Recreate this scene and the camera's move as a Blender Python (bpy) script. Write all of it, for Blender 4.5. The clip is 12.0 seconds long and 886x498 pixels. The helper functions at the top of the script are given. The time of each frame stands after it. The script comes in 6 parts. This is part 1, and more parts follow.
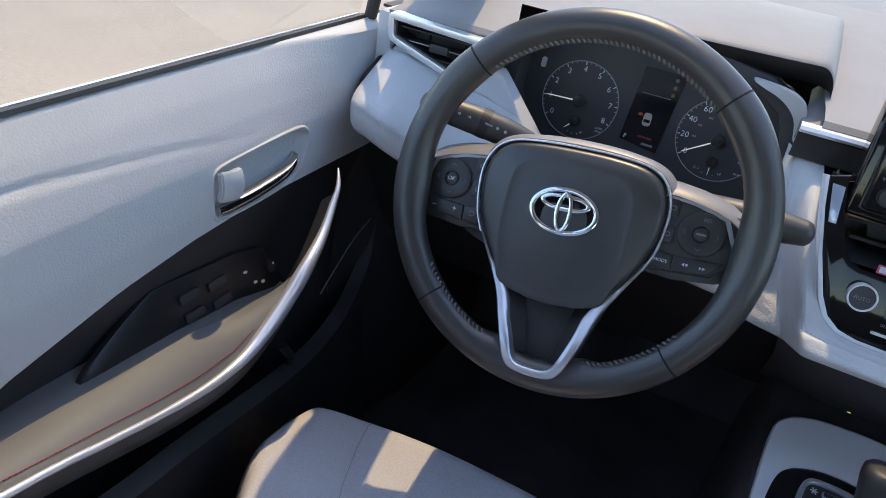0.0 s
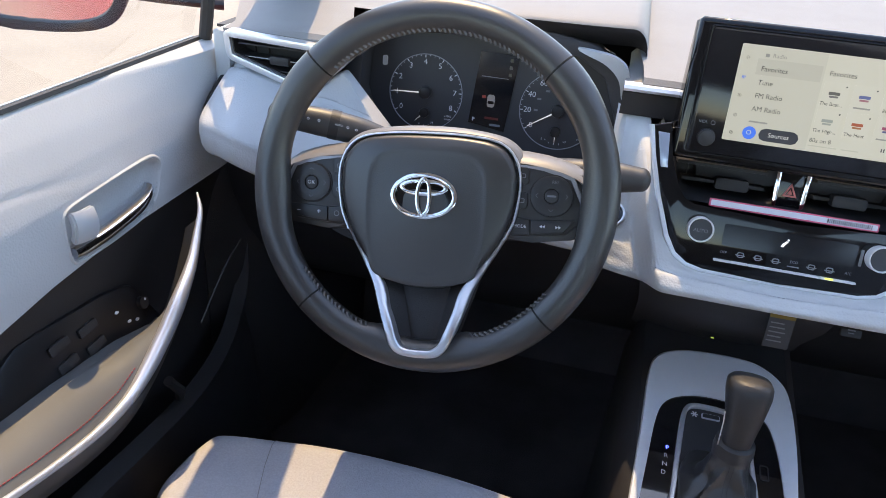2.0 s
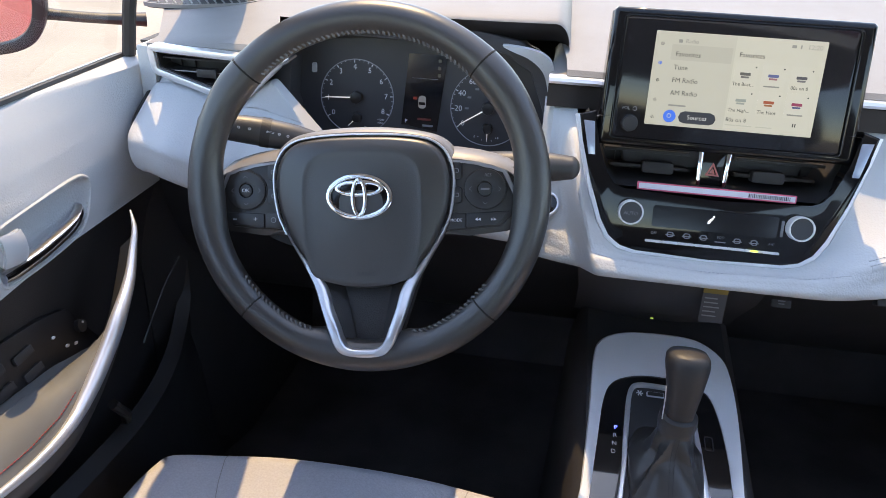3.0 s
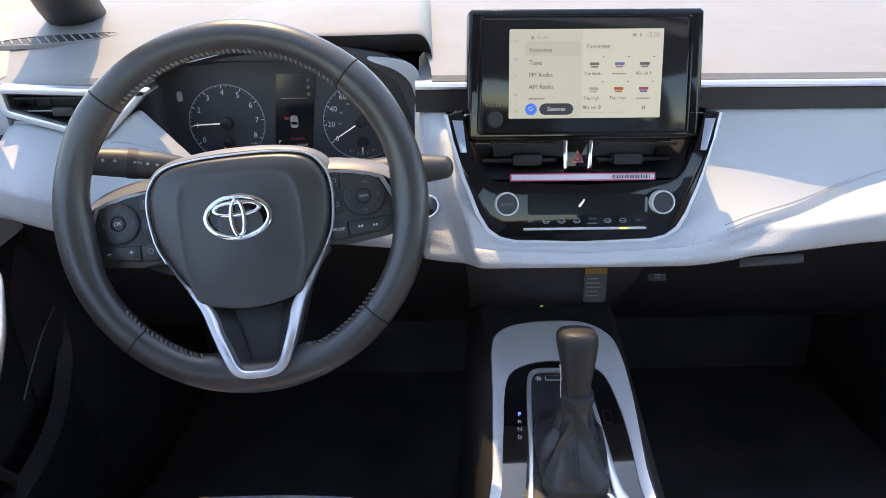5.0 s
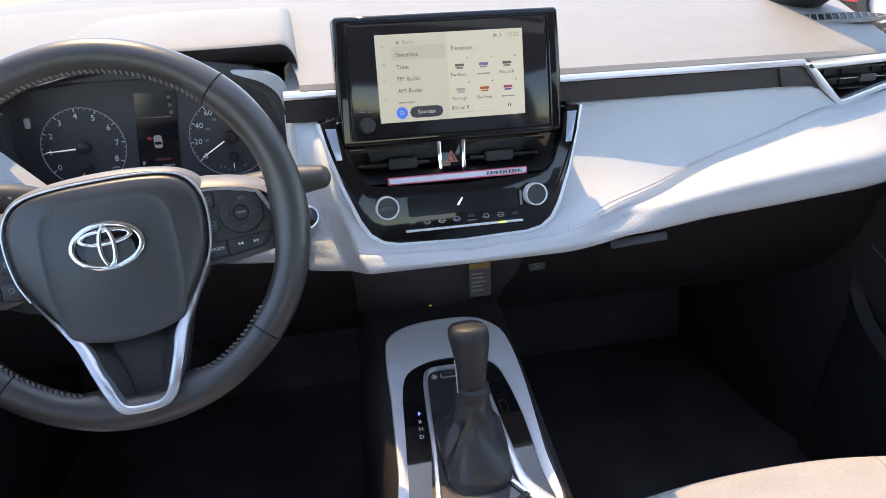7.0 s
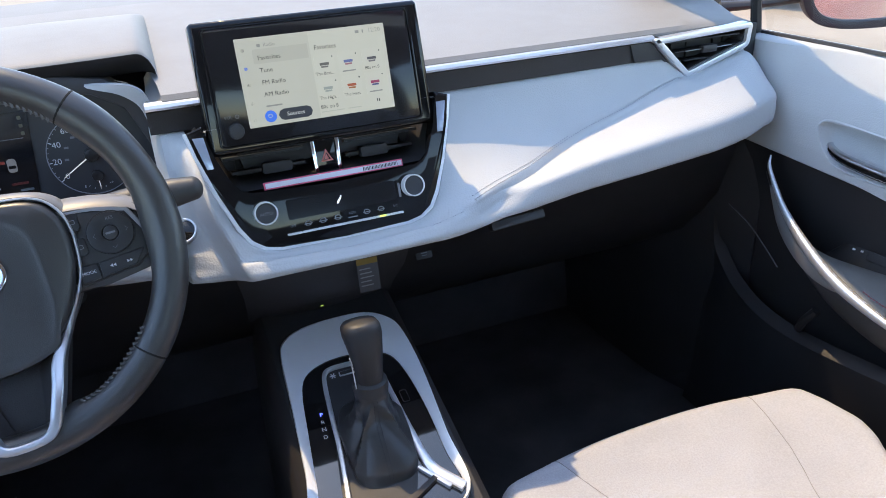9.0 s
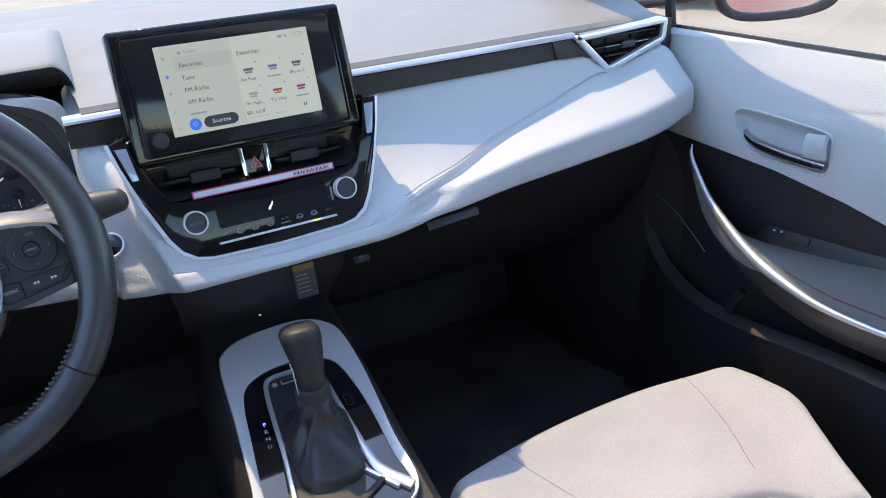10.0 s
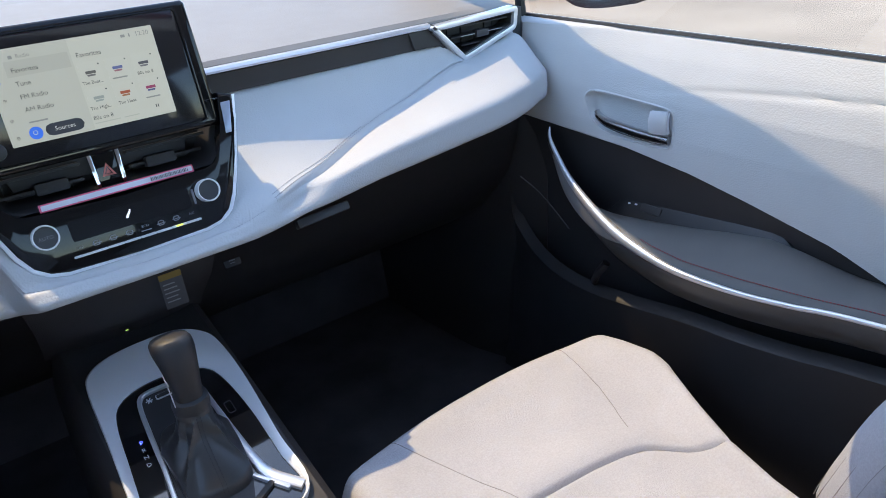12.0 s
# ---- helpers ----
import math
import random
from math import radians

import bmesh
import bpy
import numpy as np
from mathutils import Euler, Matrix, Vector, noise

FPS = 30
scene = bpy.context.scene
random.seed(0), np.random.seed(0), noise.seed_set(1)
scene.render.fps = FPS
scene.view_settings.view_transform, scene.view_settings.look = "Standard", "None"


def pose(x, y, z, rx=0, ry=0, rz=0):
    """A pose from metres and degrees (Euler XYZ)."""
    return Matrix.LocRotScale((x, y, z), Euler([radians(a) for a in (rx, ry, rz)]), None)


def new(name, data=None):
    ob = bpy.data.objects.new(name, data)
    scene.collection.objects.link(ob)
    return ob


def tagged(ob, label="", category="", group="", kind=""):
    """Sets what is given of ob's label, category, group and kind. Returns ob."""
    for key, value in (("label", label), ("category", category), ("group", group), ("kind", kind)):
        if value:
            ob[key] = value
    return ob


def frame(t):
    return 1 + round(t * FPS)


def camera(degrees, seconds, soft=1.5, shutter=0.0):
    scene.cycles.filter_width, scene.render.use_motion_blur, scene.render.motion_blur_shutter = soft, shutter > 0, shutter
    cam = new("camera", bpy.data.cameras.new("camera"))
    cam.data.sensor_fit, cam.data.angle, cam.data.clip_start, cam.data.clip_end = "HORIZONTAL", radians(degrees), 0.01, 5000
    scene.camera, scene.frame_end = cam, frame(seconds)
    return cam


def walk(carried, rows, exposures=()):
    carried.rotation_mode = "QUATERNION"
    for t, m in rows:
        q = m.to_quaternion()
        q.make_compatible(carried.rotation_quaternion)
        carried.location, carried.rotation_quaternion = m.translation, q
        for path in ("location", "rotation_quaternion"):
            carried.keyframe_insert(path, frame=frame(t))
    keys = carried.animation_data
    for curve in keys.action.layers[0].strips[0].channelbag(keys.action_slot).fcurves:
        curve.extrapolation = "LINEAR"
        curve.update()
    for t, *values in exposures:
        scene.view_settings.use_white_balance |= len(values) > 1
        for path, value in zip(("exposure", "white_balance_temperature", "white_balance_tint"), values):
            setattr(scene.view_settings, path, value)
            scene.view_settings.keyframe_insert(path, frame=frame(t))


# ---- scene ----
EXPOSURES = [(0.0, 1.83, 7250, 11), (1.0, 2.09, 7400, 12), (3.0, 2.32, 7900, 13), (7.0, 2.33, 7950, 13), (9.0, 2.17, 7050, 10), (10.5, 2.09, 6850, 9), (12.0, 2.05, 6850, 9)]
cam = camera(62.47, 12.0, soft=0.6)
# seconds, x, y, z, yaw, pitch, roll
ROWS = [
    (0.0, -0.2400, -0.0125, 1.1940, 26.85, -30.74, -8.27),
    (0.5, -0.2333, -0.0189, 1.1939, 23.43, -30.03, -7.18),
    (1.0, -0.2263, -0.0235, 1.1921, 20.08, -29.36, -6.06),
    (1.5, -0.2189, -0.0286, 1.1910, 17.02, -28.95, -5.03),
    (2.0, -0.2129, -0.0323, 1.1889, 14.23, -28.55, -4.05),
    (2.5, -0.2055, -0.0377, 1.1848, 11.56, -28.10, -3.20),
    (3.0, -0.1982, -0.0439, 1.1817, 8.88, -27.49, -2.36),
    (5.0, -0.1839, -0.0642, 1.1663, -1.35, -25.29, 0.18),
    (5.5, -0.1867, -0.0658, 1.1668, -4.19, -25.16, 0.52),
    (6.0, -0.1889, -0.0679, 1.1676, -6.89, -24.98, 0.69),
    (6.5, -0.1889, -0.0691, 1.1683, -9.47, -24.98, 0.94),
    (7.0, -0.1887, -0.0689, 1.1680, -12.08, -25.03, 1.14),
    (9.0, -0.1773, -0.0807, 1.1758, -21.98, -26.15, 2.93),
    (9.5, -0.1758, -0.0890, 1.1711, -24.84, -25.92, 3.45),
    (10.0, -0.1739, -0.0932, 1.1663, -27.42, -25.77, 3.83),
    (10.5, -0.1735, -0.0963, 1.1654, -29.94, -25.99, 3.99),
    (11.0, -0.1738, -0.0990, 1.1645, -32.52, -26.26, 4.09),
    (11.5, -0.1728, -0.1024, 1.1640, -35.22, -26.57, 4.03),
    (12.0, -0.1712, -0.1054, 1.1634, -37.93, -26.82, 3.83),
]
walk(cam, [(t, pose(x, y, z, 90 + pitch, roll, yaw)) for t, x, y, z, yaw, pitch, roll in ROWS], EXPOSURES)

# ---- world and sun ----
SUN_WAY = Vector((-0.16, 0.46, 1.0)).normalized()   # towards the sun
world = bpy.data.worlds.new("sky")
scene.world = world
world.use_nodes = True
sky = world.node_tree.nodes.new("ShaderNodeTexSky")
sky.sky_type, sky.sun_disc = "NISHITA", False
sky.dust_density, sky.ozone_density = 0.6, 3.4
sky.sun_elevation = math.asin(SUN_WAY.z)
sky.sun_rotation = math.atan2(SUN_WAY.x, SUN_WAY.y)
background = world.node_tree.nodes["Background"]
background.inputs["Strength"].default_value = 0.15
world.node_tree.links.new(sky.outputs[0], background.inputs["Color"])
sun = new("sun", bpy.data.lights.new("sun", "SUN"))
sun.data.energy, sun.data.angle, sun.data.color = 1.0, radians(0.5), (1.0, 0.765, 0.45)
sun.matrix_world = Matrix.Translation((0, 0, 5)) @ SUN_WAY.to_track_quat("Z", "Y").to_matrix().to_4x4()


# ---- materials ----
def material(name, color, rough=0.5, metal=0.0, vary=0.12, vary_scale=8.0, grain=0.0, grain_scale=900.0, grain_kind="noise",
             spec=0.5, coat=0.0, rough_vary=0.1, emit=None, emit_strength=0.0, fine=0.0):
    """A surface with slow colour variation, roughness variation and a fine relief at real size."""
    m = bpy.data.materials.new(name)
    m.use_nodes = True
    nt = m.node_tree
    p = nt.nodes["Principled BSDF"]
    p.inputs["Metallic"].default_value = metal
    p.inputs["Specular IOR Level"].default_value = spec
    p.inputs["Coat Weight"].default_value = coat
    p.inputs["Coat Roughness"].default_value = 0.04
    tc = nt.nodes.new("ShaderNodeTexCoord")
    n1 = nt.nodes.new("ShaderNodeTexNoise")
    n1.inputs["Scale"].default_value, n1.inputs["Detail"].default_value = vary_scale, 5.0
    nt.links.new(tc.outputs["Object"], n1.inputs["Vector"])
    ramp = nt.nodes.new("ShaderNodeValToRGB")
    lo, hi = [c * (1 - vary) for c in color], [min(1, c * (1 + vary)) for c in color]
    ramp.color_ramp.elements[0].position, ramp.color_ramp.elements[1].position = 0.3, 0.7
    ramp.color_ramp.elements[0].color, ramp.color_ramp.elements[1].color = (*lo, 1), (*hi, 1)
    nt.links.new(n1.outputs["Fac"], ramp.inputs["Fac"])
    colour = ramp.outputs["Color"]
    if fine:
        n3 = nt.nodes.new("ShaderNodeTexNoise")
        n3.inputs["Scale"].default_value = grain_scale * 0.6
        nt.links.new(tc.outputs["Object"], n3.inputs["Vector"])
        mul = nt.nodes.new("ShaderNodeMix")
        mul.data_type, mul.blend_type = "RGBA", "MULTIPLY"
        mul.inputs["Factor"].default_value = fine
        nt.links.new(colour, mul.inputs["A"])
        nt.links.new(n3.outputs["Fac"], mul.inputs["B"])
        colour = mul.outputs["Result"]
    nt.links.new(colour, p.inputs["Base Color"])
    mr = nt.nodes.new("ShaderNodeMapRange")
    mr.inputs["To Min"].default_value, mr.inputs["To Max"].default_value = max(0.02, rough - rough_vary * rough), min(1, rough + rough_vary * rough)
    n2 = nt.nodes.new("ShaderNodeTexNoise")
    n2.inputs["Scale"].default_value, n2.inputs["Detail"].default_value = 35.0, 4.0
    nt.links.new(tc.outputs["Object"], n2.inputs["Vector"])
    nt.links.new(n2.outputs["Fac"], mr.inputs["Value"])
    nt.links.new(mr.outputs["Result"], p.inputs["Roughness"])
    if grain:
        if grain_kind == "leather":
            g = nt.nodes.new("ShaderNodeTexVoronoi")
            g.feature, out = "SMOOTH_F1", "Distance"
            g.inputs["Smoothness"].default_value = 0.6
        elif grain_kind == "weave":
            g = nt.nodes.new("ShaderNodeTexVoronoi")
            g.distance, out = "CHEBYCHEV", "Distance"
            g.inputs["Randomness"].default_value = 0.35
        else:
            g = nt.nodes.new("ShaderNodeTexNoise")
            out = "Fac"
        g.inputs["Scale"].default_value = grain_scale
        nt.links.new(tc.outputs["Object"], g.inputs["Vector"])
        b = nt.nodes.new("ShaderNodeBump")
        b.inputs["Strength"].default_value, b.inputs["Distance"].default_value = grain, 0.0006
        if grain_kind == "leather":
            b.invert = True
        nt.links.new(g.outputs[out], b.inputs["Height"])
        nt.links.new(b.outputs["Normal"], p.inputs["Normal"])
    if emit:
        p.inputs["Emission Color"].default_value = (*emit, 1)
        p.inputs["Emission Strength"].default_value = emit_strength
    return m


WHITE_VINYL = material("white_vinyl", (0.530, 0.537, 0.540), 0.55, vary=0.03, grain=0.48, grain_scale=430, grain_kind="leather", spec=0.3)
DASH_TOP = material("dash_top_vinyl", (0.25, 0.24, 0.23), 0.6, vary=0.04, grain=0.25, grain_scale=450, grain_kind="leather", spec=0.35)
SATIN_SILVER = material("satin_silver", (0.74, 0.75, 0.78), 0.30, 0.65, vary=0.03)
SILVER_PAINT = material("silver_paint", (0.88, 0.90, 0.94), 0.36, 0.15, vary=0.03, spec=0.5)
CHROME = material("chrome", (0.85, 0.86, 0.88), 0.07, 1.0, vary=0.02)
BLACK_PLASTIC = material("black_plastic", (0.030, 0.029, 0.031), 0.5, vary=0.2, grain=0.25, grain_scale=1100)
BLACK_SOFT = material("black_grained_plastic", (0.030, 0.028, 0.029), 0.55, vary=0.2, grain=0.35, grain_scale=800, grain_kind="leather")
GLOSS_BLACK = material("piano_black", (0.008, 0.008, 0.009), 0.05, vary=0.1, spec=0.42)
GEAR_BLACK = material("piano_black_gear_panel", (0.008, 0.008, 0.009), 0.04, vary=0.1, coat=1.0, spec=0.6)
BLACK_LEATHER = material("black_leather", (0.029, 0.0275, 0.027), 0.35, spec=0.9, vary=0.15, grain=0.16, grain_scale=1300, grain_kind="leather")
MATT_LEATHER = material("matt_black_leather", (0.032, 0.032, 0.034), 0.48, spec=0.6, vary=0.15, grain=0.3, grain_scale=1300, grain_kind="leather")
GREY_ARMREST = material("grey_armrest_vinyl", (0.135, 0.139, 0.139), 0.60, spec=0.3, vary=0.08, grain=0.15, grain_scale=900, grain_kind="leather")
SEAT_CLOTH = material("light_grey_seat_cloth", (0.52, 0.525, 0.57), 0.9, vary=0.05, grain=1.0, grain_scale=620, grain_kind="weave", fine=0.28, spec=0.2)
CARPET = material("black_carpet", (0.090, 0.083, 0.085), 0.95, vary=0.3, grain=0.8, grain_scale=500, spec=0.1)
HEADLINER = material("headliner_cloth", (0.60, 0.59, 0.57), 0.95, vary=0.05, grain=0.3, grain_scale=900, spec=0.1)
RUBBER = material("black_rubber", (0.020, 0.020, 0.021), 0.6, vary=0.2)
RED_PAINT = material("red_car_paint", (0.45, 0.018, 0.03), 0.22, 0.15, vary=0.05, coat=1.0)
CONCRETE = material("sunlit_concrete", (0.40, 0.335, 0.26), 0.9, vary=0.14, vary_scale=0.9, grain=0.6, grain_scale=60, fine=0.25)
GREY_INK = material("grey_print", (0.22, 0.22, 0.23), 0.6, vary=0.02)


# ---- building helpers ----
def vec(p):
    return Vector(p)


def part(name, bm, mat, parent=None, label="", smooth=True, sharp=38):
    """Links a bmesh as one mesh object under its thing."""
    bmesh.ops.recalc_face_normals(bm, faces=bm.faces[:])
    me = bpy.data.meshes.new(name)
    for f in bm.faces:
        f.smooth = smooth
    bm.to_mesh(me)
    bm.free()
    me.materials.append(mat)
    ob = new(name, me)
    ob.parent = parent
    if label:
        tagged(ob, label)
    if smooth:
        me.set_sharp_from_angle(angle=radians(sharp))
    return local(ob)


def local(ob):
    """Keeps a part in its place under an Empty away from the origin."""
    if ob.parent and ob.parent.type == "EMPTY":
        ob.matrix_parent_inverse = Matrix.Translation(ob.parent.location).inverted()
    return ob


def thing(name, label, category, at=(0, 0, 0), group="", kind=""):
    ob = new(name)
    ob.location = at
    ob.empty_display_size = 0.05
    return tagged(ob, label, category, group, kind)


def spline(pts, n):
    """Points along a smooth line through pts."""
    pts = [np.array(p, float) for p in pts]
    ext = [2 * pts[0] - pts[1]] + pts + [2 * pts[-1] - pts[-2]]
    out = []
    for k in range(n):
        s = k / (n - 1) * (len(pts) - 1)
        i = min(int(s), len(pts) - 2)
        t = s - i
        a, b, c, d = ext[i:i + 4]
        out.append(0.5 * (2 * b + (c - a) * t + (2 * a - 5 * b + 4 * c - d) * t * t + (3 * b - a - 3 * c + d) * t ** 3))
    return out


def sheet(rows, closed=False, cap=False, thick=0.0):
    """A skin over rows of points; thick adds a back at that distance."""
    bm = bmesh.new()
    vs = [[bm.verts.new(tuple(p)) for p in r] for r in rows]
    m = len(rows[0])
    for a, b in zip(vs, vs[1:]):
        for j in range(m if closed else m - 1):
            bm.faces.new((a[j], a[(j + 1) % m], b[(j + 1) % m], b[j]))
    if cap and closed:
        bm.faces.new(vs[0])
        bm.faces.new(vs[-1][::-1])
    if thick:
        bmesh.ops.recalc_face_normals(bm, faces=bm.faces[:])
        bmesh.ops.solidify(bm, geom=bm.faces[:], thickness=thick)
    return bm


def tube(pts, radius, n=10, cap=True, flat=1.0):
    """A round bar along pts; radius is one number or one for each point."""
    pts = [vec(p) for p in pts]
    rows = []
    for i, p in enumerate(pts):
        d = (pts[min(i + 1, len(pts) - 1)] - pts[max(i - 1, 0)]).normalized()
        side = d.cross(Vector((0, 0, 1)))
        side = side.normalized() if side.length > 1e-4 else Vector((1, 0, 0))
        up = side.cross(d)
        r = radius[i] if isinstance(radius, (list, tuple)) else radius
        rows.append([p + side * (r * math.cos(a)) + up * (r * flat * math.sin(a)) for a in [k * 2 * math.pi / n for k in range(n)]])
    return sheet(rows, closed=True, cap=cap)


def plane_at(o, u, v):
    """A matrix whose x and y run along u and v, and whose z is their normal."""
    u, v = vec(u).normalized(), vec(v).normalized()
    n = u.cross(v).normalized()
    v = n.cross(u)
    return Matrix(((u.x, v.x, n.x, o[0]), (u.y, v.y, n.y, o[1]), (u.z, v.z, n.z, o[2]), (0, 0, 0, 1)))


def slab(outline, m, lo, hi, bevel=0.0, seg=2):
    """A plate with that outline, from lo to hi along m's normal, its front edge rounded."""
    bm = bmesh.new()
    a = [bm.verts.new((x, y, lo)) for x, y in outline]
    b = [bm.verts.new((x, y, hi)) for x, y in outline]
    bm.faces.new(a[::-1])
    top = bm.faces.new(b)
    for i in range(len(a)):
        j = (i + 1) % len(a)
        bm.faces.new((a[i], a[j], b[j], b[i]))
    if bevel:
        bmesh.ops.bevel(bm, geom=list(top.edges), offset=bevel, segments=seg, profile=0.6, affect="EDGES")
    bm.transform(m)
    return bm


def ring(outer, inner, m, lo, hi, bevel=0.0):
    """A frame between two outlines with the same number of points."""
    bm = bmesh.new()
    n = len(outer)
    loops = [[bm.verts.new((x, y, z)) for x, y in o] for o, z in ((outer, lo), (outer, hi), (inner, hi), (inner, lo))]
    for k in range(4):
        p, q = loops[k], loops[(k + 1) % 4]
        for i in range(n):
            j = (i + 1) % n
            bm.faces.new((p[i], p[j], q[j], q[i]))
    if bevel:
        es = [e for l in loops[1:3] for e in {bm.edges.get((l[i], l[(i + 1) % n])) for i in range(n)}]
        bmesh.ops.bevel(bm, geom=es, offset=bevel, segments=2, profile=0.6, affect="EDGES")
    bm.transform(m)
    return bm


def rrect(x0, y0, x1, y1, r, n=5):
    """A rounded rectangle's outline, counter-clockwise."""
    out = []
    for cx, cy, a in ((x1 - r, y0 + r, -90), (x1 - r, y1 - r, 0), (x0 + r, y1 - r, 90), (x0 + r, y0 + r, 180)):
        for k in range(n):
            b = radians(a + 90 * k / (n - 1))
            out.append((cx + r * math.cos(b), cy + r * math.sin(b)))
    return out


def smooth_outline(pts, n=64):
    """A closed smooth outline through pts."""
    p = [np.array(q, float) for q in pts]
    m = len(p)
    out = []
    for k in range(n):
        s = k / n * m
        i = int(s)
        t = s - i
        a, b, c, d = (p[(i + j) % m] for j in (-1, 0, 1, 2))
        q = 0.5 * (2 * b + (c - a) * t + (2 * a - 5 * b + 4 * c - d) * t * t + (3 * b - a - 3 * c + d) * t ** 3)
        out.append((float(q[0]), float(q[1])))
    return out


def ellipse(cx, cy, rx, ry, n=40, turn=0.0):
    return [(cx + rx * math.cos(a) * math.cos(turn) - ry * math.sin(a) * math.sin(turn), cy + rx * math.cos(a) * math.sin(turn) + ry * math.sin(a) * math.cos(turn))
            for a in [k * 2 * math.pi / n for k in range(n)]]


def shrink(outline, d):
    """The outline moved inwards by d."""
    n = len(outline)
    out = []
    for i in range(n):
        (ax, ay), (bx, by) = outline[i - 1], outline[(i + 1) % n]
        tx, ty = bx - ax, by - ay
        l = math.hypot(tx, ty) or 1
        out.append((outline[i][0] - ty / l * d, outline[i][1] + tx / l * d))
    return out


def box(x0, y0, z0, x1, y1, z1, bevel=0.0):
    bm = bmesh.new()
    bmesh.ops.create_cube(bm, size=1, matrix=Matrix.LocRotScale(((x0 + x1) / 2, (y0 + y1) / 2, (z0 + z1) / 2), None, (abs(x1 - x0), abs(y1 - y0), abs(z1 - z0))))
    if bevel:
        bmesh.ops.bevel(bm, geom=bm.edges[:], offset=bevel, segments=2, profile=0.6, affect="EDGES")
    return bm


def letters(text, size, m, mat, parent, name="lettering", centre=True, lift=0.0003):
    """Flat lettering in the built-in font, lying on the plane m."""
    cu = bpy.data.curves.new("letters", "FONT")
    cu.body, cu.size = text, size
    cu.align_x, cu.align_y = ("CENTER" if centre else "LEFT"), "CENTER"
    cu.resolution_u = 2
    tmp = bpy.data.objects.new("letters", cu)
    me = bpy.data.meshes.new_from_object(tmp)
    bpy.data.objects.remove(tmp)
    me.transform(m @ Matrix.Translation((0, 0, lift)))
    me.materials.append(mat)
    ob = new(name, me)
    ob.parent = parent
    return local(ob)


def flip(p, s):
    return (p[0] * s, p[1], p[2])


def lerp(x, xs, ys):
    return float(np.interp(x, xs, ys))


# ---- ground ----
bm = bmesh.new()
bmesh.ops.create_grid(bm, x_segments=40, y_segments=40, size=400)
tagged(part("ground", bm, CONCRETE), "pale beige sunlit concrete lot", "ground", kind="structure")

# ---- car shell: floor, firewall, roof, pillars ----
shell_floor = part("floor", box(-0.78, -1.6, 0.17, 0.78, 1.35, 0.20, 0.005), CARPET)
tagged(shell_floor, "black carpeted car floor", "floor", kind="structure")
wall = part("wall_front", sheet([[(x, y, z) for x in (-0.8, 0, 0.8)] for y, z in ((1.34, 0.2), (1.40, 0.6), (1.50, 0.965), (1.30, 0.955))], thick=0.02), CARPET)
tagged(wall, "black footwell bulkhead under the dashboard", "bulkhead", kind="structure")
rows = []
for y, z, w in ((-0.98, 1.27, 0.56), (-0.6, 1.31, 0.57), (-0.2, 1.32, 0.58), (0.16, 1.31, 0.575), (0.34, 1.297, 0.58), (0.45, 1.28, 0.584)):
    rows.append([(w * s, y, z - 0.05 * abs(s) ** 3) for s in np.linspace(-1, 1, 13)])
tagged(part("ceiling", sheet(rows, thick=0.04), HEADLINER), "pale cloth headliner under the car roof", "ceiling", kind="structure")
rows = [[(x, y - 0.035 * (y > 0.4), z + 0.050) for x, y, z in r] for r in rows]
tagged(part("roof", sheet(rows, thick=0.004), RED_PAINT), "red painted car roof", "roof", kind="structure")
tagged(part("wall_rear", sheet([[(x, y, z) for x in (-0.72, 0, 0.72)] for y, z in ((-1.5, 0.2), (-1.60, 0.94))], thick=0.03), BLACK_SOFT), "dark rear bulkhead of the cabin", "bulkhead", kind="structure")
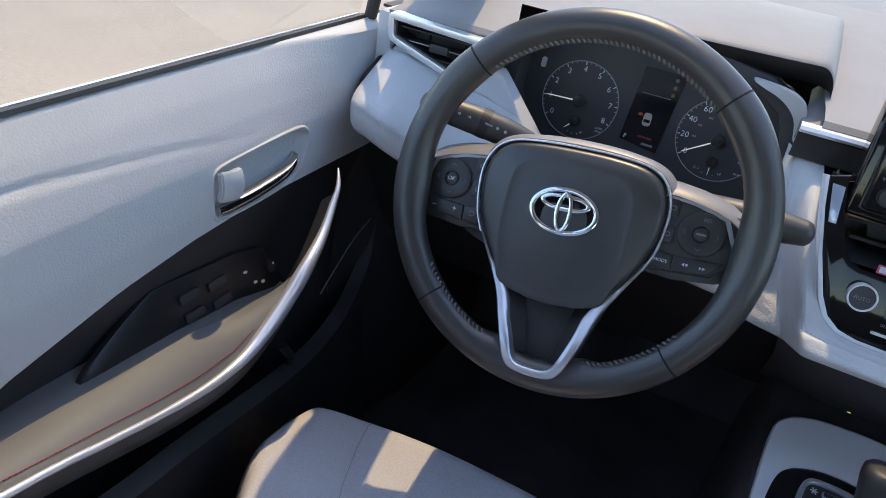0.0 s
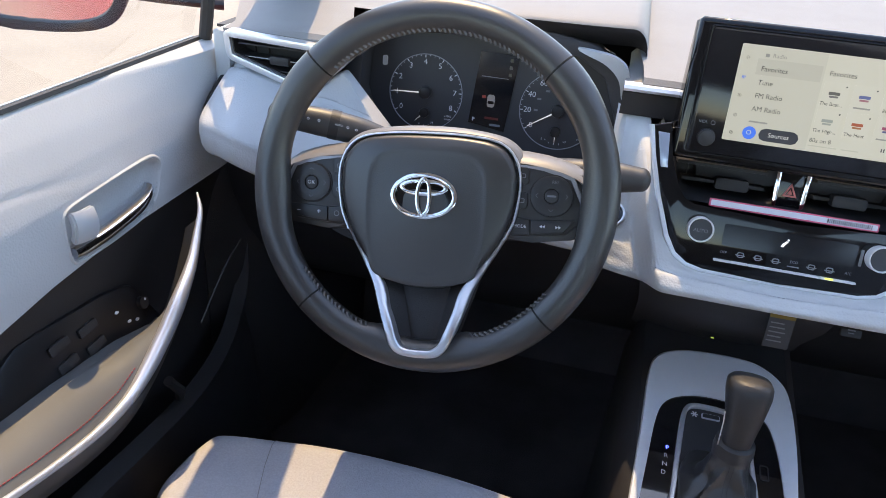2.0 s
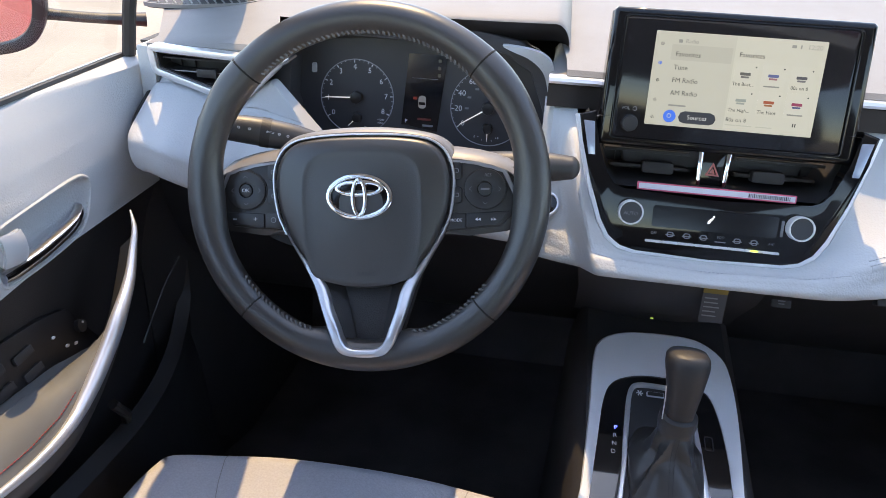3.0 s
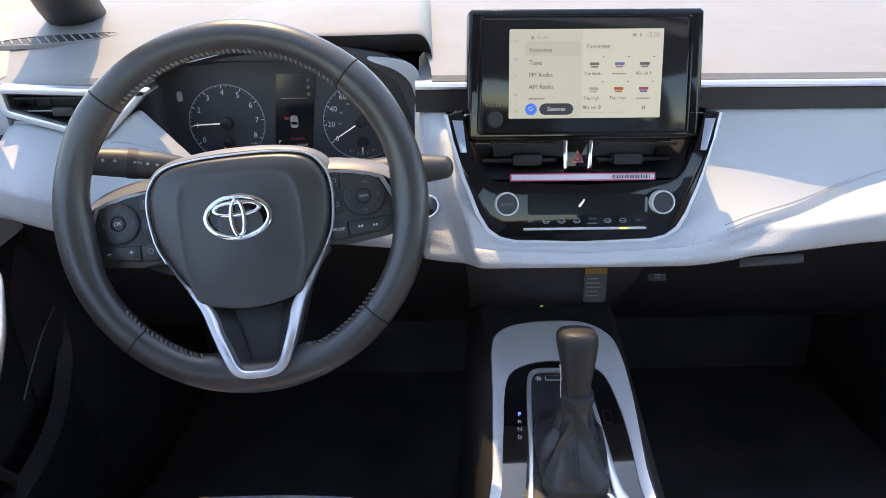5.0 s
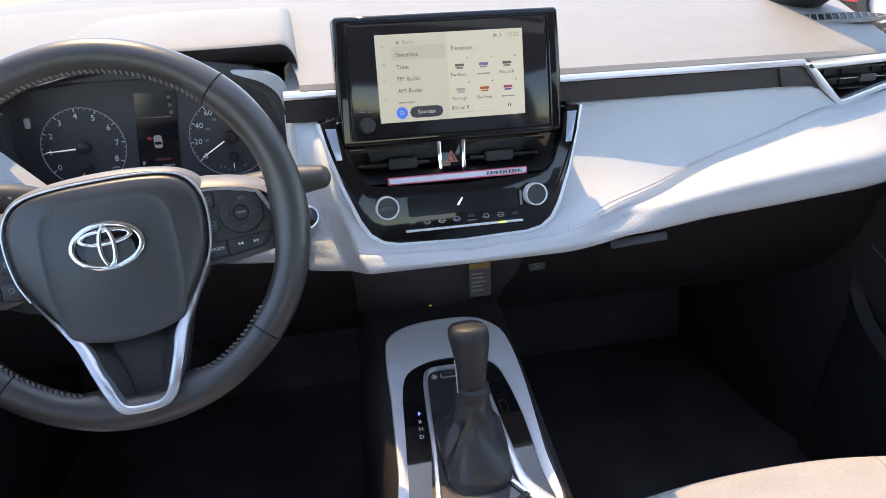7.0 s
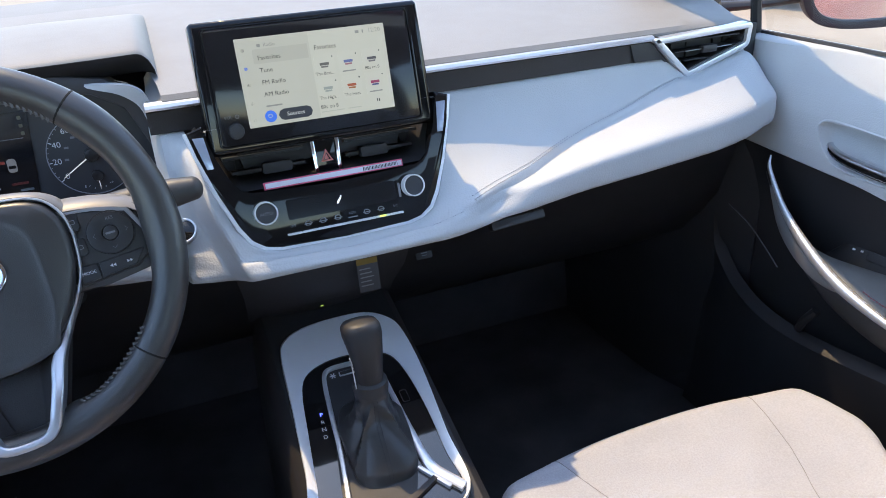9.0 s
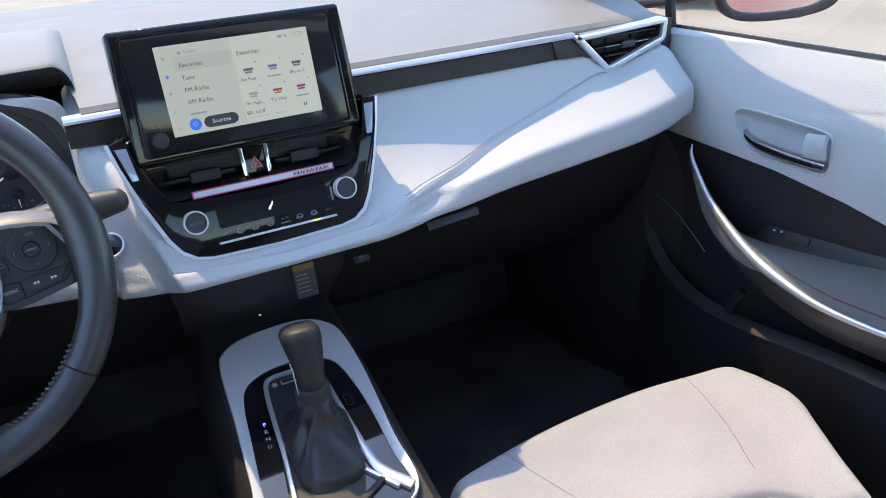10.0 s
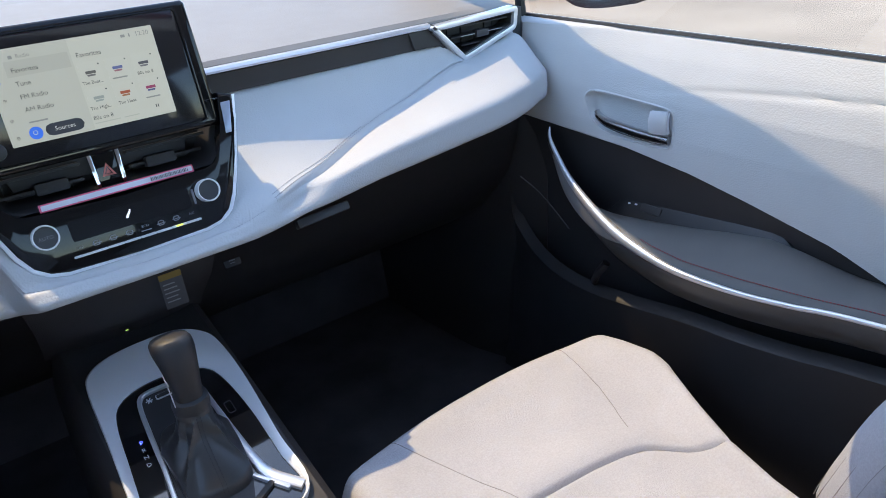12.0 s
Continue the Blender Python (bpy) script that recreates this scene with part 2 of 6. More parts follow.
for s in (-1, 1):
    pts = spline([flip(p, s) for p in ((0.85, 1.50, 0.90), (0.772, 1.22, 1.01), (0.684, 0.95, 1.13), (0.62, 0.62, 1.25), (0.585, 0.35, 1.30), (0.58, -0.1, 1.315), (0.57, -0.6, 1.31), (0.55, -1.1, 1.24), (0.62, -1.55, 1.02))], 36)
    # local shifts and swellings are added to shape the shade the pillars cast
    if s < 0:
        pts = [p - np.array((0.016 * math.exp(-((p[1] - 0.815) / 0.060) ** 2), 0, 0)) for p in pts]
    pts = [p + np.array(((s > 0) * (0.005 * math.exp(-((p[1] - 0.88) / 0.30) ** 4) - 0.009 * math.exp(-((p[1] - 0.68) / 0.12) ** 2)), 0, 0)) for p in pts]
    tagged(part("pillar", tube(pts, [0.0515 + 0.0035 * s + (0.010 if s > 0 else 0.006) * math.exp(-((p[1] - (0.68 if s > 0 else 0.815)) / (0.13 if s > 0 else 0.06)) ** 2) for p in pts], 16, flat=0.75), BLACK_SOFT), "dark windscreen pillar and roof rail", "pillar", kind="structure")
    pts = spline([flip(p, s) for p in ((0.76, -0.28, 0.90), (0.70, -0.30, 1.08), (0.58, -0.33, 1.30))], 8)
    tagged(part("pillar", tube(pts, 0.05, 10), BLACK_SOFT), "dark centre pillar between the side windows", "pillar", kind="structure")
    tagged(part("wall_side", sheet([[(s * x, y, z) for z in (0.19, 0.45, 0.80)] for x, y in ((0.778, 0.83), (0.748, 0.90), (0.715, 1.00), (0.70, 1.18), (0.70, 1.42))], thick=0.02), BLACK_SOFT), "black kick panel beside the footwell", "kick panel", kind="structure")
    tagged(part("wall_sill", sheet([[(s * x, y, z) for x, z in ((0.70, 0.17), (0.72, 0.26), (0.78, 0.30), (0.80, 0.18))] for y in (0.90, -0.30, -1.6)], thick=0.01), BLACK_SOFT), "black door sill trim", "sill", kind="structure")
    tagged(part("wall_rear_skin", sheet([[(s * x, y, z) for x, z in ((0.802, 0.924), (0.85, 0.897), (0.90, 0.75), (0.90, 0.45), (0.86, 0.25))] for y in np.linspace(-0.302, -1.6, 8)], thick=0.003), RED_PAINT), "red painted rear flank of the car", "rear flank", kind="structure")
    tagged(part("wall_rear_side", sheet([[(s * 0.75, y, z) for z in (0.19, 0.60, 0.95)] for y in (-0.29, -0.9, -1.6)], thick=0.02), WHITE_VINYL), "white vinyl rear door card", "rear door card", kind="structure")

# ---- dashboard ----
dash = thing("dashboard", "white and black vinyl dashboard with a silver trim line", "dashboard", (0, 0.95, 0.78))
REAR_Y = 0.862


def pad_z(x, y):
    t = (y - 0.865) / 0.65
    return 0.968 + 0.055 * t * (1.2 - 0.2 * t) - 0.012 * max(0, abs(x) - 0.62) / 0.2




def pad(q0, q1, n, first):
    """A stretch of the top pad, its rear edge at the distance that first gives."""
    rows = []
    for q in np.linspace(q0, q1, n):
        far = 1.56 - 0.16 * abs(q) ** 3
        near = first
        r = [(q * 0.728, near + 0.003, 0.952), (q * 0.728, near, 0.9625)] if near < 0.9 else []
        for y in np.linspace(near + 0.006, far, 18):
            x = q * (0.728 + 0.16 * min(1, max(0, (y - 0.90) / 0.35)))
            r.append((x, y, pad_z(x, y)))
        rows.append(r)
    return sheet(rows)


part("top_pad", pad(-0.243, 1.0, 33, 0.866), DASH_TOP, dash, "sunlit off-white vinyl top pad")
part("top_pad", pad(-1.0, -0.765, 10, 0.866), DASH_TOP, dash, "sunlit off-white vinyl top pad")
part("top_pad", pad(-0.765, -0.238, 17, 1.00), DASH_TOP, dash, "sunlit off-white vinyl top pad")

# instrument hood over the dials: it rises gently beside the door and ends in a rounded shoulder towards the middle
rows = []
for x in np.concatenate([np.linspace(-0.557, -0.20, 40), np.linspace(-0.197, -0.174, 9)]):
    t = (x + 0.585) / 0.26
    e = 1.0 if t > 1 else t * t * (3 - 2 * t)
    e *= max(0.0, 1 - max(0.0, (x + 0.200) / 0.026) ** 2.6) ** 0.5
    top = 0.966 + 0.050 * e
    s = (x + 0.375) / 0.205
    rear = 0.926 + 0.022 * s * s
    r = [(x, rear + 0.075, 0.955 + 0.018 * e), (x, rear + 0.030, 0.960 + 0.022 * e), (x, rear + 0.004, 0.962 + 0.042 * e), (x, rear, 0.964 + 0.0455 * e), (x, rear + 0.001, top - 0.005 * e), (x, rear + 0.006, top - 0.002 * e), (x, rear + 0.016, top)]
    for y in np.linspace(rear + 0.03, 1.36, 12):
        k = (y - rear) / (1.36 - rear)
        r.append((x, y, max(pad_z(x, y) - 0.003, top * (1 - k) + (pad_z(x, 1.36) - 0.003) * k + 0.016 * e * math.sin(math.pi * k))))
    rows.append(r)
part("instrument_hood", sheet([r[3:] for r in rows]), DASH_TOP, dash, "vinyl hood shading the dials")
part("hood_underside", sheet([[(r[0][0], r[0][1] + 0.02, r[0][2])] + r[:4] for r in rows]), BLACK_SOFT, dash, "dark underside of the hood")
cheek = smooth_outline([(-0.189, 0.938), (-0.192, 0.953), (-0.199, 0.967), (-0.214, 0.976), (-0.236, 0.980), (-0.262, 0.9815), (-0.252, 0.9755), (-0.228, 0.967), (-0.212, 0.956), (-0.203, 0.943), (-0.197, 0.922), (-0.191, 0.922)], 48)
part("hood_cheek", slab(cheek, plane_at((0, 0.922, 0), (1, 0, 0), (0, 0, 1)), -0.012, 0.0, 0.003, 3), WHITE_VINYL, dash, "white shoulder beside the dials")
rows = [[(x, 0.912, 0.930) for x in (-0.198, -0.187, -0.176, -0.160)], [(-0.198, 0.914, 0.950), (-0.187, 0.914, 0.951), (-0.176, 0.914, 0.951), (-0.160, 0.914, 0.950)], [(-0.196, 0.945, 0.957), (-0.187, 0.945, 0.963), (-0.178, 0.945, 0.964), (-0.160, 0.945, max(0.955, pad_z(-0.160, 0.945)))], [(-0.194, 0.975, 0.958), (-0.186, 0.975, 0.969), (-0.178, 0.975, 0.974), (-0.160, 0.975, max(0.957, pad_z(-0.160, 0.975)))], [(-0.194, 1.04, 0.960), (-0.186, 1.04, 0.970), (-0.178, 1.04, 0.976), (-0.160, 1.04, max(0.958, pad_z(-0.160, 1.04)))]]
part("hood_foot", sheet(rows), DASH_TOP, dash, "vinyl at the hood's foot")

# silver line and the black recess under it
for x0, x1 in ((0.13, 0.537), (-0.198, -0.13)):
    rows = [[(x, REAR_Y + 0.008, 0.9625), (x, REAR_Y - 0.002, 0.9605), (x, REAR_Y - 0.005, 0.957), (x, REAR_Y - 0.003, 0.9535), (x, REAR_Y + 0.006, 0.952)] for x in np.linspace(x0, x1, 8)]
    part("silver_trim", sheet(rows), SATIN_SILVER, dash, "thin satin silver line")
    rows = [[(x, REAR_Y + 0.004, 0.9525), (x, REAR_Y + 0.001, 0.951), (x, REAR_Y + 0.003, 0.940), (x, REAR_Y + 0.004, 0.923), (x, REAR_Y + 0.02, 0.919)] for x in np.linspace(x0, x1, 6)]
    part("recess", sheet(rows, thick=0.003), BLACK_SOFT, dash, "black strip under the silver line")


CREASE = [(0.0, 0.715, 0.7965), (0.08, 0.714, 0.798), (0.10, 0.713, 0.801), (0.127, 0.711, 0.807), (0.167, 0.716, 0.8155), (0.213, 0.742, 0.822), (0.262, 0.768, 0.829), (0.300, 0.788, 0.8355), (0.339, 0.805, 0.8435), (0.386, 0.818, 0.856), (0.444, 0.828, 0.868), (0.502, 0.836, 0.880), (0.575, 0.845, 0.8945), (0.61, 0.849, 0.890), (0.66, 0.853, 0.905), (0.72, 0.858, 0.921)]
SHELF = [(0.0, 0.704, 0.7955), (0.127, 0.700, 0.8035), (0.167, 0.711, 0.808), (0.213, 0.7395, 0.812), (0.235, 0.746, 0.811), (0.25, 0.752, 0.8125), (0.30, 0.771, 0.8195), (0.373, 0.797, 0.837), (0.429, 0.807, 0.849), (0.486, 0.813, 0.862), (0.544, 0.819, 0.875), (0.603, 0.824, 0.8835), (0.653, 0.828, 0.894), (0.72, 0.836, 0.910)]
NOSE = [(0.0, 0.693, 0.7925), (0.127, 0.693, 0.798), (0.167, 0.706, 0.7985), (0.213, 0.735, 0.799), (0.235, 0.737, 0.803), (0.25, 0.734, 0.808), (0.30, 0.731, 0.818), (0.38, 0.7305, 0.8325), (0.48, 0.7325, 0.844), (0.58, 0.7375, 0.853), (0.66, 0.751, 0.861), (0.72, 0.773, 0.869)]
FRONT = [(0.0, 0.688, 0.7885), (0.127, 0.688, 0.7895), (0.167, 0.700, 0.788), (0.213, 0.721, 0.785), (0.25, 0.725, 0.789), (0.30, 0.726, 0.797), (0.38, 0.726, 0.808), (0.48, 0.728, 0.817), (0.58, 0.733, 0.826), (0.66, 0.746, 0.835), (0.72, 0.768, 0.846)]

def ease(a, xs, ys, w=0.016):
    """A table read with its corners rounded off."""
    return sum(lerp(a + w * d, xs, ys) for d in (-1, -0.6, -0.25, 0, 0.25, 0.6, 1)) / 7


def along(table, a):
    """A place on a line that runs along the dashboard, at the distance a from the middle."""
    return ease(a, [p[0] for p in table], [p[1] for p in table]), ease(a, [p[0] for p in table], [p[2] for p in table])


def fascia(x, low=False):
    """The profile of the padded front at x: top edge, hollow, crease, bulge, lower edge."""
    a = abs(x)
    zt = lerp(a, [0.15, 0.49, 0.563, 0.60, 0.66, 0.72], [0.921, 0.923, 0.922, 0.8935, 0.909, 0.925])
    yt = lerp(a, [0.15, 0.5, 0.60, 0.72], [0.866, 0.866, 0.860, 0.866])
    yc, zc = along(CREASE, a)
    sag = ease(x, [0.22, 0.30, 0.45, 0.62, 0.72], [0.0, 0.004, 0.0075, 0.010, 0.010])
    dip = ease(x, [0.20, 0.28, 0.48, 0.56], [0.0, 0.007, 0.007, 0.0])
    yc, zc = yc - 0.4 * dip, zc - dip
    zc = min(zc, zt - 0.001)
    ys_, zs_ = along(SHELF, a)
    yn, zn = along(NOSE, a)
    ym, zm = along(FRONT, a)
    back = 0.014 * ease(x, [0.24, 0.34], [0.0, 1.0])
    yn, zn, ym, zm = yn + back, zn - 0.4 * back, ym + back, zm - 0.4 * back
    zb = ease(a, [0.0, 0.15, 0.25, 0.37, 0.47, 0.565, 0.625, 0.72], [0.7785, 0.7785, 0.776, 0.786, 0.795, 0.802, 0.806, 0.819]) - sag
    zm -= 0.8 * sag
    hy = ease(a, [0.15, 0.19, 0.30, 0.34, 0.45, 0.575], [0.82, 0.822, 0.822, 0.830, 0.847, 0.856])
    hz = min(zt, ease(a, [0.15, 0.19, 0.30, 0.34, 0.45, 0.575], [0.850, 0.848, 0.8475, 0.855, 0.880, 0.904]))
    if x < -0.02 and a < 0.30:
        hy, hz = 0.795, 0.899
    up = [(yt + 0.02, zt + 0.002), (yt + 0.003, zt + 0.001)]
    for t in (0.05, 0.12, 0.22, 0.34, 0.46, 0.58, 0.70, 0.82, 0.92):
        up.append(((1 - t) ** 2 * yt + 2 * t * (1 - t) * hy + t * t * yc, (1 - t) ** 2 * zt + 2 * t * (1 - t) * hz + t * t * zc))
    up += [(yc + 0.003, zc + 0.0006), (yc, zc)]
    drop = ease(a, [0.14, 0.20, 0.26, 0.34, 0.45, 0.56], [0.003, 0.006, 0.011, 0.010, 0.006, 0.001])
    down = spline([(yc - 0.0025, zc - 0.6 * drop), (yc * 0.75 + ys_ * 0.25 - 0.002, zc - drop - 0.001), (ys_, zs_), (ys_ * 0.45 + yn * 0.55, zs_ * 0.40 + zn * 0.60 + 0.0015), (yn, zn), (ym * 0.65 + yn * 0.35 - 0.0005, zn * 0.5 + zm * 0.5), (ym, zm), (ym + 0.004, zm * 0.4 + zb * 0.6), (ym + 0.022, zb + 0.001), (ym + 0.06, zb)], 34)
    pts = up + [tuple(p) for p in down]
    if x < 0:
        w = lerp(a, [0.30, 0.45, 0.58, 0.66], [0.0, 1.0, 1.0, 0.0])
        pts = [(yt - (yt - y) * (1 - 0.42 * w) if y < yt else y, z - 0.042 * w * max(0.0, yt - y) / 0.14) for y, z in pts]
    if x < 0:
        # beside the steering column the front lies deeper than the climate panel
        d = (0.024 if low else 0.060) * lerp(a, [0.30, 0.42], [1.0, 0.0])
        deep = []
        for y, z in pts:
            k = min(1.0, max(0.0, (a - lerp(z, [0.775, 0.83, 0.875, 0.92], [0.116, 0.140, 0.155, 0.165])) / 0.020))
            k = d * k * k * (3 - 2 * k) * min(1.0, max(0.0, (yt - y) / 0.12))
            deep.append((y + k, z - 0.407 * k))
        pts = deep
    if low:
        cut = lerp(x, [-0.56, -0.50, -0.46], [0.93, 0.86, 0.815])
        sink = lerp(x, [-0.56, -0.48], [0.0, 0.25])
        pts = [(y + max(0.0, 0.86 - y) * sink, min(z, cut)) for y, z in pts]
    return [(x, float(y), float(z)) for y, z in pts]


def end_rows(s, base=0.706):
    """The rounded end of the front beside a door: its profile softens towards the gap."""
    soft = np.array(fascia(s * base))
    for _ in range(30 if s < 0 else 0):
        soft[1:-1] = (soft[:-2] + soft[1:-1] + soft[2:]) / 3
    rows = []
    for t in np.radians((6, 12, 24, 36, 48, 60, 70, 80, 90)):
        k = 1 - math.cos(t)
        pts = [np.array(p) * (1 - k) + q * k for p, q in zip(fascia(s * base), soft)]
        rows.append([(s * (base + ((0.731 if s < 0 else 0.7375) - base) * math.sin(t)), y + 0.045 * k ** 1.2 * (1.0 + 0.5 * (0.90 - z) / 0.08), z + (0.868 - z) * 0.26 * k) for _, y, z in pts])
    return rows


part("door_side_fascia", sheet(end_rows(-1, 0.692)[::-1] + [fascia(x) for x in np.linspace(-0.692, -0.560, 17)]), WHITE_VINYL, dash, "padded white vinyl front beside the driver's door", sharp=80)
part("driver_fascia", sheet([fascia(x, True) for x in np.linspace(-0.560, -0.188, 94)]), WHITE_VINYL, dash, "white vinyl front under the dials")


for edge, s in ((end_rows(-1, 0.692), -1), (end_rows(1), 1)):
    # a black bar along the end draws the shade in the door gap
    part("end_gap_shade", tube([(x + s * 0.003, y - 0.004 * (s < 0), z) for x, y, z in edge[-1][2:]], 0.0045 - 0.0015 * s, 8), RUBBER, dash, "dark bar drawn as the shaded gap between dashboard and door")


def middle(x):
    """The padded front round the climate panel, cut away along the panel's edge, as evenly spaced points."""
    top = lerp(abs(x), [0.0, 0.082, 0.100, 0.115, 0.127, 0.143, 0.157, 0.164], [0.800, 0.801, 0.805, 0.814, 0.831, 0.873, 0.920, 0.96])
    pts = [np.array(p) for p in fascia(x)[1:]]
    last = max([k for k, p in enumerate(pts) if p[2] > top], default=-1)
    if last >= 0:
        p, q = pts[last], pts[last + 1]
        t = (p[2] - top) / (p[2] - q[2])
        pts = [np.array((x, 0.7375 + 0.33 * (top - 0.846), top)), p + (q - p) * t] + pts[last + 1:]
    run = np.concatenate([[0], np.cumsum([np.linalg.norm(q - p) for p, q in zip(pts, pts[1:])])])
    s_ = np.concatenate([[0], np.linspace(run[1], run[-1], 64)])
    return [tuple(float(np.interp(v, run, [p[k] for p in pts])) for k in range(3)) for v in s_]


part("centre_fascia", sheet([middle(x) for x in np.concatenate([np.linspace(-0.188, -0.168, 5), np.linspace(-0.166, 0.166, 95), [0.169, 0.172]])]), WHITE_VINYL, dash, "padded white vinyl front round the climate panel", sharp=60)
part("passenger_fascia", sheet([fascia(x) for x in np.concatenate([np.linspace(0.172, 0.562, 100), np.linspace(0.563, 0.600, 14), np.linspace(0.604, 0.706, 26)])]), WHITE_VINYL, dash, "padded white vinyl front with a stitched crease", sharp=75)
part("fascia_end", sheet([fascia(0.706)] + end_rows(1)), WHITE_VINYL, dash, sharp=80)
# side cheek of the wing towards the column
part("wing_side", sheet([[(-0.188 - 0.012 * t, y + 0.04 * t, z - 0.004 * t) for _, y, z in fascia(-0.188)] for t in (0, 0.4, 1.0)]), WHITE_VINYL, dash)


def stitches(line, length, gap, width, lift, mat, parent, name="stitching"):
    """Short thread bars along a line, each with a little height."""
    bm = bmesh.new()
    pts = [vec(p) for p in line]
    run, nxt = 0.0, 0.0
    for a, b in zip(pts, pts[1:]):
        d = b - a
        l = d.length
        while nxt < run + l:
            c = a + d * ((nxt - run) / l)
            m = Matrix.Translation(c + vec(lift)) @ d.to_track_quat("X", "Z").to_matrix().to_4x4() @ Matrix.Diagonal((length, width, width, 1))
            bmesh.ops.create_cube(bm, size=1, matrix=m)
            nxt += length + gap
        run += l
    return part(name, bm, mat, parent, smooth=False)


THREAD = material("grey_thread", (0.42, 0.43, 0.45), 0.8, vary=0.05)
RED_THREAD = material("red_thread", (0.30, 0.04, 0.05), 0.8, vary=0.05)
DARK_THREAD = material("dark_thread", (0.05, 0.05, 0.055), 0.8, vary=0.05)
crease = [np.array(fascia(x)[12]) * 0.9 + np.array(fascia(x)[10]) * 0.1 for x in np.linspace(0.172, 0.585, 70)]
stitches(crease, 0.0026, 0.0020, 0.0009, (0, -0.0003, 0.0003), THREAD, dash)
crease = [np.array(fascia(x)[12]) * k + np.array(fascia(x)[10]) * (1 - k) for x, k in zip(np.linspace(0.172, 0.36, 40), np.linspace(0.45, 0.2, 40))]
stitches(crease, 0.0026, 0.0020, 0.0009, (0, -0.0002, 0.0003), THREAD, dash)

# lower dashboard, glovebox and its handle
rows = []
for x in np.linspace(-0.72, 0.72, 73):
    _, yb, zb = fascia(x)[-1]
    rows.append([(x, yb + 0.014, zb + 0.01), (x, yb - 0.006, zb - 0.001), (x, yb + 0.004, zb - 0.010), (x, max(0.845, yb + 0.02), min(0.735, zb - 0.03)), (x, 0.885, 0.66), (x, 0.96, 0.56), (x, 1.05, 0.50)])
part("lower_panel", sheet(rows), material("black_lower_plastic", (0.019, 0.0175, 0.018), 0.55, vary=0.15, grain=0.3, grain_scale=700, grain_kind="leather"), dash, "black lower panel and glovebox")
handle = slab(rrect(-0.045, -0.007, 0.045, 0.007, 0.003), plane_at((0.285, 0.826, 0.722), (1, 0.02, 0.05), (0, 0.5, 1)), -0.008, 0.006, 0.002)
part("glovebox_handle", handle, material("grey_handle_plastic", (0.055, 0.055, 0.058), 0.35), dash, "grey glovebox handle")

start = thing("start_button", "round black start button in a silver ring", "button", (-0.1790, 0.803, 0.814))
BUTTON = plane_at((-0.1850, 0.8040, 0.8150), (1, -0.25, 0), (0.17, 0.69, 0.72))
part("bezel", ring(ellipse(0, 0, 0.0165, 0.0165, 36), ellipse(0, 0, 0.0140, 0.0140, 36), BUTTON, -0.010, 0.0045, 0.0008), SATIN_SILVER, start, "satin silver ring")
part("cap", slab(ellipse(0, 0, 0.0138, 0.0138, 36), BUTTON, -0.010, 0.0030, 0.0010), GLOSS_BLACK, start)
usb = thing("usb_socket", "small black charging socket with a pale mark under the dashboard", "socket", (0.149, 0.877, 0.674))
USB = plane_at((0.149, 0.8765, 0.674), (1, 0, 0), (0, 0.47, 0.88))
part("plate", slab(rrect(-0.013, -0.008, 0.013, 0.008, 0.003), USB, -0.002, 0.0025, 0.0008), BLACK_PLASTIC, usb)
part("mark", slab(rrect(-0.005, 0.0005, 0.005, 0.0022, 0.0004, 2), USB, 0.0025, 0.0028), GREY_INK, usb, smooth=False)
part("mark", slab(rrect(-0.004, -0.0032, 0.004, -0.0020, 0.0004, 2), USB, 0.0025, 0.0028), GREY_INK, usb, smooth=False)

# ---- defroster grilles ----
for s in (-1, 1):
    grille = thing("defroster_grille", "dark slotted demister grille let into the dashboard top", "air grille", (s * 0.71, 1.10, 0.975), "demister grilles")
    G = plane_at((s * 0.737, 1.072, pad_z(0.737, 1.072) + 0.003), (1, -0.30 * s, 0.03), (0.30 * s, 1, 0.075))
    lens = [(-0.086, 0.006), (-0.050, 0.023), (0.0, 0.027), (0.055, 0.020), (0.088, -0.004), (0.050, -0.021), (0.0, -0.025), (-0.055, -0.018)]
    lens = smooth_outline([(s * x, y) for x, y in lens][::-s], 40)
    part("well", slab(lens, G, -0.006, 0.001), RUBBER, grille)
    part("rim", ring([(x * 1.06, y * 1.12) for x, y in lens], lens, G, -0.004, 0.0022, 0.0006), DASH_TOP, grille)
    for k in range(13):
        x = -0.072 + 0.012 * k
        h = 0.021 * math.sqrt(max(0.05, 1 - (x / 0.088) ** 2))
        slat = [(s * (x - 0.0011 + 0.30 * v), v) for v in (-h, h)] + [(s * (x + 0.0011 + 0.30 * v), v) for v in (h, -h)]
        part("slat", slab(slat[::s], G, -0.004, 0.0026), DASH_TOP, grille)

# ---- side air vents ----
VENT_O = [(0.530, 0.957), (0.722, 0.964), (0.718, 0.926), (0.600, 0.890)]


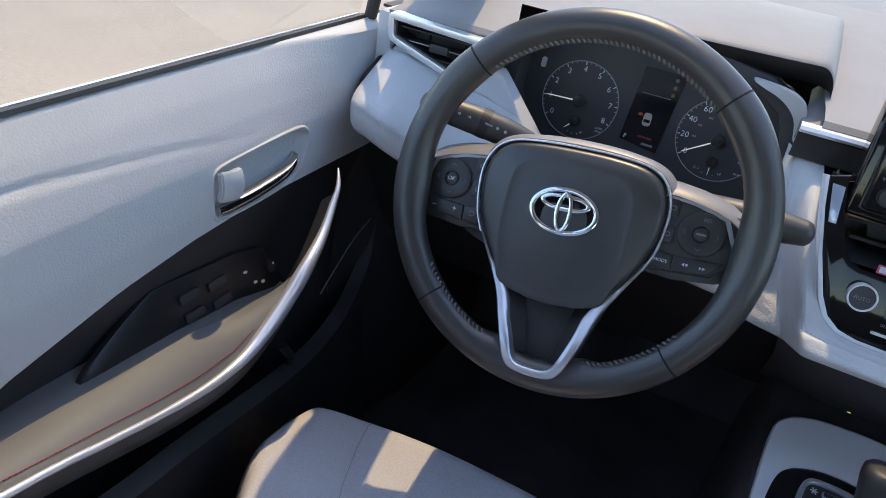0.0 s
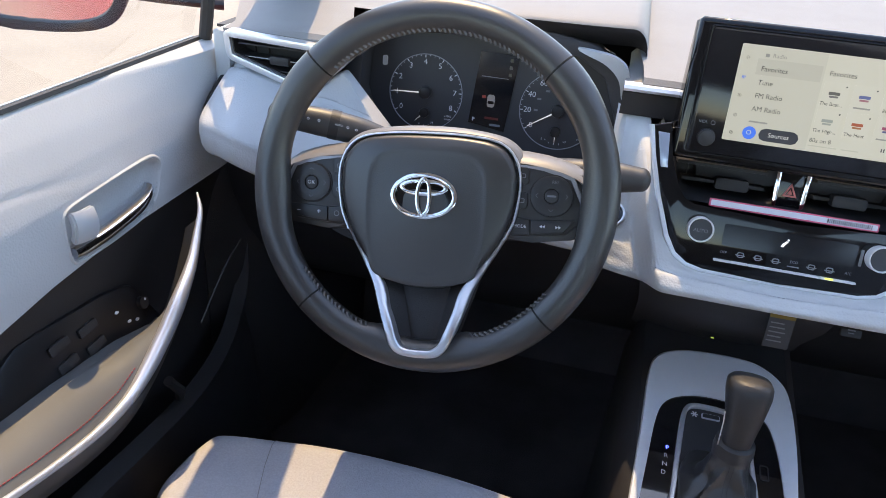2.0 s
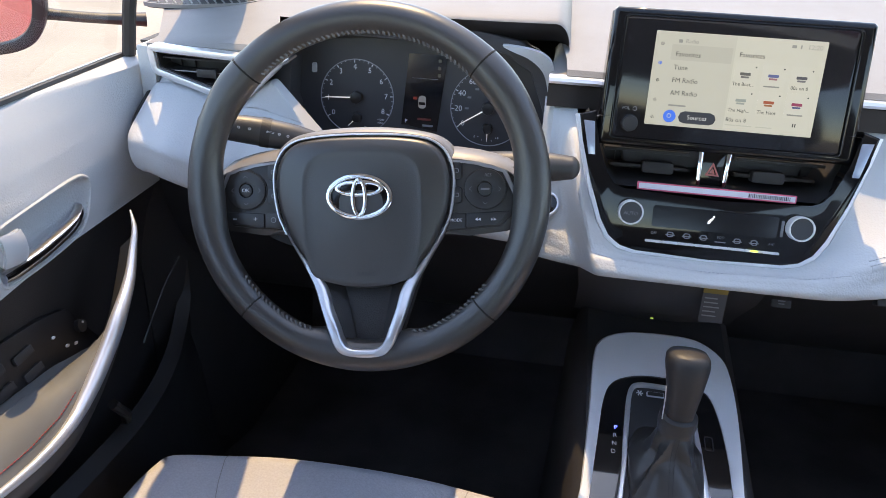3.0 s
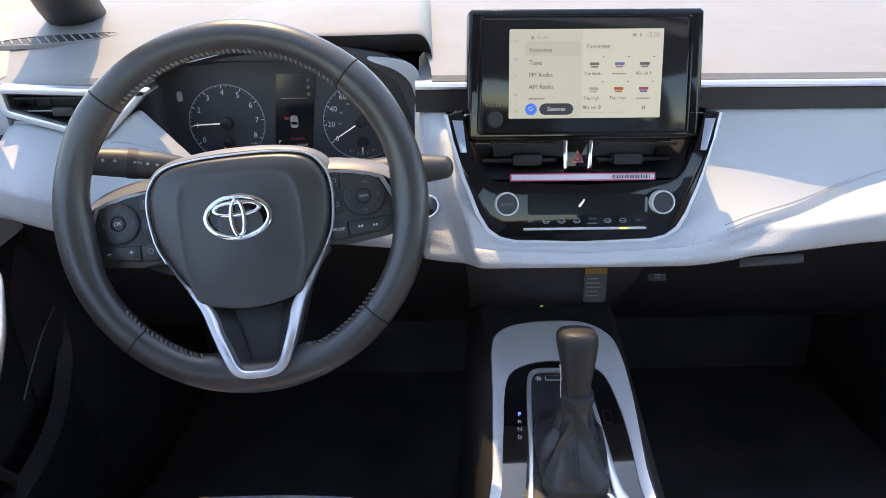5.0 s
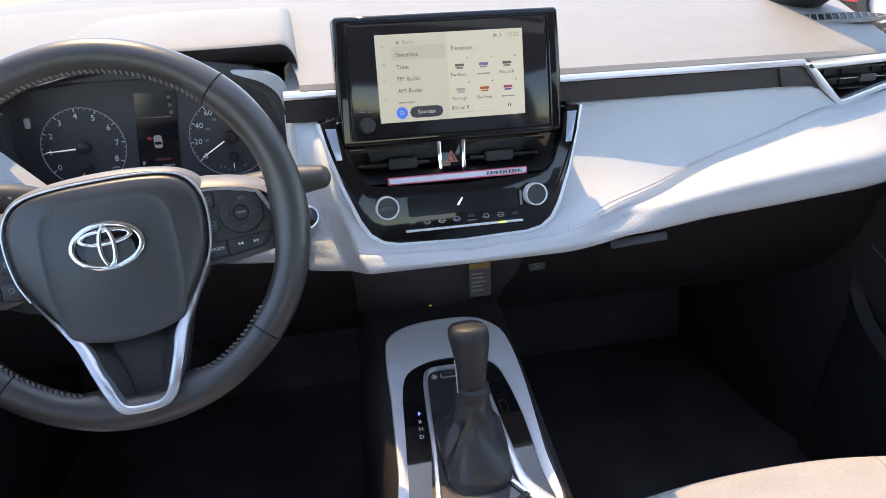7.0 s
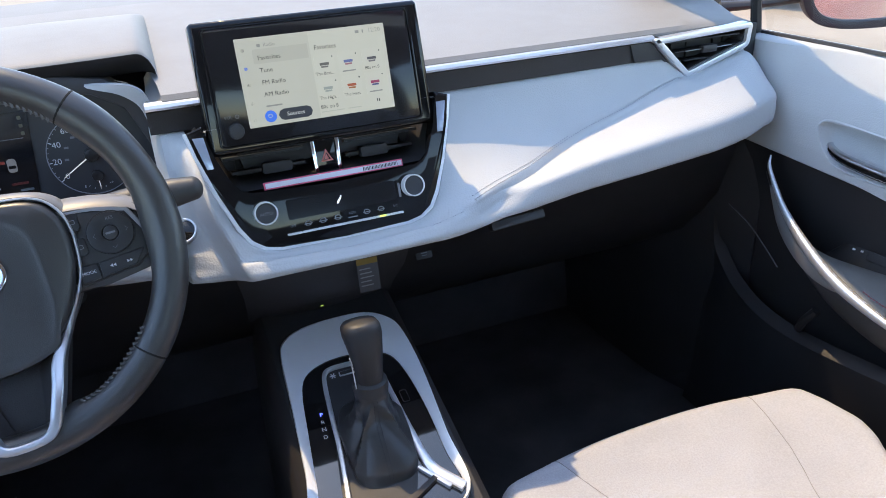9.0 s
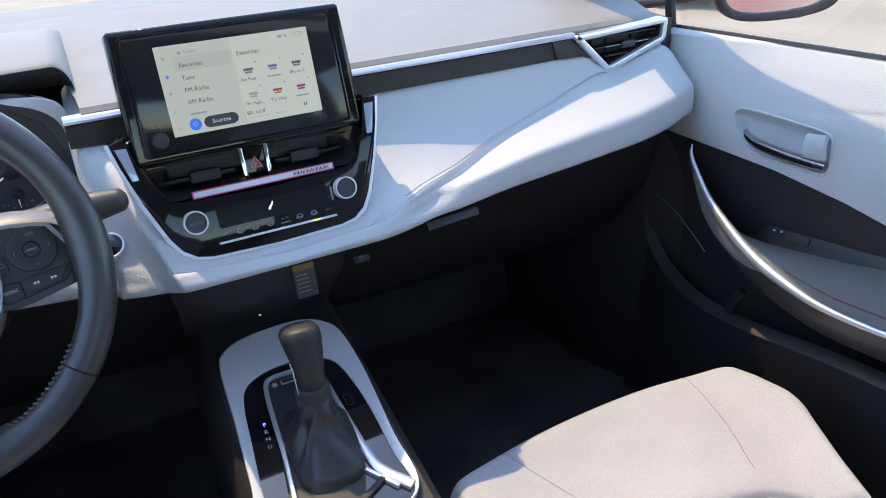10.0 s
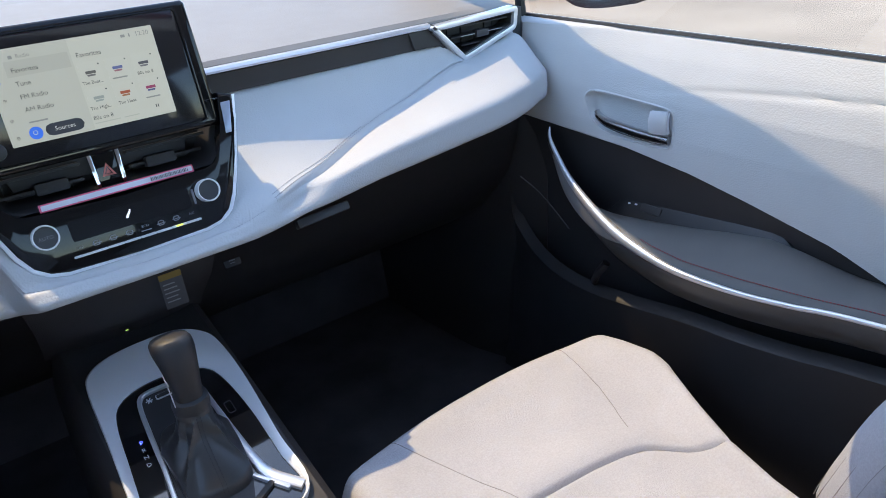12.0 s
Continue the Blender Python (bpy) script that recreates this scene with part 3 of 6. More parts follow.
def build_vent(s):
    vent = thing("side_air_vent", "dark side air vent in a satin silver frame", "air vent", (0.64 * s, 0.87, 0.92), "side air vents")
    m = plane_at((0, 0.858, 0), (1, 0, 0), (0, 0, 1))
    pts = [(s * x, z) for x, z in VENT_O]
    cx, cz = sum(p[0] for p in pts) / 4, sum(p[1] for p in pts) / 4

    def rounded(k, r):
        out = []
        q = [(cx + (x - cx) * k, cz + (z - cz) * k) for x, z in pts]
        for i in range(4):
            p, c, n = (np.array(q[(i + j) % 4]) for j in (-1, 0, 1))
            a, b = c + (p - c) / np.linalg.norm(p - c) * r, c + (n - c) / np.linalg.norm(n - c) * r
            for t in np.linspace(0, 1, 6):
                out.append(tuple((1 - t) ** 2 * a + 2 * t * (1 - t) * c + t * t * b))
        return out if s > 0 else out[::-1]
    o = rounded(1.0, 0.010)
    i = shrink(o, -0.0092)
    if abs(i[0][0] - cx) > abs(o[0][0] - cx):
        i = shrink(o, 0.0092)
    part("frame", ring(o, i, m, -0.012, 0.006, 0.002), SATIN_SILVER, vent, "satin silver frame")
    part("duct", slab(i, m, -0.060, -0.030), RUBBER, vent)
    part("duct_wall", ring(i, shrink(i, 0.002) if abs(shrink(i, 0.002)[0][0] - cx) < abs(i[0][0] - cx) else shrink(i, -0.002), m, -0.05, 0.0), BLACK_PLASTIC, vent)
    for k, (z, x0, x1) in enumerate(((0.946, 0.566, 0.705), (0.930, 0.580, 0.703), (0.915, 0.602, 0.690))):
        part("slat", box(s * x0, 0.862, z - 0.0012, s * x1, 0.882, z + 0.0012, 0.0008), RUBBER, vent)
    for x in (0.590, 0.620, 0.672, 0.692):
        part("vane", box(s * x - 0.0008, 0.884, 0.902, s * x + 0.0008, 0.905, 0.952), RUBBER, vent)
    part("tab", box(s * 0.630, 0.856, 0.924, s * 0.658, 0.868, 0.936, 0.003), BLACK_PLASTIC, vent, "grey thumb tab")
    part("tab_trim", box(s * 0.600, 0.8605, 0.9295, s * 0.690, 0.8625, 0.9310, 0.0005), material("dull_silver", (0.3, 0.3, 0.31), 0.35, 0.7), vent)
    return vent


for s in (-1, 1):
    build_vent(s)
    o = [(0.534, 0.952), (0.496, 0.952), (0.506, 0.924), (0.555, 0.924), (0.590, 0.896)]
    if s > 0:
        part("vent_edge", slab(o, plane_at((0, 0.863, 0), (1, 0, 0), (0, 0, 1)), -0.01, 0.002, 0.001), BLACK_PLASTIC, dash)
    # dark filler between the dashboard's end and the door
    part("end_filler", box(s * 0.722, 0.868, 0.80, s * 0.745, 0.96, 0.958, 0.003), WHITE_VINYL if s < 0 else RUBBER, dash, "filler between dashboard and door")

# ---- centre stack ----
stack = thing("climate_panel", "piano black climate control panel with two knobs", "control panel", (0, 0.75, 0.80))
STACK = plane_at((0, 0.737, 0.846), (1, 0, 0), (0, 0.33, 1))
half = [(0.0, -0.046), (0.080, -0.044), (0.098, -0.040), (0.112, -0.030), (0.123, -0.012), (0.139, 0.030), (0.153, 0.075), (0.160, 0.104)]
notch = [(0.141, 0.110), (0.136, 0.070), (0.124, 0.040), (0.114, 0.028), (0.102, 0.023), (0.0, 0.021)]
outline = half[1:] + notch[:-1] + [(0, 0.021)] + [(-x, y) for x, y in notch[-2::-1]] + [(-x, y) for x, y in half[:0:-1]] + [(0.0, -0.046)]
part("panel", slab(outline, STACK, -0.03, 0.0, 0.0025), GLOSS_BLACK, stack)
outer = half[1:] + [(-x, y) for x, y in half[:0:-1]] + [half[0]]
big = [(x + math.copysign(0.0035, x) if abs(x) > 0.01 else x, y - 0.0035 * (y < 0.05)) for x, y in outer]
part("surround", ring(big, [(x * 0.97, y * 0.97 if y < 0.05 else y) for x, y in outer], STACK, -0.03, -0.001, 0.0015), SILVER_PAINT, stack, "silver edge of the panel")
CHEEK = material("gloss_with_sky_tint", (0.40, 0.46, 0.58), 0.15, 0.3)
for sgn in (-1, 1):
    # inner cheeks beside the screen, the sky's reflection painted in as blue-grey
    part("cheek", slab([(sgn * 0.1375, 0.060), (sgn * 0.1450, 0.060), (sgn * 0.1545, 0.0975), (sgn * 0.1420, 0.097)][::sgn], STACK, -0.004, 0.0012, 0.0006), CHEEK, stack)
KNOB_RING = material("satin_knob_ring", (0.80, 0.80, 0.80), 0.35, 0.25, vary=0.04)
KNOB_FACE = material("dark_knob_face", (0.045, 0.047, 0.052), 0.4, vary=0.05)
for x in (-0.0915, 0.0915):
    knob = part("knob", ring(ellipse(x, 0.0, 0.0138, 0.0138), ellipse(x, 0.0, 0.0120, 0.0120), STACK, 0.0, 0.014, 0.001), KNOB_RING, stack, "silver ringed rotary knob")
    part("knob_face", slab(ellipse(x, 0.0, 0.0120, 0.0120), STACK, 0.0, 0.0115, 0.0008), KNOB_FACE, knob)
    if x < 0:
        letters("AUTO", 0.0056, STACK @ Matrix.Translation((x, -0.001, 0.0117)), GREY_INK, knob)
DARK_GLASS = material("dark_display_glass", (0.010, 0.011, 0.014), 0.12, vary=0.05)
part("readout", slab(rrect(-0.066, -0.014, 0.070, 0.010, 0.003), STACK, -0.001, 0.0012), DARK_GLASS, stack, "dark climate readout")
ICON = material("lit_icon", (0.7, 0.72, 0.75), 0.5, emit=(0.7, 0.75, 0.8), emit_strength=0.25)
part("seat_icon", slab([(-0.006, -0.005), (-0.003, -0.005), (-0.002, -0.0025), (0.001, 0.001), (-0.001, 0.002), (-0.0045, -0.0015)], STACK, 0.0012, 0.0016), ICON, stack)
part("seat_icon", slab(ellipse(0.0005, 0.0032, 0.0011, 0.0011, 10), STACK, 0.0012, 0.0016), ICON, stack)
for k in range(8):
    x0 = -0.071 + k * 0.0183
    key = part("climate_key", slab(rrect(x0, -0.0320, x0 + 0.0180, -0.0293, 0.0008, 3), STACK, 0.0, 0.004, 0.0008), KNOB_RING, stack, "silver climate key")
    if k in (0, 7):
        letters(("OFF", "A/C")[k == 7], 0.0042, STACK @ Matrix.Translation((x0 + 0.009, -0.0215, 0.0)), GREY_INK, key)
    elif k == 4:
        letters("ECO", 0.0042, STACK @ Matrix.Translation((x0 + 0.009, -0.0195, 0.0)), GREY_INK, key)
        part("icon", slab(rrect(x0 + 0.003, -0.0252, x0 + 0.015, -0.0240, 0.0004, 2), STACK, 0.0, 0.0004), GREY_INK, key)
    else:
        part("icon", ring(rrect(x0 + 0.005, -0.0245, x0 + 0.0125, -0.0185, 0.002, 3), rrect(x0 + 0.006, -0.0235, x0 + 0.0115, -0.0195, 0.0015, 3), STACK, 0.0, 0.0004), GREY_INK, key)
        part("icon", slab(rrect(x0 + 0.0035, -0.0225, x0 + 0.014, -0.0215, 0.0004, 2), STACK, 0.0, 0.0005), GREY_INK, key)
    if k == 6:
        part("key_lamp", slab(rrect(x0 + 0.005, -0.0313, x0 + 0.013, -0.0293, 0.0006, 3), STACK, 0.004, 0.0044), material("lit_key", (0.6, 0.7, 0.1), 0.4, emit=(0.75, 0.9, 0.12), emit_strength=0.45), key, "lit yellow-green key")
part("key_mark", slab(rrect(0.0735, -0.012, 0.0765, 0.006, 0.001, 3), STACK, 0.0, 0.0006), GREY_INK, stack)

stitches([vec(fascia(x)[16]) for x in np.linspace(-0.13, 0.15, 80)], 0.0030, 0.0016, 0.0009, (0, -0.0004, 0.0004), THREAD, dash)

# centre air vent with the hazard switch
cvent = thing("centre_air_vent", "black centre air vent with slats and a red hazard switch", "air vent", (0, 0.82, 0.88))
CV = plane_at((0, 0.800, 0.885), (1, 0, 0), (0, 0.25, 1))
part("duct", slab([(-0.130, -0.045), (0.130, -0.045), (0.150, 0.05), (-0.150, 0.05)], CV, -0.045, -0.03), RUBBER, cvent)
bm = sheet([[(-0.152, 0.800, 0.94), (-0.140, 0.782, 0.905), (-0.126, 0.764, 0.880), (-0.112, 0.757, 0.869), (0.112, 0.757, 0.869), (0.126, 0.764, 0.880), (0.140, 0.782, 0.905), (0.152, 0.800, 0.94)],
            [(-0.146, 0.850, 0.93), (-0.130, 0.83, 0.90), (-0.118, 0.83, 0.875), (-0.105, 0.83, 0.866), (0.105, 0.83, 0.866), (0.118, 0.83, 0.875), (0.130, 0.83, 0.90), (0.146, 0.85, 0.93)]])
part("lower_wall", bm, BLACK_PLASTIC, cvent)
for sgn in (-1, 1):
    for v, w0, w1, d in ((0.012, 0.026, 0.124, 0.006), (-0.006, 0.026, 0.116, 0.004), (-0.022, 0.026, 0.106, 0.002)):
        a, b = sorted((sgn * w0, sgn * w1))
        part("slat", slab([(a, v - 0.0015), (b, v - 0.0015), (b, v + 0.0022), (a, v + 0.0022)], CV, -0.022, d, 0.001), BLACK_PLASTIC, cvent)
    a, b = sorted((sgn * 0.044, sgn * 0.080))
    part("tab", slab(rrect(a, -0.012, b, 0.0015, 0.003), CV, 0.0, 0.014, 0.002), BLACK_SOFT, cvent, "grey thumb tab")
    for k in range(5):
        x = sgn * (0.036 + 0.018 * k)
        part("vane", slab([(x - 0.0006, -0.026), (x + 0.0006, -0.026), (x + 0.0006, 0.02), (x - 0.0006, 0.02)], CV, -0.035, -0.024), BLACK_PLASTIC, cvent)
hazard = part("hazard_switch", slab([(-0.0125, -0.026), (0.0125, -0.026), (0.0135, 0.030), (-0.0135, 0.030)], CV, -0.02, 0.011, 0.002), GLOSS_BLACK, cvent, "black hazard switch with a red triangle")
for sgn in (-1, 1):
    part("trim", slab([(sgn * 0.0122, -0.029), (sgn * 0.0170, -0.018), (sgn * 0.0185, 0.030), (sgn * 0.0132, 0.022)][::sgn], CV, -0.01, 0.0135, 0.001), CHROME, hazard, "bright side trim")
RED_LAMP = material("red_hazard_print", (0.70, 0.20, 0.18), 0.5)
part("triangle", ring([(-0.0080, -0.009), (0.0080, -0.009), (0.0, 0.0065)], [(-0.0048, -0.0070), (0.0048, -0.0070), (0.0, 0.0024)], CV, 0.011, 0.0116), RED_LAMP, hazard, smooth=False)
part("triangle", slab([(-0.0032, -0.0062), (0.0032, -0.0062), (0.0, 0.0000)], CV, 0.011, 0.0115), RED_LAMP, hazard, smooth=False)

# paper sticker strip on the vent's lower edge
PINK = material("pink_red_print", (0.75, 0.12, 0.20), 0.6)
PAPER = material("white_paper", (0.72, 0.70, 0.74), 0.7, vary=0.04)
SLIP = plane_at((0.001, 0.7555, 0.8715), (1, 0, 0.0), (0, 0.35, 1))
slip = thing("sticker_strip", "white paper strip with a pink border stuck on the vent", "sticker", (0, 0.756, 0.868))
part("border", slab(rrect(-0.087, -0.0045, 0.087, 0.0045, 0.0006, 2), SLIP, 0.0, 0.0006), PINK, slip, smooth=False)
part("paper", slab(rrect(-0.085, -0.0030, 0.0855, 0.0030, 0.0004, 2), SLIP, 0.0006, 0.0009), PAPER, slip, smooth=False)
bm = bmesh.new()
for k in range(24):
    x = 0.036 + 0.0019 * k
    bmesh.ops.create_cube(bm, size=1, matrix=SLIP @ Matrix.Translation((x, 0, 0.0011)) @ Matrix.Diagonal((0.0006 + 0.0006 * (k % 3 == 0), 0.0042, 0.0004, 1)))
part("print_bars", bm, BLACK_PLASTIC, slip, "row of dark print bars", smooth=False)

# ---- touchscreen ----
screen = thing("touchscreen", "black framed touchscreen standing on the dashboard, switched on", "touchscreen", (0, 0.80, 0.90))
SCREEN = plane_at((0, 0.7815, 0.988), (1, 0, 0), (0, 0.225, 1))
body = [(-0.1385, -0.072), (-0.134, -0.0765), (0.134, -0.0765), (0.1385, -0.072), (0.1350, 0.069), (0.131, 0.0725), (-0.131, 0.0725), (-0.1350, 0.069)]
part("housing", slab(body, SCREEN, -0.040, 0.0, 0.006, 3), GLOSS_BLACK, screen, "piano black housing")
part("neck", slab([(-0.10, -0.10), (0.10, -0.10), (0.11, -0.06), (-0.11, -0.06)], SCREEN, -0.075, -0.048, 0.003), BLACK_PLASTIC, screen)
face = [(-0.122, -0.064), (-0.118, -0.0665), (0.116, -0.0665), (0.120, -0.064), (0.1185, 0.060), (0.115, 0.063), (-0.117, 0.063), (-0.1205, 0.060)]
glass = part("front_glass", slab(face, SCREEN, -0.001, 0.0015, 0.0006), material("screen_glass", (0.012, 0.012, 0.014), 0.09, vary=0.03), screen, "dark glass front")
lip = [(x * 1.03, y * 1.035) for x, y in face]
part("bezel_edge", ring(lip, [(x * 1.004, y * 1.006) for x, y in face], SCREEN, -0.001, 0.003, 0.001), GLOSS_BLACK, screen)


def lit(name, color, k):
    return material(name, tuple(0.35 * c for c in color), 0.35, vary=0.01, emit=color, emit_strength=0.29 * k, rough_vary=0.02)


LIT = 0.42
PALE = lit("display_pale", (0.66, 0.67, 0.58), LIT)
SIDE = lit("display_side", (0.60, 0.61, 0.53), LIT)
SHADE = lit("display_highlight", (0.54, 0.55, 0.48), LIT)
INK = lit("display_ink", (0.09, 0.10, 0.10), 0.3)
MID_INK = lit("display_grey_ink", (0.36, 0.37, 0.35), 0.3)
BLUE = lit("display_blue", (0.03, 0.16, 0.80), 0.6)
PILL = lit("display_dark_button", (0.035, 0.04, 0.06), 0.3)
display = part("display", slab(rrect(-0.0885, -0.05, 0.0885, 0.05, 0.001, 3), SCREEN, 0.0, 0.0020), PALE, screen, "pale lit display with a radio menu", smooth=False)


def ui(x, y):
    """Display millimetre grid: x from 0 to 450, y down from 0 to 258."""
    return (x / 450 - 0.5) * 0.177, (0.5 - y / 258) * 0.100


def ui_box(x0, y0, x1, y1, mat, r=0.0006, z=0.0020, name="tile", label=""):
    (a, b), (c, d) = ui(x0, y1), ui(x1, y0)
    return part(name, slab(rrect(a, b, c, d, r, 3), SCREEN, z, z + 0.0002), mat, display, label, smooth=False)


def ui_text(text, x, y, size, mat, z=0.0024, centre=False):
    a, b = ui(x, y)
    letters(text, size, SCREEN @ Matrix.Translation((a, b, z)), mat, display, centre=centre, lift=0.0001)


ui_box(0, 1, 42, 257, SIDE, name="side_bar")
ui_box(46, 34, 208, 76, SHADE, name="highlight")
ui_box(42, 2, 214, 256, SIDE, z=0.00195, name="menu_pane")
ui_text("Radio", 80, 24, 0.0060, MID_INK)
for text, y in (("Favorites", 60), ("Tune", 96), ("FM Radio", 131), ("AM Radio", 166)):
    ui_text(text, 58, y, 0.0072, INK)
ui_box(58, 198, 106, 202.5, MID_INK, name="print_bar")
ui_text("Favorites", 226, 50, 0.0072, INK)
ui_text("12:20", 398, 18, 0.0070, MID_INK)
ui_box(358, 14, 370, 22, MID_INK, name="icon")
ui_box(380, 13, 384, 23, MID_INK, name="icon")
ui_box(62, 20, 72, 29, MID_INK, name="icon")
for y, m in ((34, MID_INK), (86, BLUE), (134, INK), (188, MID_INK), (236, INK)):
    ui_box(15, y - 5, 25, y + 5, m, r=0.0016, name="icon")
ui_box(90, 214, 192, 248, PILL, r=0.0064, name="button", label="dark rounded button")
ui_text("Sources", 141, 231, 0.0066, lit("display_white", (0.85, 0.86, 0.82), 0.4), centre=True)
a, b = ui(66, 231)
part("button", slab(ellipse(a, b, 0.0068, 0.0068, 24), SCREEN, 0.0020, 0.0022), BLUE, display, "blue round search button", smooth=False)
part("icon", ring(ellipse(a - 0.0005, b + 0.0005, 0.0024, 0.0024, 16), ellipse(a - 0.0005, b + 0.0005, 0.0018, 0.0018, 16), SCREEN, 0.0022, 0.0024), PALE, display, smooth=False)
tint = [((0.16, 0.16, 0.15), (0.20, 0.20, 0.20)), ((0.16, 0.20, 0.45), (0.45, 0.20, 0.25)), ((0.12, 0.12, 0.14), (0.22, 0.22, 0.24)),
        ((0.40, 0.46, 0.42), (0.40, 0.46, 0.42)), ((0.55, 0.13, 0.06), (0.50, 0.20, 0.08)), ((0.42, 0.06, 0.16), (0.10, 0.12, 0.30))]
for k in range(6):
    x, y = 250 + 74 * (k % 3), 104 + 72 * (k // 3)
    ui_box(x - 30, y - 34, x + 32, y + 34, lit("tile_pale", (0.67, 0.68, 0.59), LIT), name="tile")
    c0, c1 = tint[k]
    ui_box(x - 14, y - 8, x + 14, y, lit("tile_mark", c0, 0.3), z=0.0022, name="mark")
    ui_box(x - 11, y + 2, x + 11, y + 7, lit("tile_mark", c1, 0.3), z=0.0022, name="mark")
    if k in (1, 5):
        ui_box(x - 22, y + 23, x + 20, y + 27, MID_INK, z=0.0022, name="print_bar")
    else:
        ui_text({0: "The Beat...", 2: "80s on 8", 3: "The High...", 4: "The Heat"}[k], x - 2, y + 24, 0.0052, INK, centre=True)
    ui_box(x + 24, y - 26, x + 28, y - 22, INK, z=0.0022, name="icon")
ui_text("80s on 8", 218, 227, 0.0062, INK)
ui_box(218, 240, 290, 243, SHADE, name="print_bar")
ui_box(300, 240, 344, 243, SHADE, name="print_bar")
for x in (396, 402):
    ui_box(x, 224, x + 3, 234, INK, name="icon")
# volume knob
letters("VOL", 0.0050, SCREEN @ Matrix.Translation((-0.1105, -0.0345, 0.0015)), GREY_INK, glass)
part("power_icon", ring(ellipse(-0.1005, -0.0345, 0.0024, 0.0024, 14), ellipse(-0.1005, -0.0345, 0.0019, 0.0019, 14), SCREEN, 0.0015, 0.0018), GREY_INK, glass)
vol = part("volume_knob", slab(ellipse(-0.1045, -0.0505, 0.0085, 0.0085, 32), SCREEN, 0.0, 0.010, 0.0015), BLACK_PLASTIC, screen, "black volume knob")
part("knob_ring", ring(ellipse(-0.1045, -0.0505, 0.0096, 0.0096, 32), ellipse(-0.1045, -0.0505, 0.0086, 0.0086, 32), SCREEN, 0.0, 0.0028, 0.0004), BLACK_SOFT, vol)

# ---- instrument cluster ----
cluster = thing("instrument_cluster", "dark instrument cluster with two round dials and a small display", "instrument cluster", (-0.375, 0.98, 0.85))
FACE = plane_at((-0.375, 0.972, 0.882), (1, 0, 0), (0, 0.12, 1))
DIAL_FACE = material("dark_dial_face", (0.050, 0.049, 0.053), 0.5, vary=0.05)
face = part("face", slab([(-0.198, -0.09), (0.185, -0.09), (0.190, 0.02), (0.16, 0.085), (0.12, 0.10), (-0.15, 0.10), (-0.196, 0.085)], FACE, -0.02, 0.0), DIAL_FACE, cluster)
o = [(-0.172, -0.100), (0.192, -0.100), (0.200, 0.0), (0.178, 0.066), (0.135, 0.098), (0.08, 0.108), (-0.12, 0.108), (-0.175, 0.098), (-0.204, 0.080), (-0.207, 0.0)]
i = [(-0.150, -0.095), (0.170, -0.095), (0.176, 0.0), (0.152, 0.058), (0.115, 0.080), (0.07, 0.088), (-0.11, 0.088), (-0.155, 0.080), (-0.178, 0.066), (-0.182, 0.0)]
COWL = material("grained_cowl", (0.05, 0.048, 0.051), 0.6, vary=0.15, grain=0.35, grain_scale=800, grain_kind="leather")
part("cowl", ring(o, i, FACE, -0.03, 0.042, 0.006), COWL, cluster, "black grained cowl")
NEEDLE = material("white_needle", (0.75, 0.75, 0.76), 0.5, emit=(0.8, 0.8, 0.85), emit_strength=0.12)
HUB = material("needle_hub", (0.02, 0.02, 0.022), 0.3)
DIAL_INK = material("white_dial_print", (0.78, 0.78, 0.80), 0.6, vary=0.02)
RIM_INK = material("grey_dial_ring", (0.34, 0.34, 0.37), 0.4)


def build_dial(cx, numbers, needle, small, sub_needle):
    dial = part("dial", ring(ellipse(cx, 0, 0.0545, 0.0545, 56), ellipse(cx, 0, 0.0535, 0.0535, 56), FACE, 0.0, 0.0016), RIM_INK, cluster, "round dial with white figures")
    for k in range(33):
        a = radians(215 - 7.5 * k)
        if small and k > 29:
            continue
        r0 = 0.0490 if k % 4 == 0 else 0.0512
        w = 0.0006 if k % 4 == 0 else 0.00025
        m = FACE @ Matrix.Translation((cx, 0, 0)) @ Matrix.Rotation(a, 4, "Z")
        part("tick", slab([(r0, -w), (0.0530, -w), (0.0530, w), (r0, w)], m, 0.0, 0.0006), DIAL_INK, dial, smooth=False)
    for k, text in enumerate(numbers):
        a = radians(215 - 30 * k)
        letters(text, 0.0112, FACE @ Matrix.Translation((cx + 0.0430 * math.cos(a), 0.0430 * math.sin(a), 0)), DIAL_INK, dial)
    m = FACE @ Matrix.Translation((cx, 0, 0)) @ Matrix.Rotation(radians(needle), 4, "Z")
    part("needle", slab([(0.006, -0.0009), (0.047, -0.0005), (0.047, 0.0005), (0.006, 0.0009)], m, 0.004, 0.0055), NEEDLE, dial, "white needle", smooth=False)
    part("needle_hub", slab(ellipse(cx, 0, 0.0088, 0.0088, 24), FACE, 0.0, 0.009, 0.002), HUB, dial)
    part("needle_hub", slab(ellipse(cx + 0.001, -0.029, 0.0072, 0.0072, 24), FACE, 0.0, 0.007, 0.002), HUB, dial)
    m = FACE @ Matrix.Translation((cx + 0.001, -0.029, 0)) @ Matrix.Rotation(radians(sub_needle), 4, "Z")
    part("needle", slab([(0.005, -0.0006), (0.017, -0.0003), (0.017, 0.0003), (0.005, 0.0006)], m, 0.003, 0.004), NEEDLE, dial, "short white needle", smooth=False)
    for k in range(5):
        a = radians(225 + 22.5 * k)
        m = FACE @ Matrix.Translation((cx + 0.001, -0.029, 0)) @ Matrix.Rotation(a, 4, "Z")
        part("tick", slab([(0.0175, -0.0003), (0.0195, -0.0003), (0.0195, 0.0003), (0.0175, 0.0003)], m, 0.0, 0.0005), DIAL_INK, dial, smooth=False)
    return dial


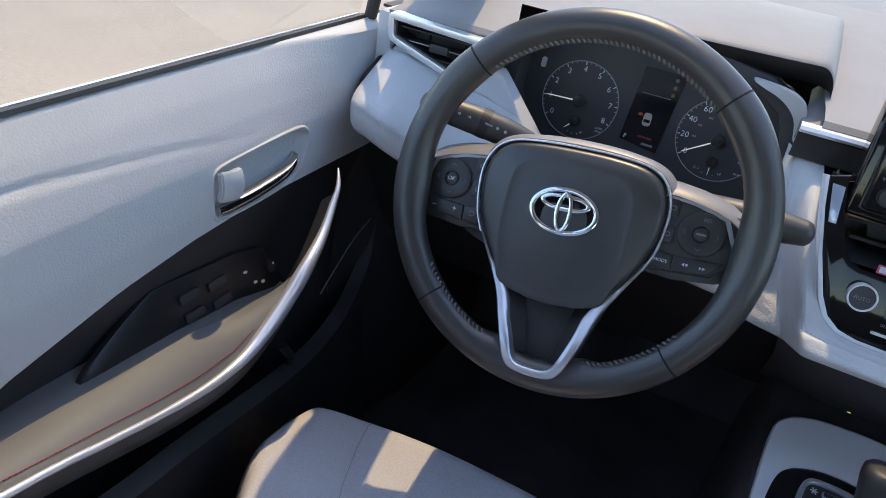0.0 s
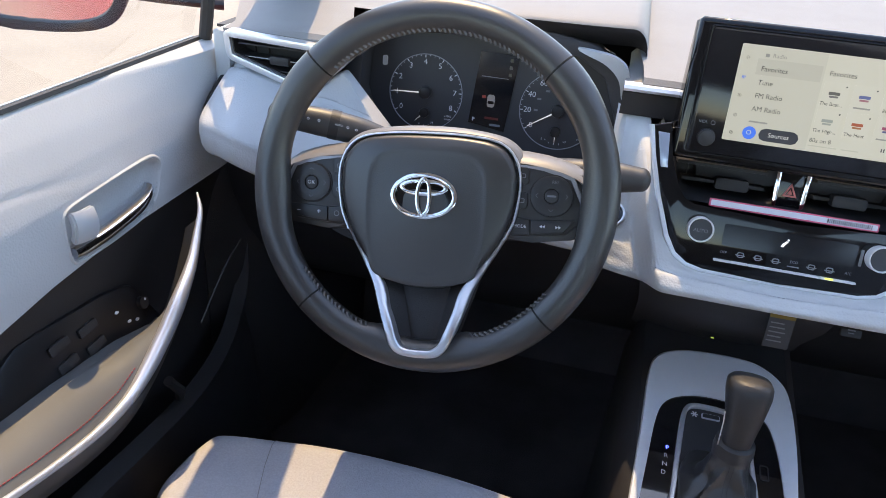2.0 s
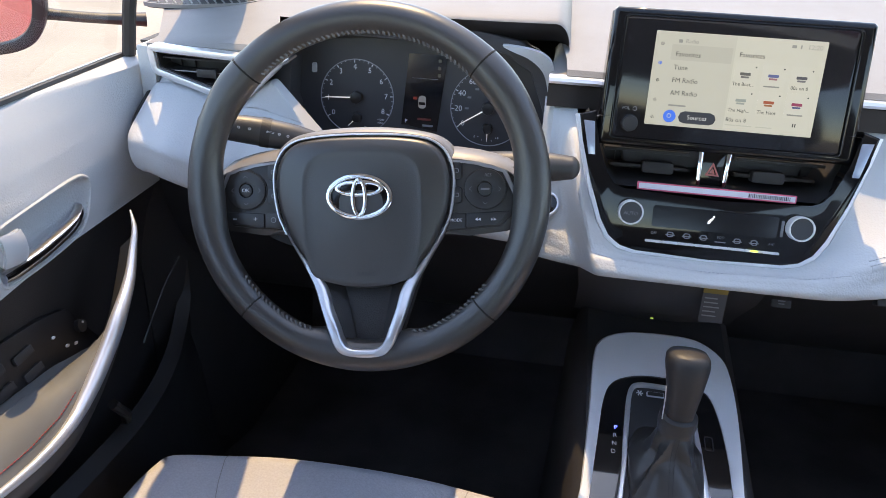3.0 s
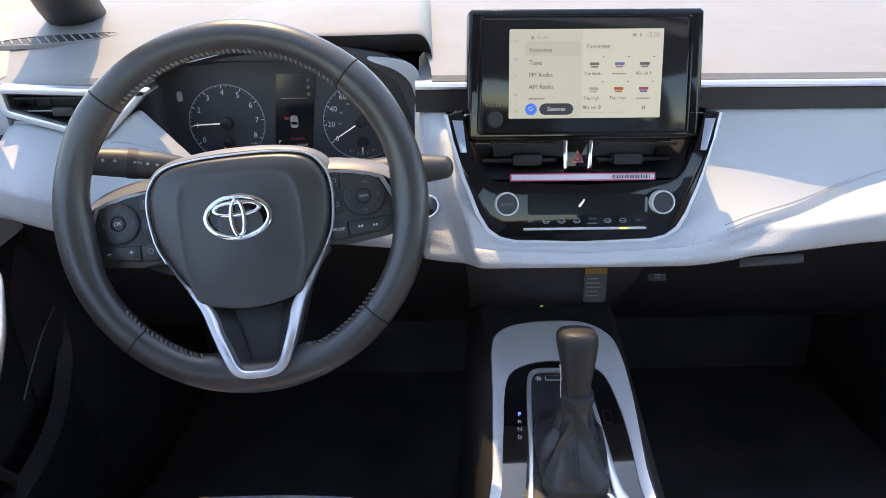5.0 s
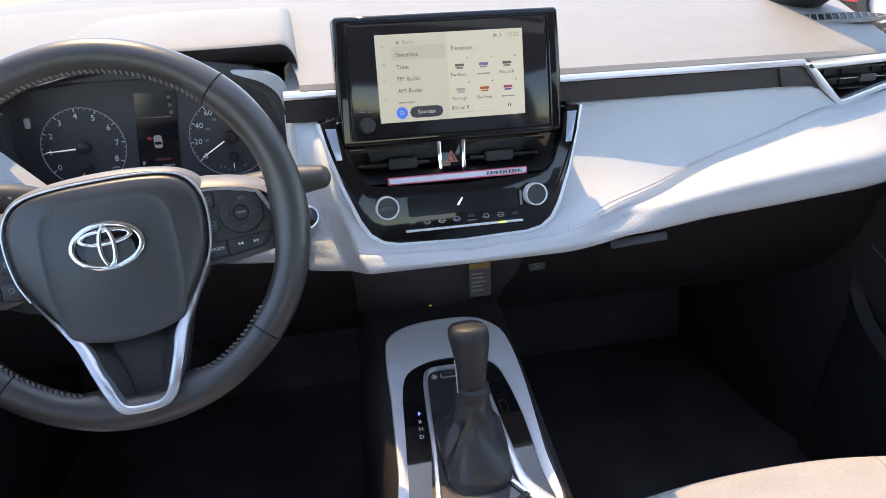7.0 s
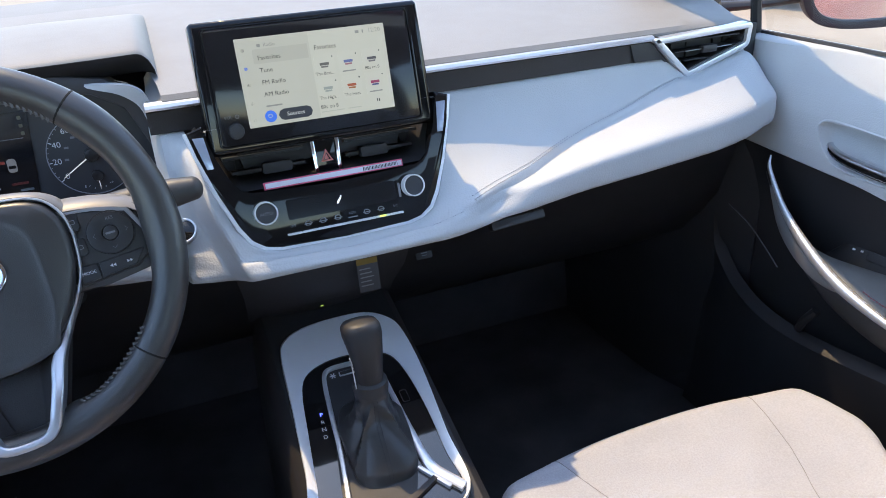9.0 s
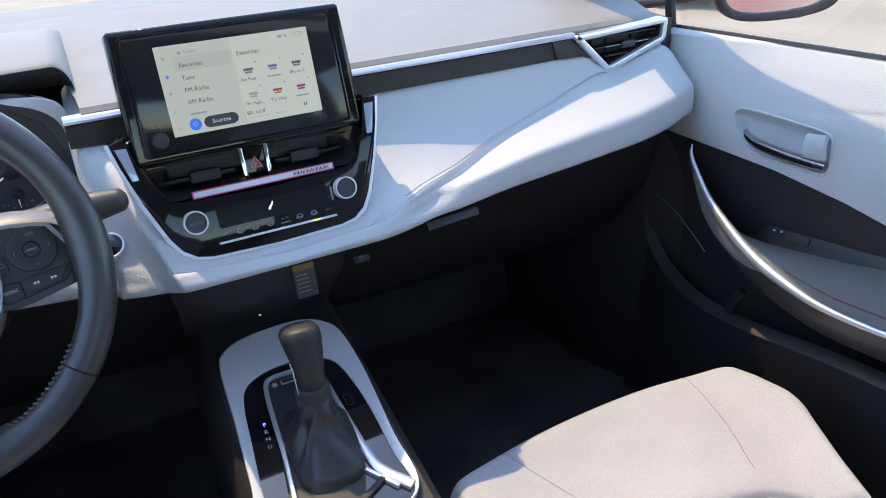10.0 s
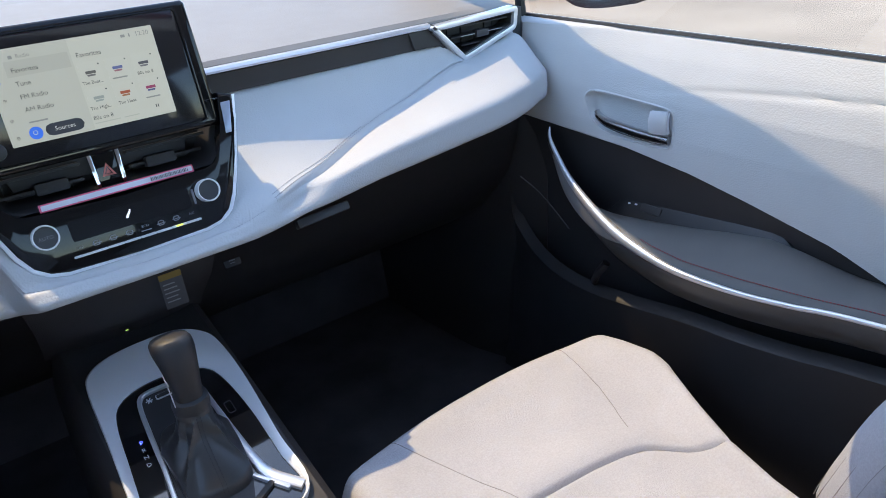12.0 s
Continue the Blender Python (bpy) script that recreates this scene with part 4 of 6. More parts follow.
tach = build_dial(-0.096, "012345678", 183, False, 225)
letters("x1000", 0.0042, FACE @ Matrix.Translation((-0.060, -0.030, 0)), DIAL_INK, tach)
letters("r/min", 0.0042, FACE @ Matrix.Translation((-0.060, -0.0345, 0)), DIAL_INK, tach)
letters("H", 0.0046, FACE @ Matrix.Translation((-0.083, -0.043, 0)), DIAL_INK, tach)
speedo = build_dial(0.096, ["0", "20", "40", "60", "80", "100", "120", "140", "160"], 213, True, 272)
letters("MPH", 0.0042, FACE @ Matrix.Translation((0.132, -0.036, 0)), DIAL_INK, speedo)
for text, a in (("E", 0.079), ("F", 0.113)):
    letters(text, 0.0046, FACE @ Matrix.Translation((a, -0.042, 0)), DIAL_INK, speedo)
for k in range(5):
    a = radians(185 - 30 * k)
    part("small_figure", slab(rrect(0.096 + 0.031 * math.cos(a) - 0.0028, 0.031 * math.sin(a) - 0.0014, 0.096 + 0.031 * math.cos(a) + 0.0028, 0.031 * math.sin(a) + 0.0014, 0.0005, 2), FACE, 0.0, 0.0003), GREY_INK, speedo, smooth=False)
info = part("info_display", slab([(-0.029, -0.033), (0.024, -0.040), (0.034, 0.068), (-0.021, 0.068)], FACE, 0.0, 0.002), DARK_GLASS, cluster, "dark trip display showing a small car")
CAR_ICON = lit("trip_white", (0.42, 0.43, 0.46), 0.15)
part("car_icon", slab(rrect(-0.005, -0.008, 0.006, 0.010, 0.004), FACE, 0.002, 0.0024), CAR_ICON, info, smooth=False)
part("car_icon_glass", slab(rrect(-0.0038, -0.003, 0.0048, 0.001, 0.001), FACE, 0.0024, 0.0027), DARK_GLASS, info, smooth=False)
part("car_icon_mark", slab(rrect(-0.013, 0.004, -0.007, 0.008, 0.0008), FACE, 0.002, 0.0024), lit("trip_red", (0.30, 0.05, 0.04), 0.2), info, smooth=False)
part("rule", slab(rrect(-0.016, 0.034, 0.022, 0.0348, 0.0002, 2), FACE, 0.002, 0.0023), GREY_INK, info, smooth=False)
for k, y in enumerate((0.060, 0.050, 0.040)):
    part("icon", slab(rrect(0.021, y - 0.0024, 0.0255, y + 0.0024, 0.001, 3), FACE, 0.002, 0.0023), lit("trip_grey", (0.16, 0.17, 0.15), 0.12), info, smooth=False)
part("warning_bar", slab(rrect(-0.006, -0.025, 0.014, -0.022, 0.0006, 2), FACE, 0.002, 0.0023), lit("trip_dark_red", (0.12, 0.03, 0.035), 0.2), info, smooth=False)
letters("P", 0.0080, FACE @ Matrix.Translation((-0.022, -0.028, 0.002)), DIAL_INK, info)
part("print_bar", slab(rrect(0.002, -0.034, 0.018, -0.031, 0.0006, 2), FACE, 0.002, 0.0023), GREY_INK, info, smooth=False)
# a silver plate stands in for the glare beside the left dial
part("glare_plate", slab(rrect(-0.163, 0.031, -0.156, 0.045, 0.0025), FACE, 0.0, 0.004, 0.0012), SATIN_SILVER, cluster, "glare beside the dial, made as a small bright plate")

# ---- steering column and stalks ----
column = thing("steering_column", "black plastic steering column shroud", "steering column", (-0.378, 0.80, 0.80))
COL = plane_at((-0.378, 0.650, 0.885), (1, 0, 0), (0, math.sin(radians(22)), math.cos(radians(22))))
# the wide left lobe is added to cast shade on the driver's seat
part("shroud", slab(smooth_outline([(-0.055, 0.02), (0.055, 0.02), (0.064, -0.03), (0.05, -0.075), (-0.07, -0.082), (-0.126, -0.066), (-0.122, -0.042), (-0.070, -0.012)], 48), COL, -0.26, -0.050, 0.010), BLACK_SOFT, column)


STALK_PLASTIC = material("stalk_plastic", (0.055, 0.053, 0.053), 0.42, vary=0.1, grain=0.15, grain_scale=1100)


def build_stalk(name, label, pts, radii, marks):
    stalk = thing(name, label, "stalk", pts[0])
    line = spline(pts, 18)
    rr = [float(np.interp(k / 17, np.linspace(0, 1, len(radii)), radii)) for k in range(18)]
    d = (vec(line[-1]) - vec(line[-3])).normalized()
    tip = [(math.sin(a) * 0.75, math.cos(a)) for a in np.linspace(0.15, 1.5, 8)]
    part("arm", tube(list(line) + [vec(line[-1]) + d * rr[-1] * k for k, _ in tip], rr + [rr[-1] * c for _, c in tip], 18), STALK_PLASTIC, stalk)
    for t, text in marks:
        k = int(t * 17)
        c, ax = vec(line[k]), (vec(line[k + 1]) - vec(line[k - 1])).normalized()
        if ax.x < 0:
            ax = -ax
        n = Vector((0.05, -0.9, 0.42))
        up = n.cross(ax).normalized()
        m = plane_at(c + up.cross(ax) * 0 + ax.cross(up).normalized() * (rr[k] + 0.0004), ax, up)
        if text:
            letters(text, 0.0032, m, DIAL_INK, stalk)
        else:
            part("mark", ring(ellipse(0, 0, 0.0016, 0.0014, 12), ellipse(0, 0, 0.0010, 0.0008, 12), m, 0, 0.0003), DIAL_INK, stalk)
    return stalk, line, rr


st, line, rr = build_stalk("light_stalk", "black light and indicator stalk with white marks", [(-0.415, 0.745, 0.875), (-0.46, 0.735, 0.892), (-0.51, 0.722, 0.905), (-0.575, 0.705, 0.915)], [0.010, 0.0135, 0.0165, 0.0165, 0.014], [(0.56, ""), (0.62, ""), (0.70, "AUTO"), (0.78, ""), (0.84, "")])
part("collar", tube([vec(line[11]) * 0.999 + vec(line[12]) * 0.001, line[12]], rr[11] + 0.0006, 14), BLACK_SOFT, st)
st, line, rr = build_stalk("wiper_stalk", "black wiper stalk with white marks and a rounded end", [(-0.335, 0.745, 0.868), (-0.28, 0.735, 0.882), (-0.222, 0.725, 0.892), (-0.164, 0.722, 0.897)], [0.010, 0.012, 0.0135, 0.0162, 0.0168, 0.0168, 0.0165, 0.013], [(0.50, ""), (0.62, "")])

# ---- steering wheel ----
wheel = thing("steering_wheel", "black leather steering wheel with silver spokes, turned slightly", "steering wheel", (-0.378, 0.650, 0.885))
TILT, STEER = radians(22), radians(6)
W_UP = Vector((0, math.sin(TILT), math.cos(TILT)))
u = Vector((math.cos(STEER), 0, 0)) + W_UP * math.sin(STEER)
WHEEL = plane_at((-0.378, 0.650, 0.885), u, W_UP * math.cos(STEER) - Vector((1, 0, 0)) * math.sin(STEER))
R0, RT, DROP = 0.1775, 0.0172, -0.006


def rim_at(a, b, k=1.0):
    """A point of the rim: a round the wheel, b round the grip; the grip is fatter at the thumb rests."""
    deg = math.degrees(a) % 360
    fat = 1 + 0.10 * (math.exp(-((deg - 38) / 12) ** 2) + math.exp(-((deg - 142) / 12) ** 2))
    r = RT * fat * k
    side = min(abs(deg - 357), abs(deg + 3)) if not 90 < deg < 270 else abs(deg - 183)
    flare = 0.0045 * math.exp(-(side / 13) ** 2) + 0.006 * (math.exp(-((deg - 254) / 5) ** 2) + math.exp(-((deg - 286) / 5) ** 2))
    inward = flare * max(0.0, -math.cos(b)) ** 1.5
    d = R0 + r * math.cos(b) - inward
    return (math.cos(a) * d, DROP + math.sin(a) * d, 0.95 * r * math.sin(b) * (1 - 6 * inward) - 0.62 * inward)


rows = []
for k in range(144):
    a = 2 * math.pi * k / 144
    rows.append([rim_at(a, j * 2 * math.pi / 28) for j in range(28)])
bm = sheet(rows + rows[:1], closed=True)
bmesh.ops.remove_doubles(bm, verts=bm.verts[:], dist=1e-6)
bm.transform(WHEEL)
rim = part("rim", bm, BLACK_LEATHER, wheel, "black leather rim")
SEAM = material("seam_shadow_thread", (0.008, 0.008, 0.008), 0.9)
for deg in (45, 135, 225, 315):
    rows = [[rim_at(radians(deg + d), j * 2 * math.pi / 20, kk) for j in range(20)] for d, kk in ((-0.35, 1.0), (-0.2, 1.02), (0.2, 1.02), (0.35, 1.0))]
    bm = sheet(rows, closed=True)
    bm.transform(WHEEL)
    part("seam", bm, SEAM, rim)
LEATHER_THREAD = material("grey_leather_thread", (0.11, 0.107, 0.107), 0.7)
for a0, a1 in ((47, 133), (216, 250), (290, 324)):
    bm = bmesh.new()
    n = int((a1 - a0) / 1.9)
    for k in range(n):
        a = radians(a0 + (a1 - a0) * k / n)
        p = vec(rim_at(a, math.pi * 0.86, 1.01))
        m = Matrix.Translation(p) @ Matrix.Rotation(a + radians(35), 4, "Z") @ Matrix.Diagonal((0.0072, 0.0021, 0.0018, 1))
        bmesh.ops.create_cube(bm, size=1, matrix=WHEEL @ m)
    part("stitching", bm, LEATHER_THREAD, rim, smooth=False)

# the hub and spokes lie a little behind the rim, towards the dashboard
EYE = Vector((-0.200, -0.040, 1.180))
HUB_AT = Matrix.Translation(EYE) @ Matrix.Scale(1.036, 4) @ Matrix.Translation(-EYE) @ WHEEL
half = [(0, 0.0490), (0.040, 0.0478), (0.070, 0.0425), (0.086, 0.029), (0.0925, 0.006), (0.089, -0.03), (0.070, -0.072), (0.038, -0.103), (0, -0.110)]
hub_o = smooth_outline([(x, y) for x, y in half[::-1]] + [(-x, y) for x, y in half[1:-1]], 88)
# skin of the airbag cover: a shallow dome with a raised inner shield
half = [(0, 0.0320), (0.030, 0.0316), (0.048, 0.027), (0.0585, 0.016), (0.0622, -0.005), (0.0615, -0.052), (0.0555, -0.078), (0.044, -0.0955), (0, -0.1030)]
shield = smooth_outline([(x, y) for x, y in half[::-1]] + [(-x, y) for x, y in half[1:-1]], 88)
rows = []
for k, z in ((1.0, -0.030), (1.0, 0.004), (0.985, 0.0105), (0.96, 0.0135), (0.93, 0.0150)):
    rows.append([(x * k, -0.022 + (y + 0.022) * k, z) for x, y in hub_o])
for k, z in ((1.06, 0.0161), (1.03, 0.0165), (1.0, 0.0166), (0.965, 0.0163), (0.93, 0.0161), (0.8, 0.0162), (0.55, 0.0168), (0.30, 0.0175), (0.08, 0.0178)):
    rows.append([(x * k, -0.030 + (y + 0.030) * k, z) for x, y in shield])
bm = sheet(rows, closed=True, cap=True)
bm.transform(HUB_AT)
hub = part("airbag_cover", bm, BLACK_LEATHER, wheel, "black shield-shaped airbag cover")
letters("AIRBAG", 0.0055, HUB_AT @ Matrix.Translation((0.004, -0.094, 0.0165)), material("embossed_grey", (0.05, 0.05, 0.055), 0.5), hub)
# bright trim round the cover that runs down into the lower spokes
side = [(0, 0.0505), (0.041, 0.0493), (0.072, 0.0440), (0.0885, 0.030), (0.0955, 0.006), (0.092, -0.03), (0.083, -0.053)]
band = [(-x, y) for x, y in side[::-1]] + side[1:]
band = spline(band, 90)
rows = []
for k, p in enumerate(band):
    d = band[min(k + 1, 89)] - band[max(k - 1, 0)]
    n = np.array((-d[1], d[0])) / np.linalg.norm(d)
    rows.append([(*(p - n * 0.0012), -0.006), (*(p - n * 0.0012), 0.0085), (*(p - n * 0.0005), 0.0100), (*(p + n * 0.0008), 0.0100), (*(p + n * 0.0013), 0.0085), (*(p + n * 0.0013), -0.006)])
bm = sheet(rows)
bm.transform(HUB_AT)
part("trim_line", bm, SATIN_SILVER, wheel, "thin bright trim line")
HUB_SHELL = material("satin_hub_shell", (0.20, 0.192, 0.190), 0.42, spec=0.6, vary=0.08, grain=0.1, grain_scale=1100)
rows = []
for g, z in ((0.0030, 0.0045), (0.0044, 0.0045), (0.0066, 0.0025), (0.0088, -0.0015), (0.0102, -0.0070), (0.0108, -0.020), (0.0095, -0.050)):
    r = []
    for x, y in hub_o:
        k = min(1.0, max(0.0, (y + 0.06) / 0.05))
        n = math.hypot(x, y + 0.022)
        r.append((x + x / n * g * k, y + (y + 0.022) / n * g * k, z if k > 0 else min(z, -0.006)))
    rows.append(r)
bm = sheet(rows, closed=True)
bm.transform(HUB_AT)
part("hub_shell", bm, HUB_SHELL, wheel, "satin shell behind the airbag cover")
SPOKE_SILVER = material("satin_spoke_silver", (0.60, 0.61, 0.64), 0.32, 0.8, vary=0.03)
# lower spokes: one bright U that widens from the trim line and runs round the bottom
o_ = [(0.0855, -0.046), (0.083, -0.054), (0.066, -0.0845), (0.0535, -0.1075), (0.0455, -0.131), (0.0365, -0.156), (0.0300, -0.171), (0.0200, -0.1790), (0.0, -0.1812)]
i_ = [(0.0825, -0.045), (0.0795, -0.053), (0.0590, -0.0835), (0.0415, -0.1075), (0.0345, -0.131), (0.0270, -0.153), (0.0215, -0.1660), (0.0140, -0.1722), (0.0, -0.1735)]
o_ = spline([(-x, y) for x, y in o_] + o_[-2::-1], 96)
i_ = spline([(-x, y) for x, y in i_] + i_[-2::-1], 96)


def settle(bm):
    """Sets the lower spoke between the recessed hub and the rim."""
    for v in bm.verts:
        k = min(1.0, max(0.0, (-0.075 - v.co.y) / 0.085))
        k = k * k * (3 - 2 * k)
        v.co = (HUB_AT @ v.co) * (1 - k) + (WHEEL @ (v.co + Vector((0, 0, 0.002)))) * k
    return bm


rows = []
for p, q in zip(o_, i_):
    h = max(0.0, -0.085 - p[1]) * 0.13
    c = lambda t: p * (1 - t) + q * t
    e = 0.0014 / max(0.003, float(np.linalg.norm(q - p)))
    rows.append([(*p, -0.012), (*p, 0.0070 + h), (*c(e), 0.0086 + h), (*c(0.5), 0.0092 + h), (*c(1 - e), 0.0086 + h), (*q, 0.0070 + h), (*q, -0.012)])
part("lower_spoke", settle(sheet(rows)), SPOKE_SILVER, wheel, "satin silver lower spoke")
part("spoke_well", settle(slab([(-0.045, -0.096), (-0.022, -0.174), (0.022, -0.174), (0.045, -0.096)], Matrix.Identity(4), -0.035, -0.014, 0.003)), BLACK_PLASTIC, wheel)
for s in (-1, 1):
    rows = [[(s * x, y, z) for x, y, z in ((a, c, 0.004), (a * 0.86, c, -0.004), (a * 0.62, c, -0.013))] for a, c in ((0.048, -0.092), (0.040, -0.115), (0.0335, -0.135), (0.025, -0.160), (0.020, -0.172))]
    part("well_side", settle(sheet(rows)), BLACK_SOFT, wheel)
part("spoke_back", settle(slab([(-0.060, -0.09), (-0.030, -0.182), (0.030, -0.182), (0.060, -0.09)], Matrix.Identity(4), -0.030, -0.010, 0.004)), BLACK_SOFT, wheel)
EDGE_GREY = material("dull_edge_silver", (0.34, 0.34, 0.36), 0.35, 0.4)
KEY = material("switch_plastic", (0.026, 0.026, 0.028), 0.36)
KEY_GLOSS = material("satin_switch_surround", (0.030, 0.029, 0.029), 0.42)
for s in (-1, 1):
    # spoke, its switch plate and the keys
    arm = [(s * 0.080, 0.030), (s * 0.110, 0.0245), (s * 0.150, 0.017), (s * 0.172, 0.015), (s * 0.172, -0.044), (s * 0.150, -0.050), (s * 0.110, -0.055), (s * 0.078, -0.055)]
    part("spoke", slab(arm if s < 0 else arm[::-1], HUB_AT, -0.026, -0.002, 0.006, 3), BLACK_LEATHER, wheel, "black side spoke")
    plate = [(s * 0.086, 0.0225), (s * 0.118, 0.0195), (s * 0.146, 0.0115), (s * 0.161, -0.022), (s * 0.158, -0.032), (s * 0.143, -0.045), (s * 0.090, -0.050), (s * 0.084, -0.046)]
    plate = plate if s < 0 else plate[::-1]
    sw = part("switch_plate", slab(plate, HUB_AT, -0.010, 0.004, 0.003, 2), KEY_GLOSS, wheel, "satin dark grey switch plate")
    edge = [(s * 0.086, 0.0245), (s * 0.120, 0.0215), (s * 0.149, 0.0130), (s * 0.1645, -0.022), (s * 0.161, -0.024), (s * 0.146, 0.0110), (s * 0.118, 0.0190), (s * 0.086, 0.0220)]
    part("switch_edge", slab(edge if s < 0 else edge[::-1], HUB_AT, -0.008, 0.0046, 0.0008), EDGE_GREY, sw, "silver edge")
    # upper face of the spoke, turned to the sky
    rows = []
    for x, y in ((0.078, 0.0245), (0.100, 0.0230), (0.120, 0.0200), (0.136, 0.0160), (0.150, 0.0110), (0.160, 0.004)):
        rows.append([(s * x, y, 0.003), (s * x, y + 0.0012, 0.0045), (s * x, y + 0.005, 0.0020), (s * x, y + 0.011, -0.007), (s * x, y + 0.015, -0.018), (s * x, y + 0.015, -0.030)])
    bm = sheet(rows if s > 0 else [r[::-1] for r in rows])
    bm.transform(HUB_AT)
    part("spoke_top", bm, HUB_SHELL, wheel, "satin top face of the spoke")
    cx, cy = s * 0.1275, -0.0065
    part("round_key", ring(ellipse(cx, cy, 0.0215, 0.0205), ellipse(cx, cy, 0.0075, 0.0075), HUB_AT, 0.0, 0.0068, 0.0012), KEY, sw)
    part("round_key_edge", ring(ellipse(cx, cy, 0.0228, 0.0218), ellipse(cx, cy, 0.0216, 0.0206), HUB_AT, 0.0, 0.0052, 0.0003), RUBBER, sw)
    part("centre_key", slab(ellipse(cx, cy, 0.0070, 0.0070, 24), HUB_AT, 0.0, 0.0072, 0.001), KEY, sw)
    if s < 0:
        letters("OK", 0.0058, HUB_AT @ Matrix.Translation((cx, cy, 0.0072)), DIAL_INK, sw)
    else:
        letters("RES", 0.0046, HUB_AT @ Matrix.Translation((cx + 0.003, cy + 0.014, 0.0069)), GREY_INK, sw)
        part("mark", slab(rrect(cx - 0.0045, cy - 0.001, cx + 0.0045, cy + 0.001, 0.0004, 2), HUB_AT, 0.0072, 0.0075), GREY_INK, sw)
    for dx, dy in ((0, 1), (0, -1), (1, 0), (-1, 0)):
        if s > 0 and dy == 1:
            continue
        c = HUB_AT @ Matrix.Translation((cx + dx * 0.0145, cy + dy * 0.014, 0.0068)) @ Matrix.Rotation(math.atan2(dy, dx), 4, "Z")
        part("arrow", slab([(-0.001, -0.0024), (0.0012, 0.0), (-0.001, 0.0024), (-0.0004, 0.0024), (0.0018, 0.0), (-0.0004, -0.0024)], c, 0.0, 0.0003), GREY_INK, sw, smooth=False)
    for y in (0.0125, -0.0125):
        a, b = sorted((s * 0.0900, s * 0.1035))
        part("small_key", slab(rrect(a, y - 0.0085, b, y + 0.0085, 0.003), HUB_AT, 0.0, 0.0062, 0.001), KEY, sw)
        part("mark", ring(rrect(a + 0.004, y - 0.0022, b - 0.003, y + 0.0022, 0.001, 3), rrect(a + 0.0047, y - 0.0015, b - 0.0037, y + 0.0015, 0.0006, 3), HUB_AT, 0.0062, 0.0065), GREY_INK, sw)
    low = ([(s * 0.0875, -0.0300), (s * 0.107, -0.0315), (s * 0.107, -0.0462), (s * 0.0905, -0.0475)], [(s * 0.1085, -0.0315), (s * 0.152, -0.0290), (s * 0.1415, -0.0425), (s * 0.1085, -0.0462)])
    for k, pts in enumerate(low):
        part("lower_key", slab(pts if s < 0 else pts[::-1], HUB_AT, 0.0, 0.0064, 0.0012), KEY, sw)
    if s < 0:
        for x in (-0.141, -0.118):
            part("mark", slab(rrect(x - 0.0022, -0.0372, x + 0.0022, -0.0364, 0.0003, 2), HUB_AT, 0.0064, 0.0067), DIAL_INK, sw)
        part("mark", slab(rrect(-0.1184, -0.0390, -0.1176, -0.0346, 0.0003, 2), HUB_AT, 0.0064, 0.0067), DIAL_INK, sw)
        part("mark", ring(ellipse(-0.098, -0.038, 0.003, 0.003, 12), ellipse(-0.098, -0.038, 0.0023, 0.0023, 12), HUB_AT, 0.0064, 0.0067), GREY_INK, sw)
    else:
        letters("MODE", 0.0046, HUB_AT @ Matrix.Translation((0.0975, -0.0385, 0.0064)), DIAL_INK, sw)
        for x, d in ((0.117, 1), (0.136, -1)):
            for q in (0, 0.003):
                part("mark", slab([(x + q, -0.0375), (x + q + 0.0028 * d, -0.0358), (x + q + 0.0028 * d, -0.0392)][::-d], HUB_AT, 0.0064, 0.0067), DIAL_INK, sw, smooth=False)
# emblem: plain rings
EM = HUB_AT @ Matrix.Translation((-0.001, -0.0135, 0.0165))
emblem = part("emblem", ring(ellipse(0, 0, 0.0350, 0.0238, 56), ellipse(0, 0, 0.0296, 0.0186, 56), EM, -0.001, 0.0045, 0.0012), CHROME, wheel, "chrome oval emblem")
part("inner_ring", ring(ellipse(0, 0.0085, 0.0255, 0.0088, 48), ellipse(0, 0.0085, 0.0205, 0.0046, 48), EM, -0.001, 0.0042, 0.001), CHROME, emblem)
part("inner_ring", ring(ellipse(0, -0.001, 0.0088, 0.0205, 48), ellipse(0, -0.001, 0.0044, 0.0158, 48), EM, -0.001, 0.0048, 0.001), CHROME, emblem)
part("emblem_plate", slab(ellipse(0, 0, 0.0310, 0.0200, 48), EM, -0.002, 0.0008), GLOSS_BLACK, emblem)

# ---- console and gear lever ----
console = thing("centre_console", "black centre console with a pale silver surround round the gear lever", "console", (0, 0.6, 0.2))
CONSOLE = plane_at((0, 0.86, 0.56), (1, 0, 0), (0, 1, 0.27))
rows = []
for y in np.linspace(-0.10, 0.965, 14):
    z = 0.56 + 0.27 * (y - 0.86) if y > 0.45 else 0.449 + (0.45 - y) * 0.02
    w = 0.116
    rows.append([(-w - 0.02, y, 0.12), (-w - 0.006, y, z - 0.06), (-w + 0.004, y, z - 0.014), (-w + 0.016, y, z - 0.003), (w - 0.016, y, z - 0.003), (w - 0.004, y, z - 0.014), (w + 0.006, y, z - 0.06), (w + 0.02, y, 0.12)])
part("body", sheet(rows), BLACK_SOFT, console)
rows = []
for y, z, w in ((0.965, 0.575, 0.118), (0.945, 0.60, 0.118), (0.885, 0.66, 0.122), (0.865, 0.70, 0.128), (0.84, 0.78, 0.135)):
    rows.append([(x * w, y + 0.02 * abs(x) ** 2, z) for x in np.linspace(-1, 1, 9)])
part("tunnel_front", sheet(rows, thick=0.01), BLACK_SOFT, console)
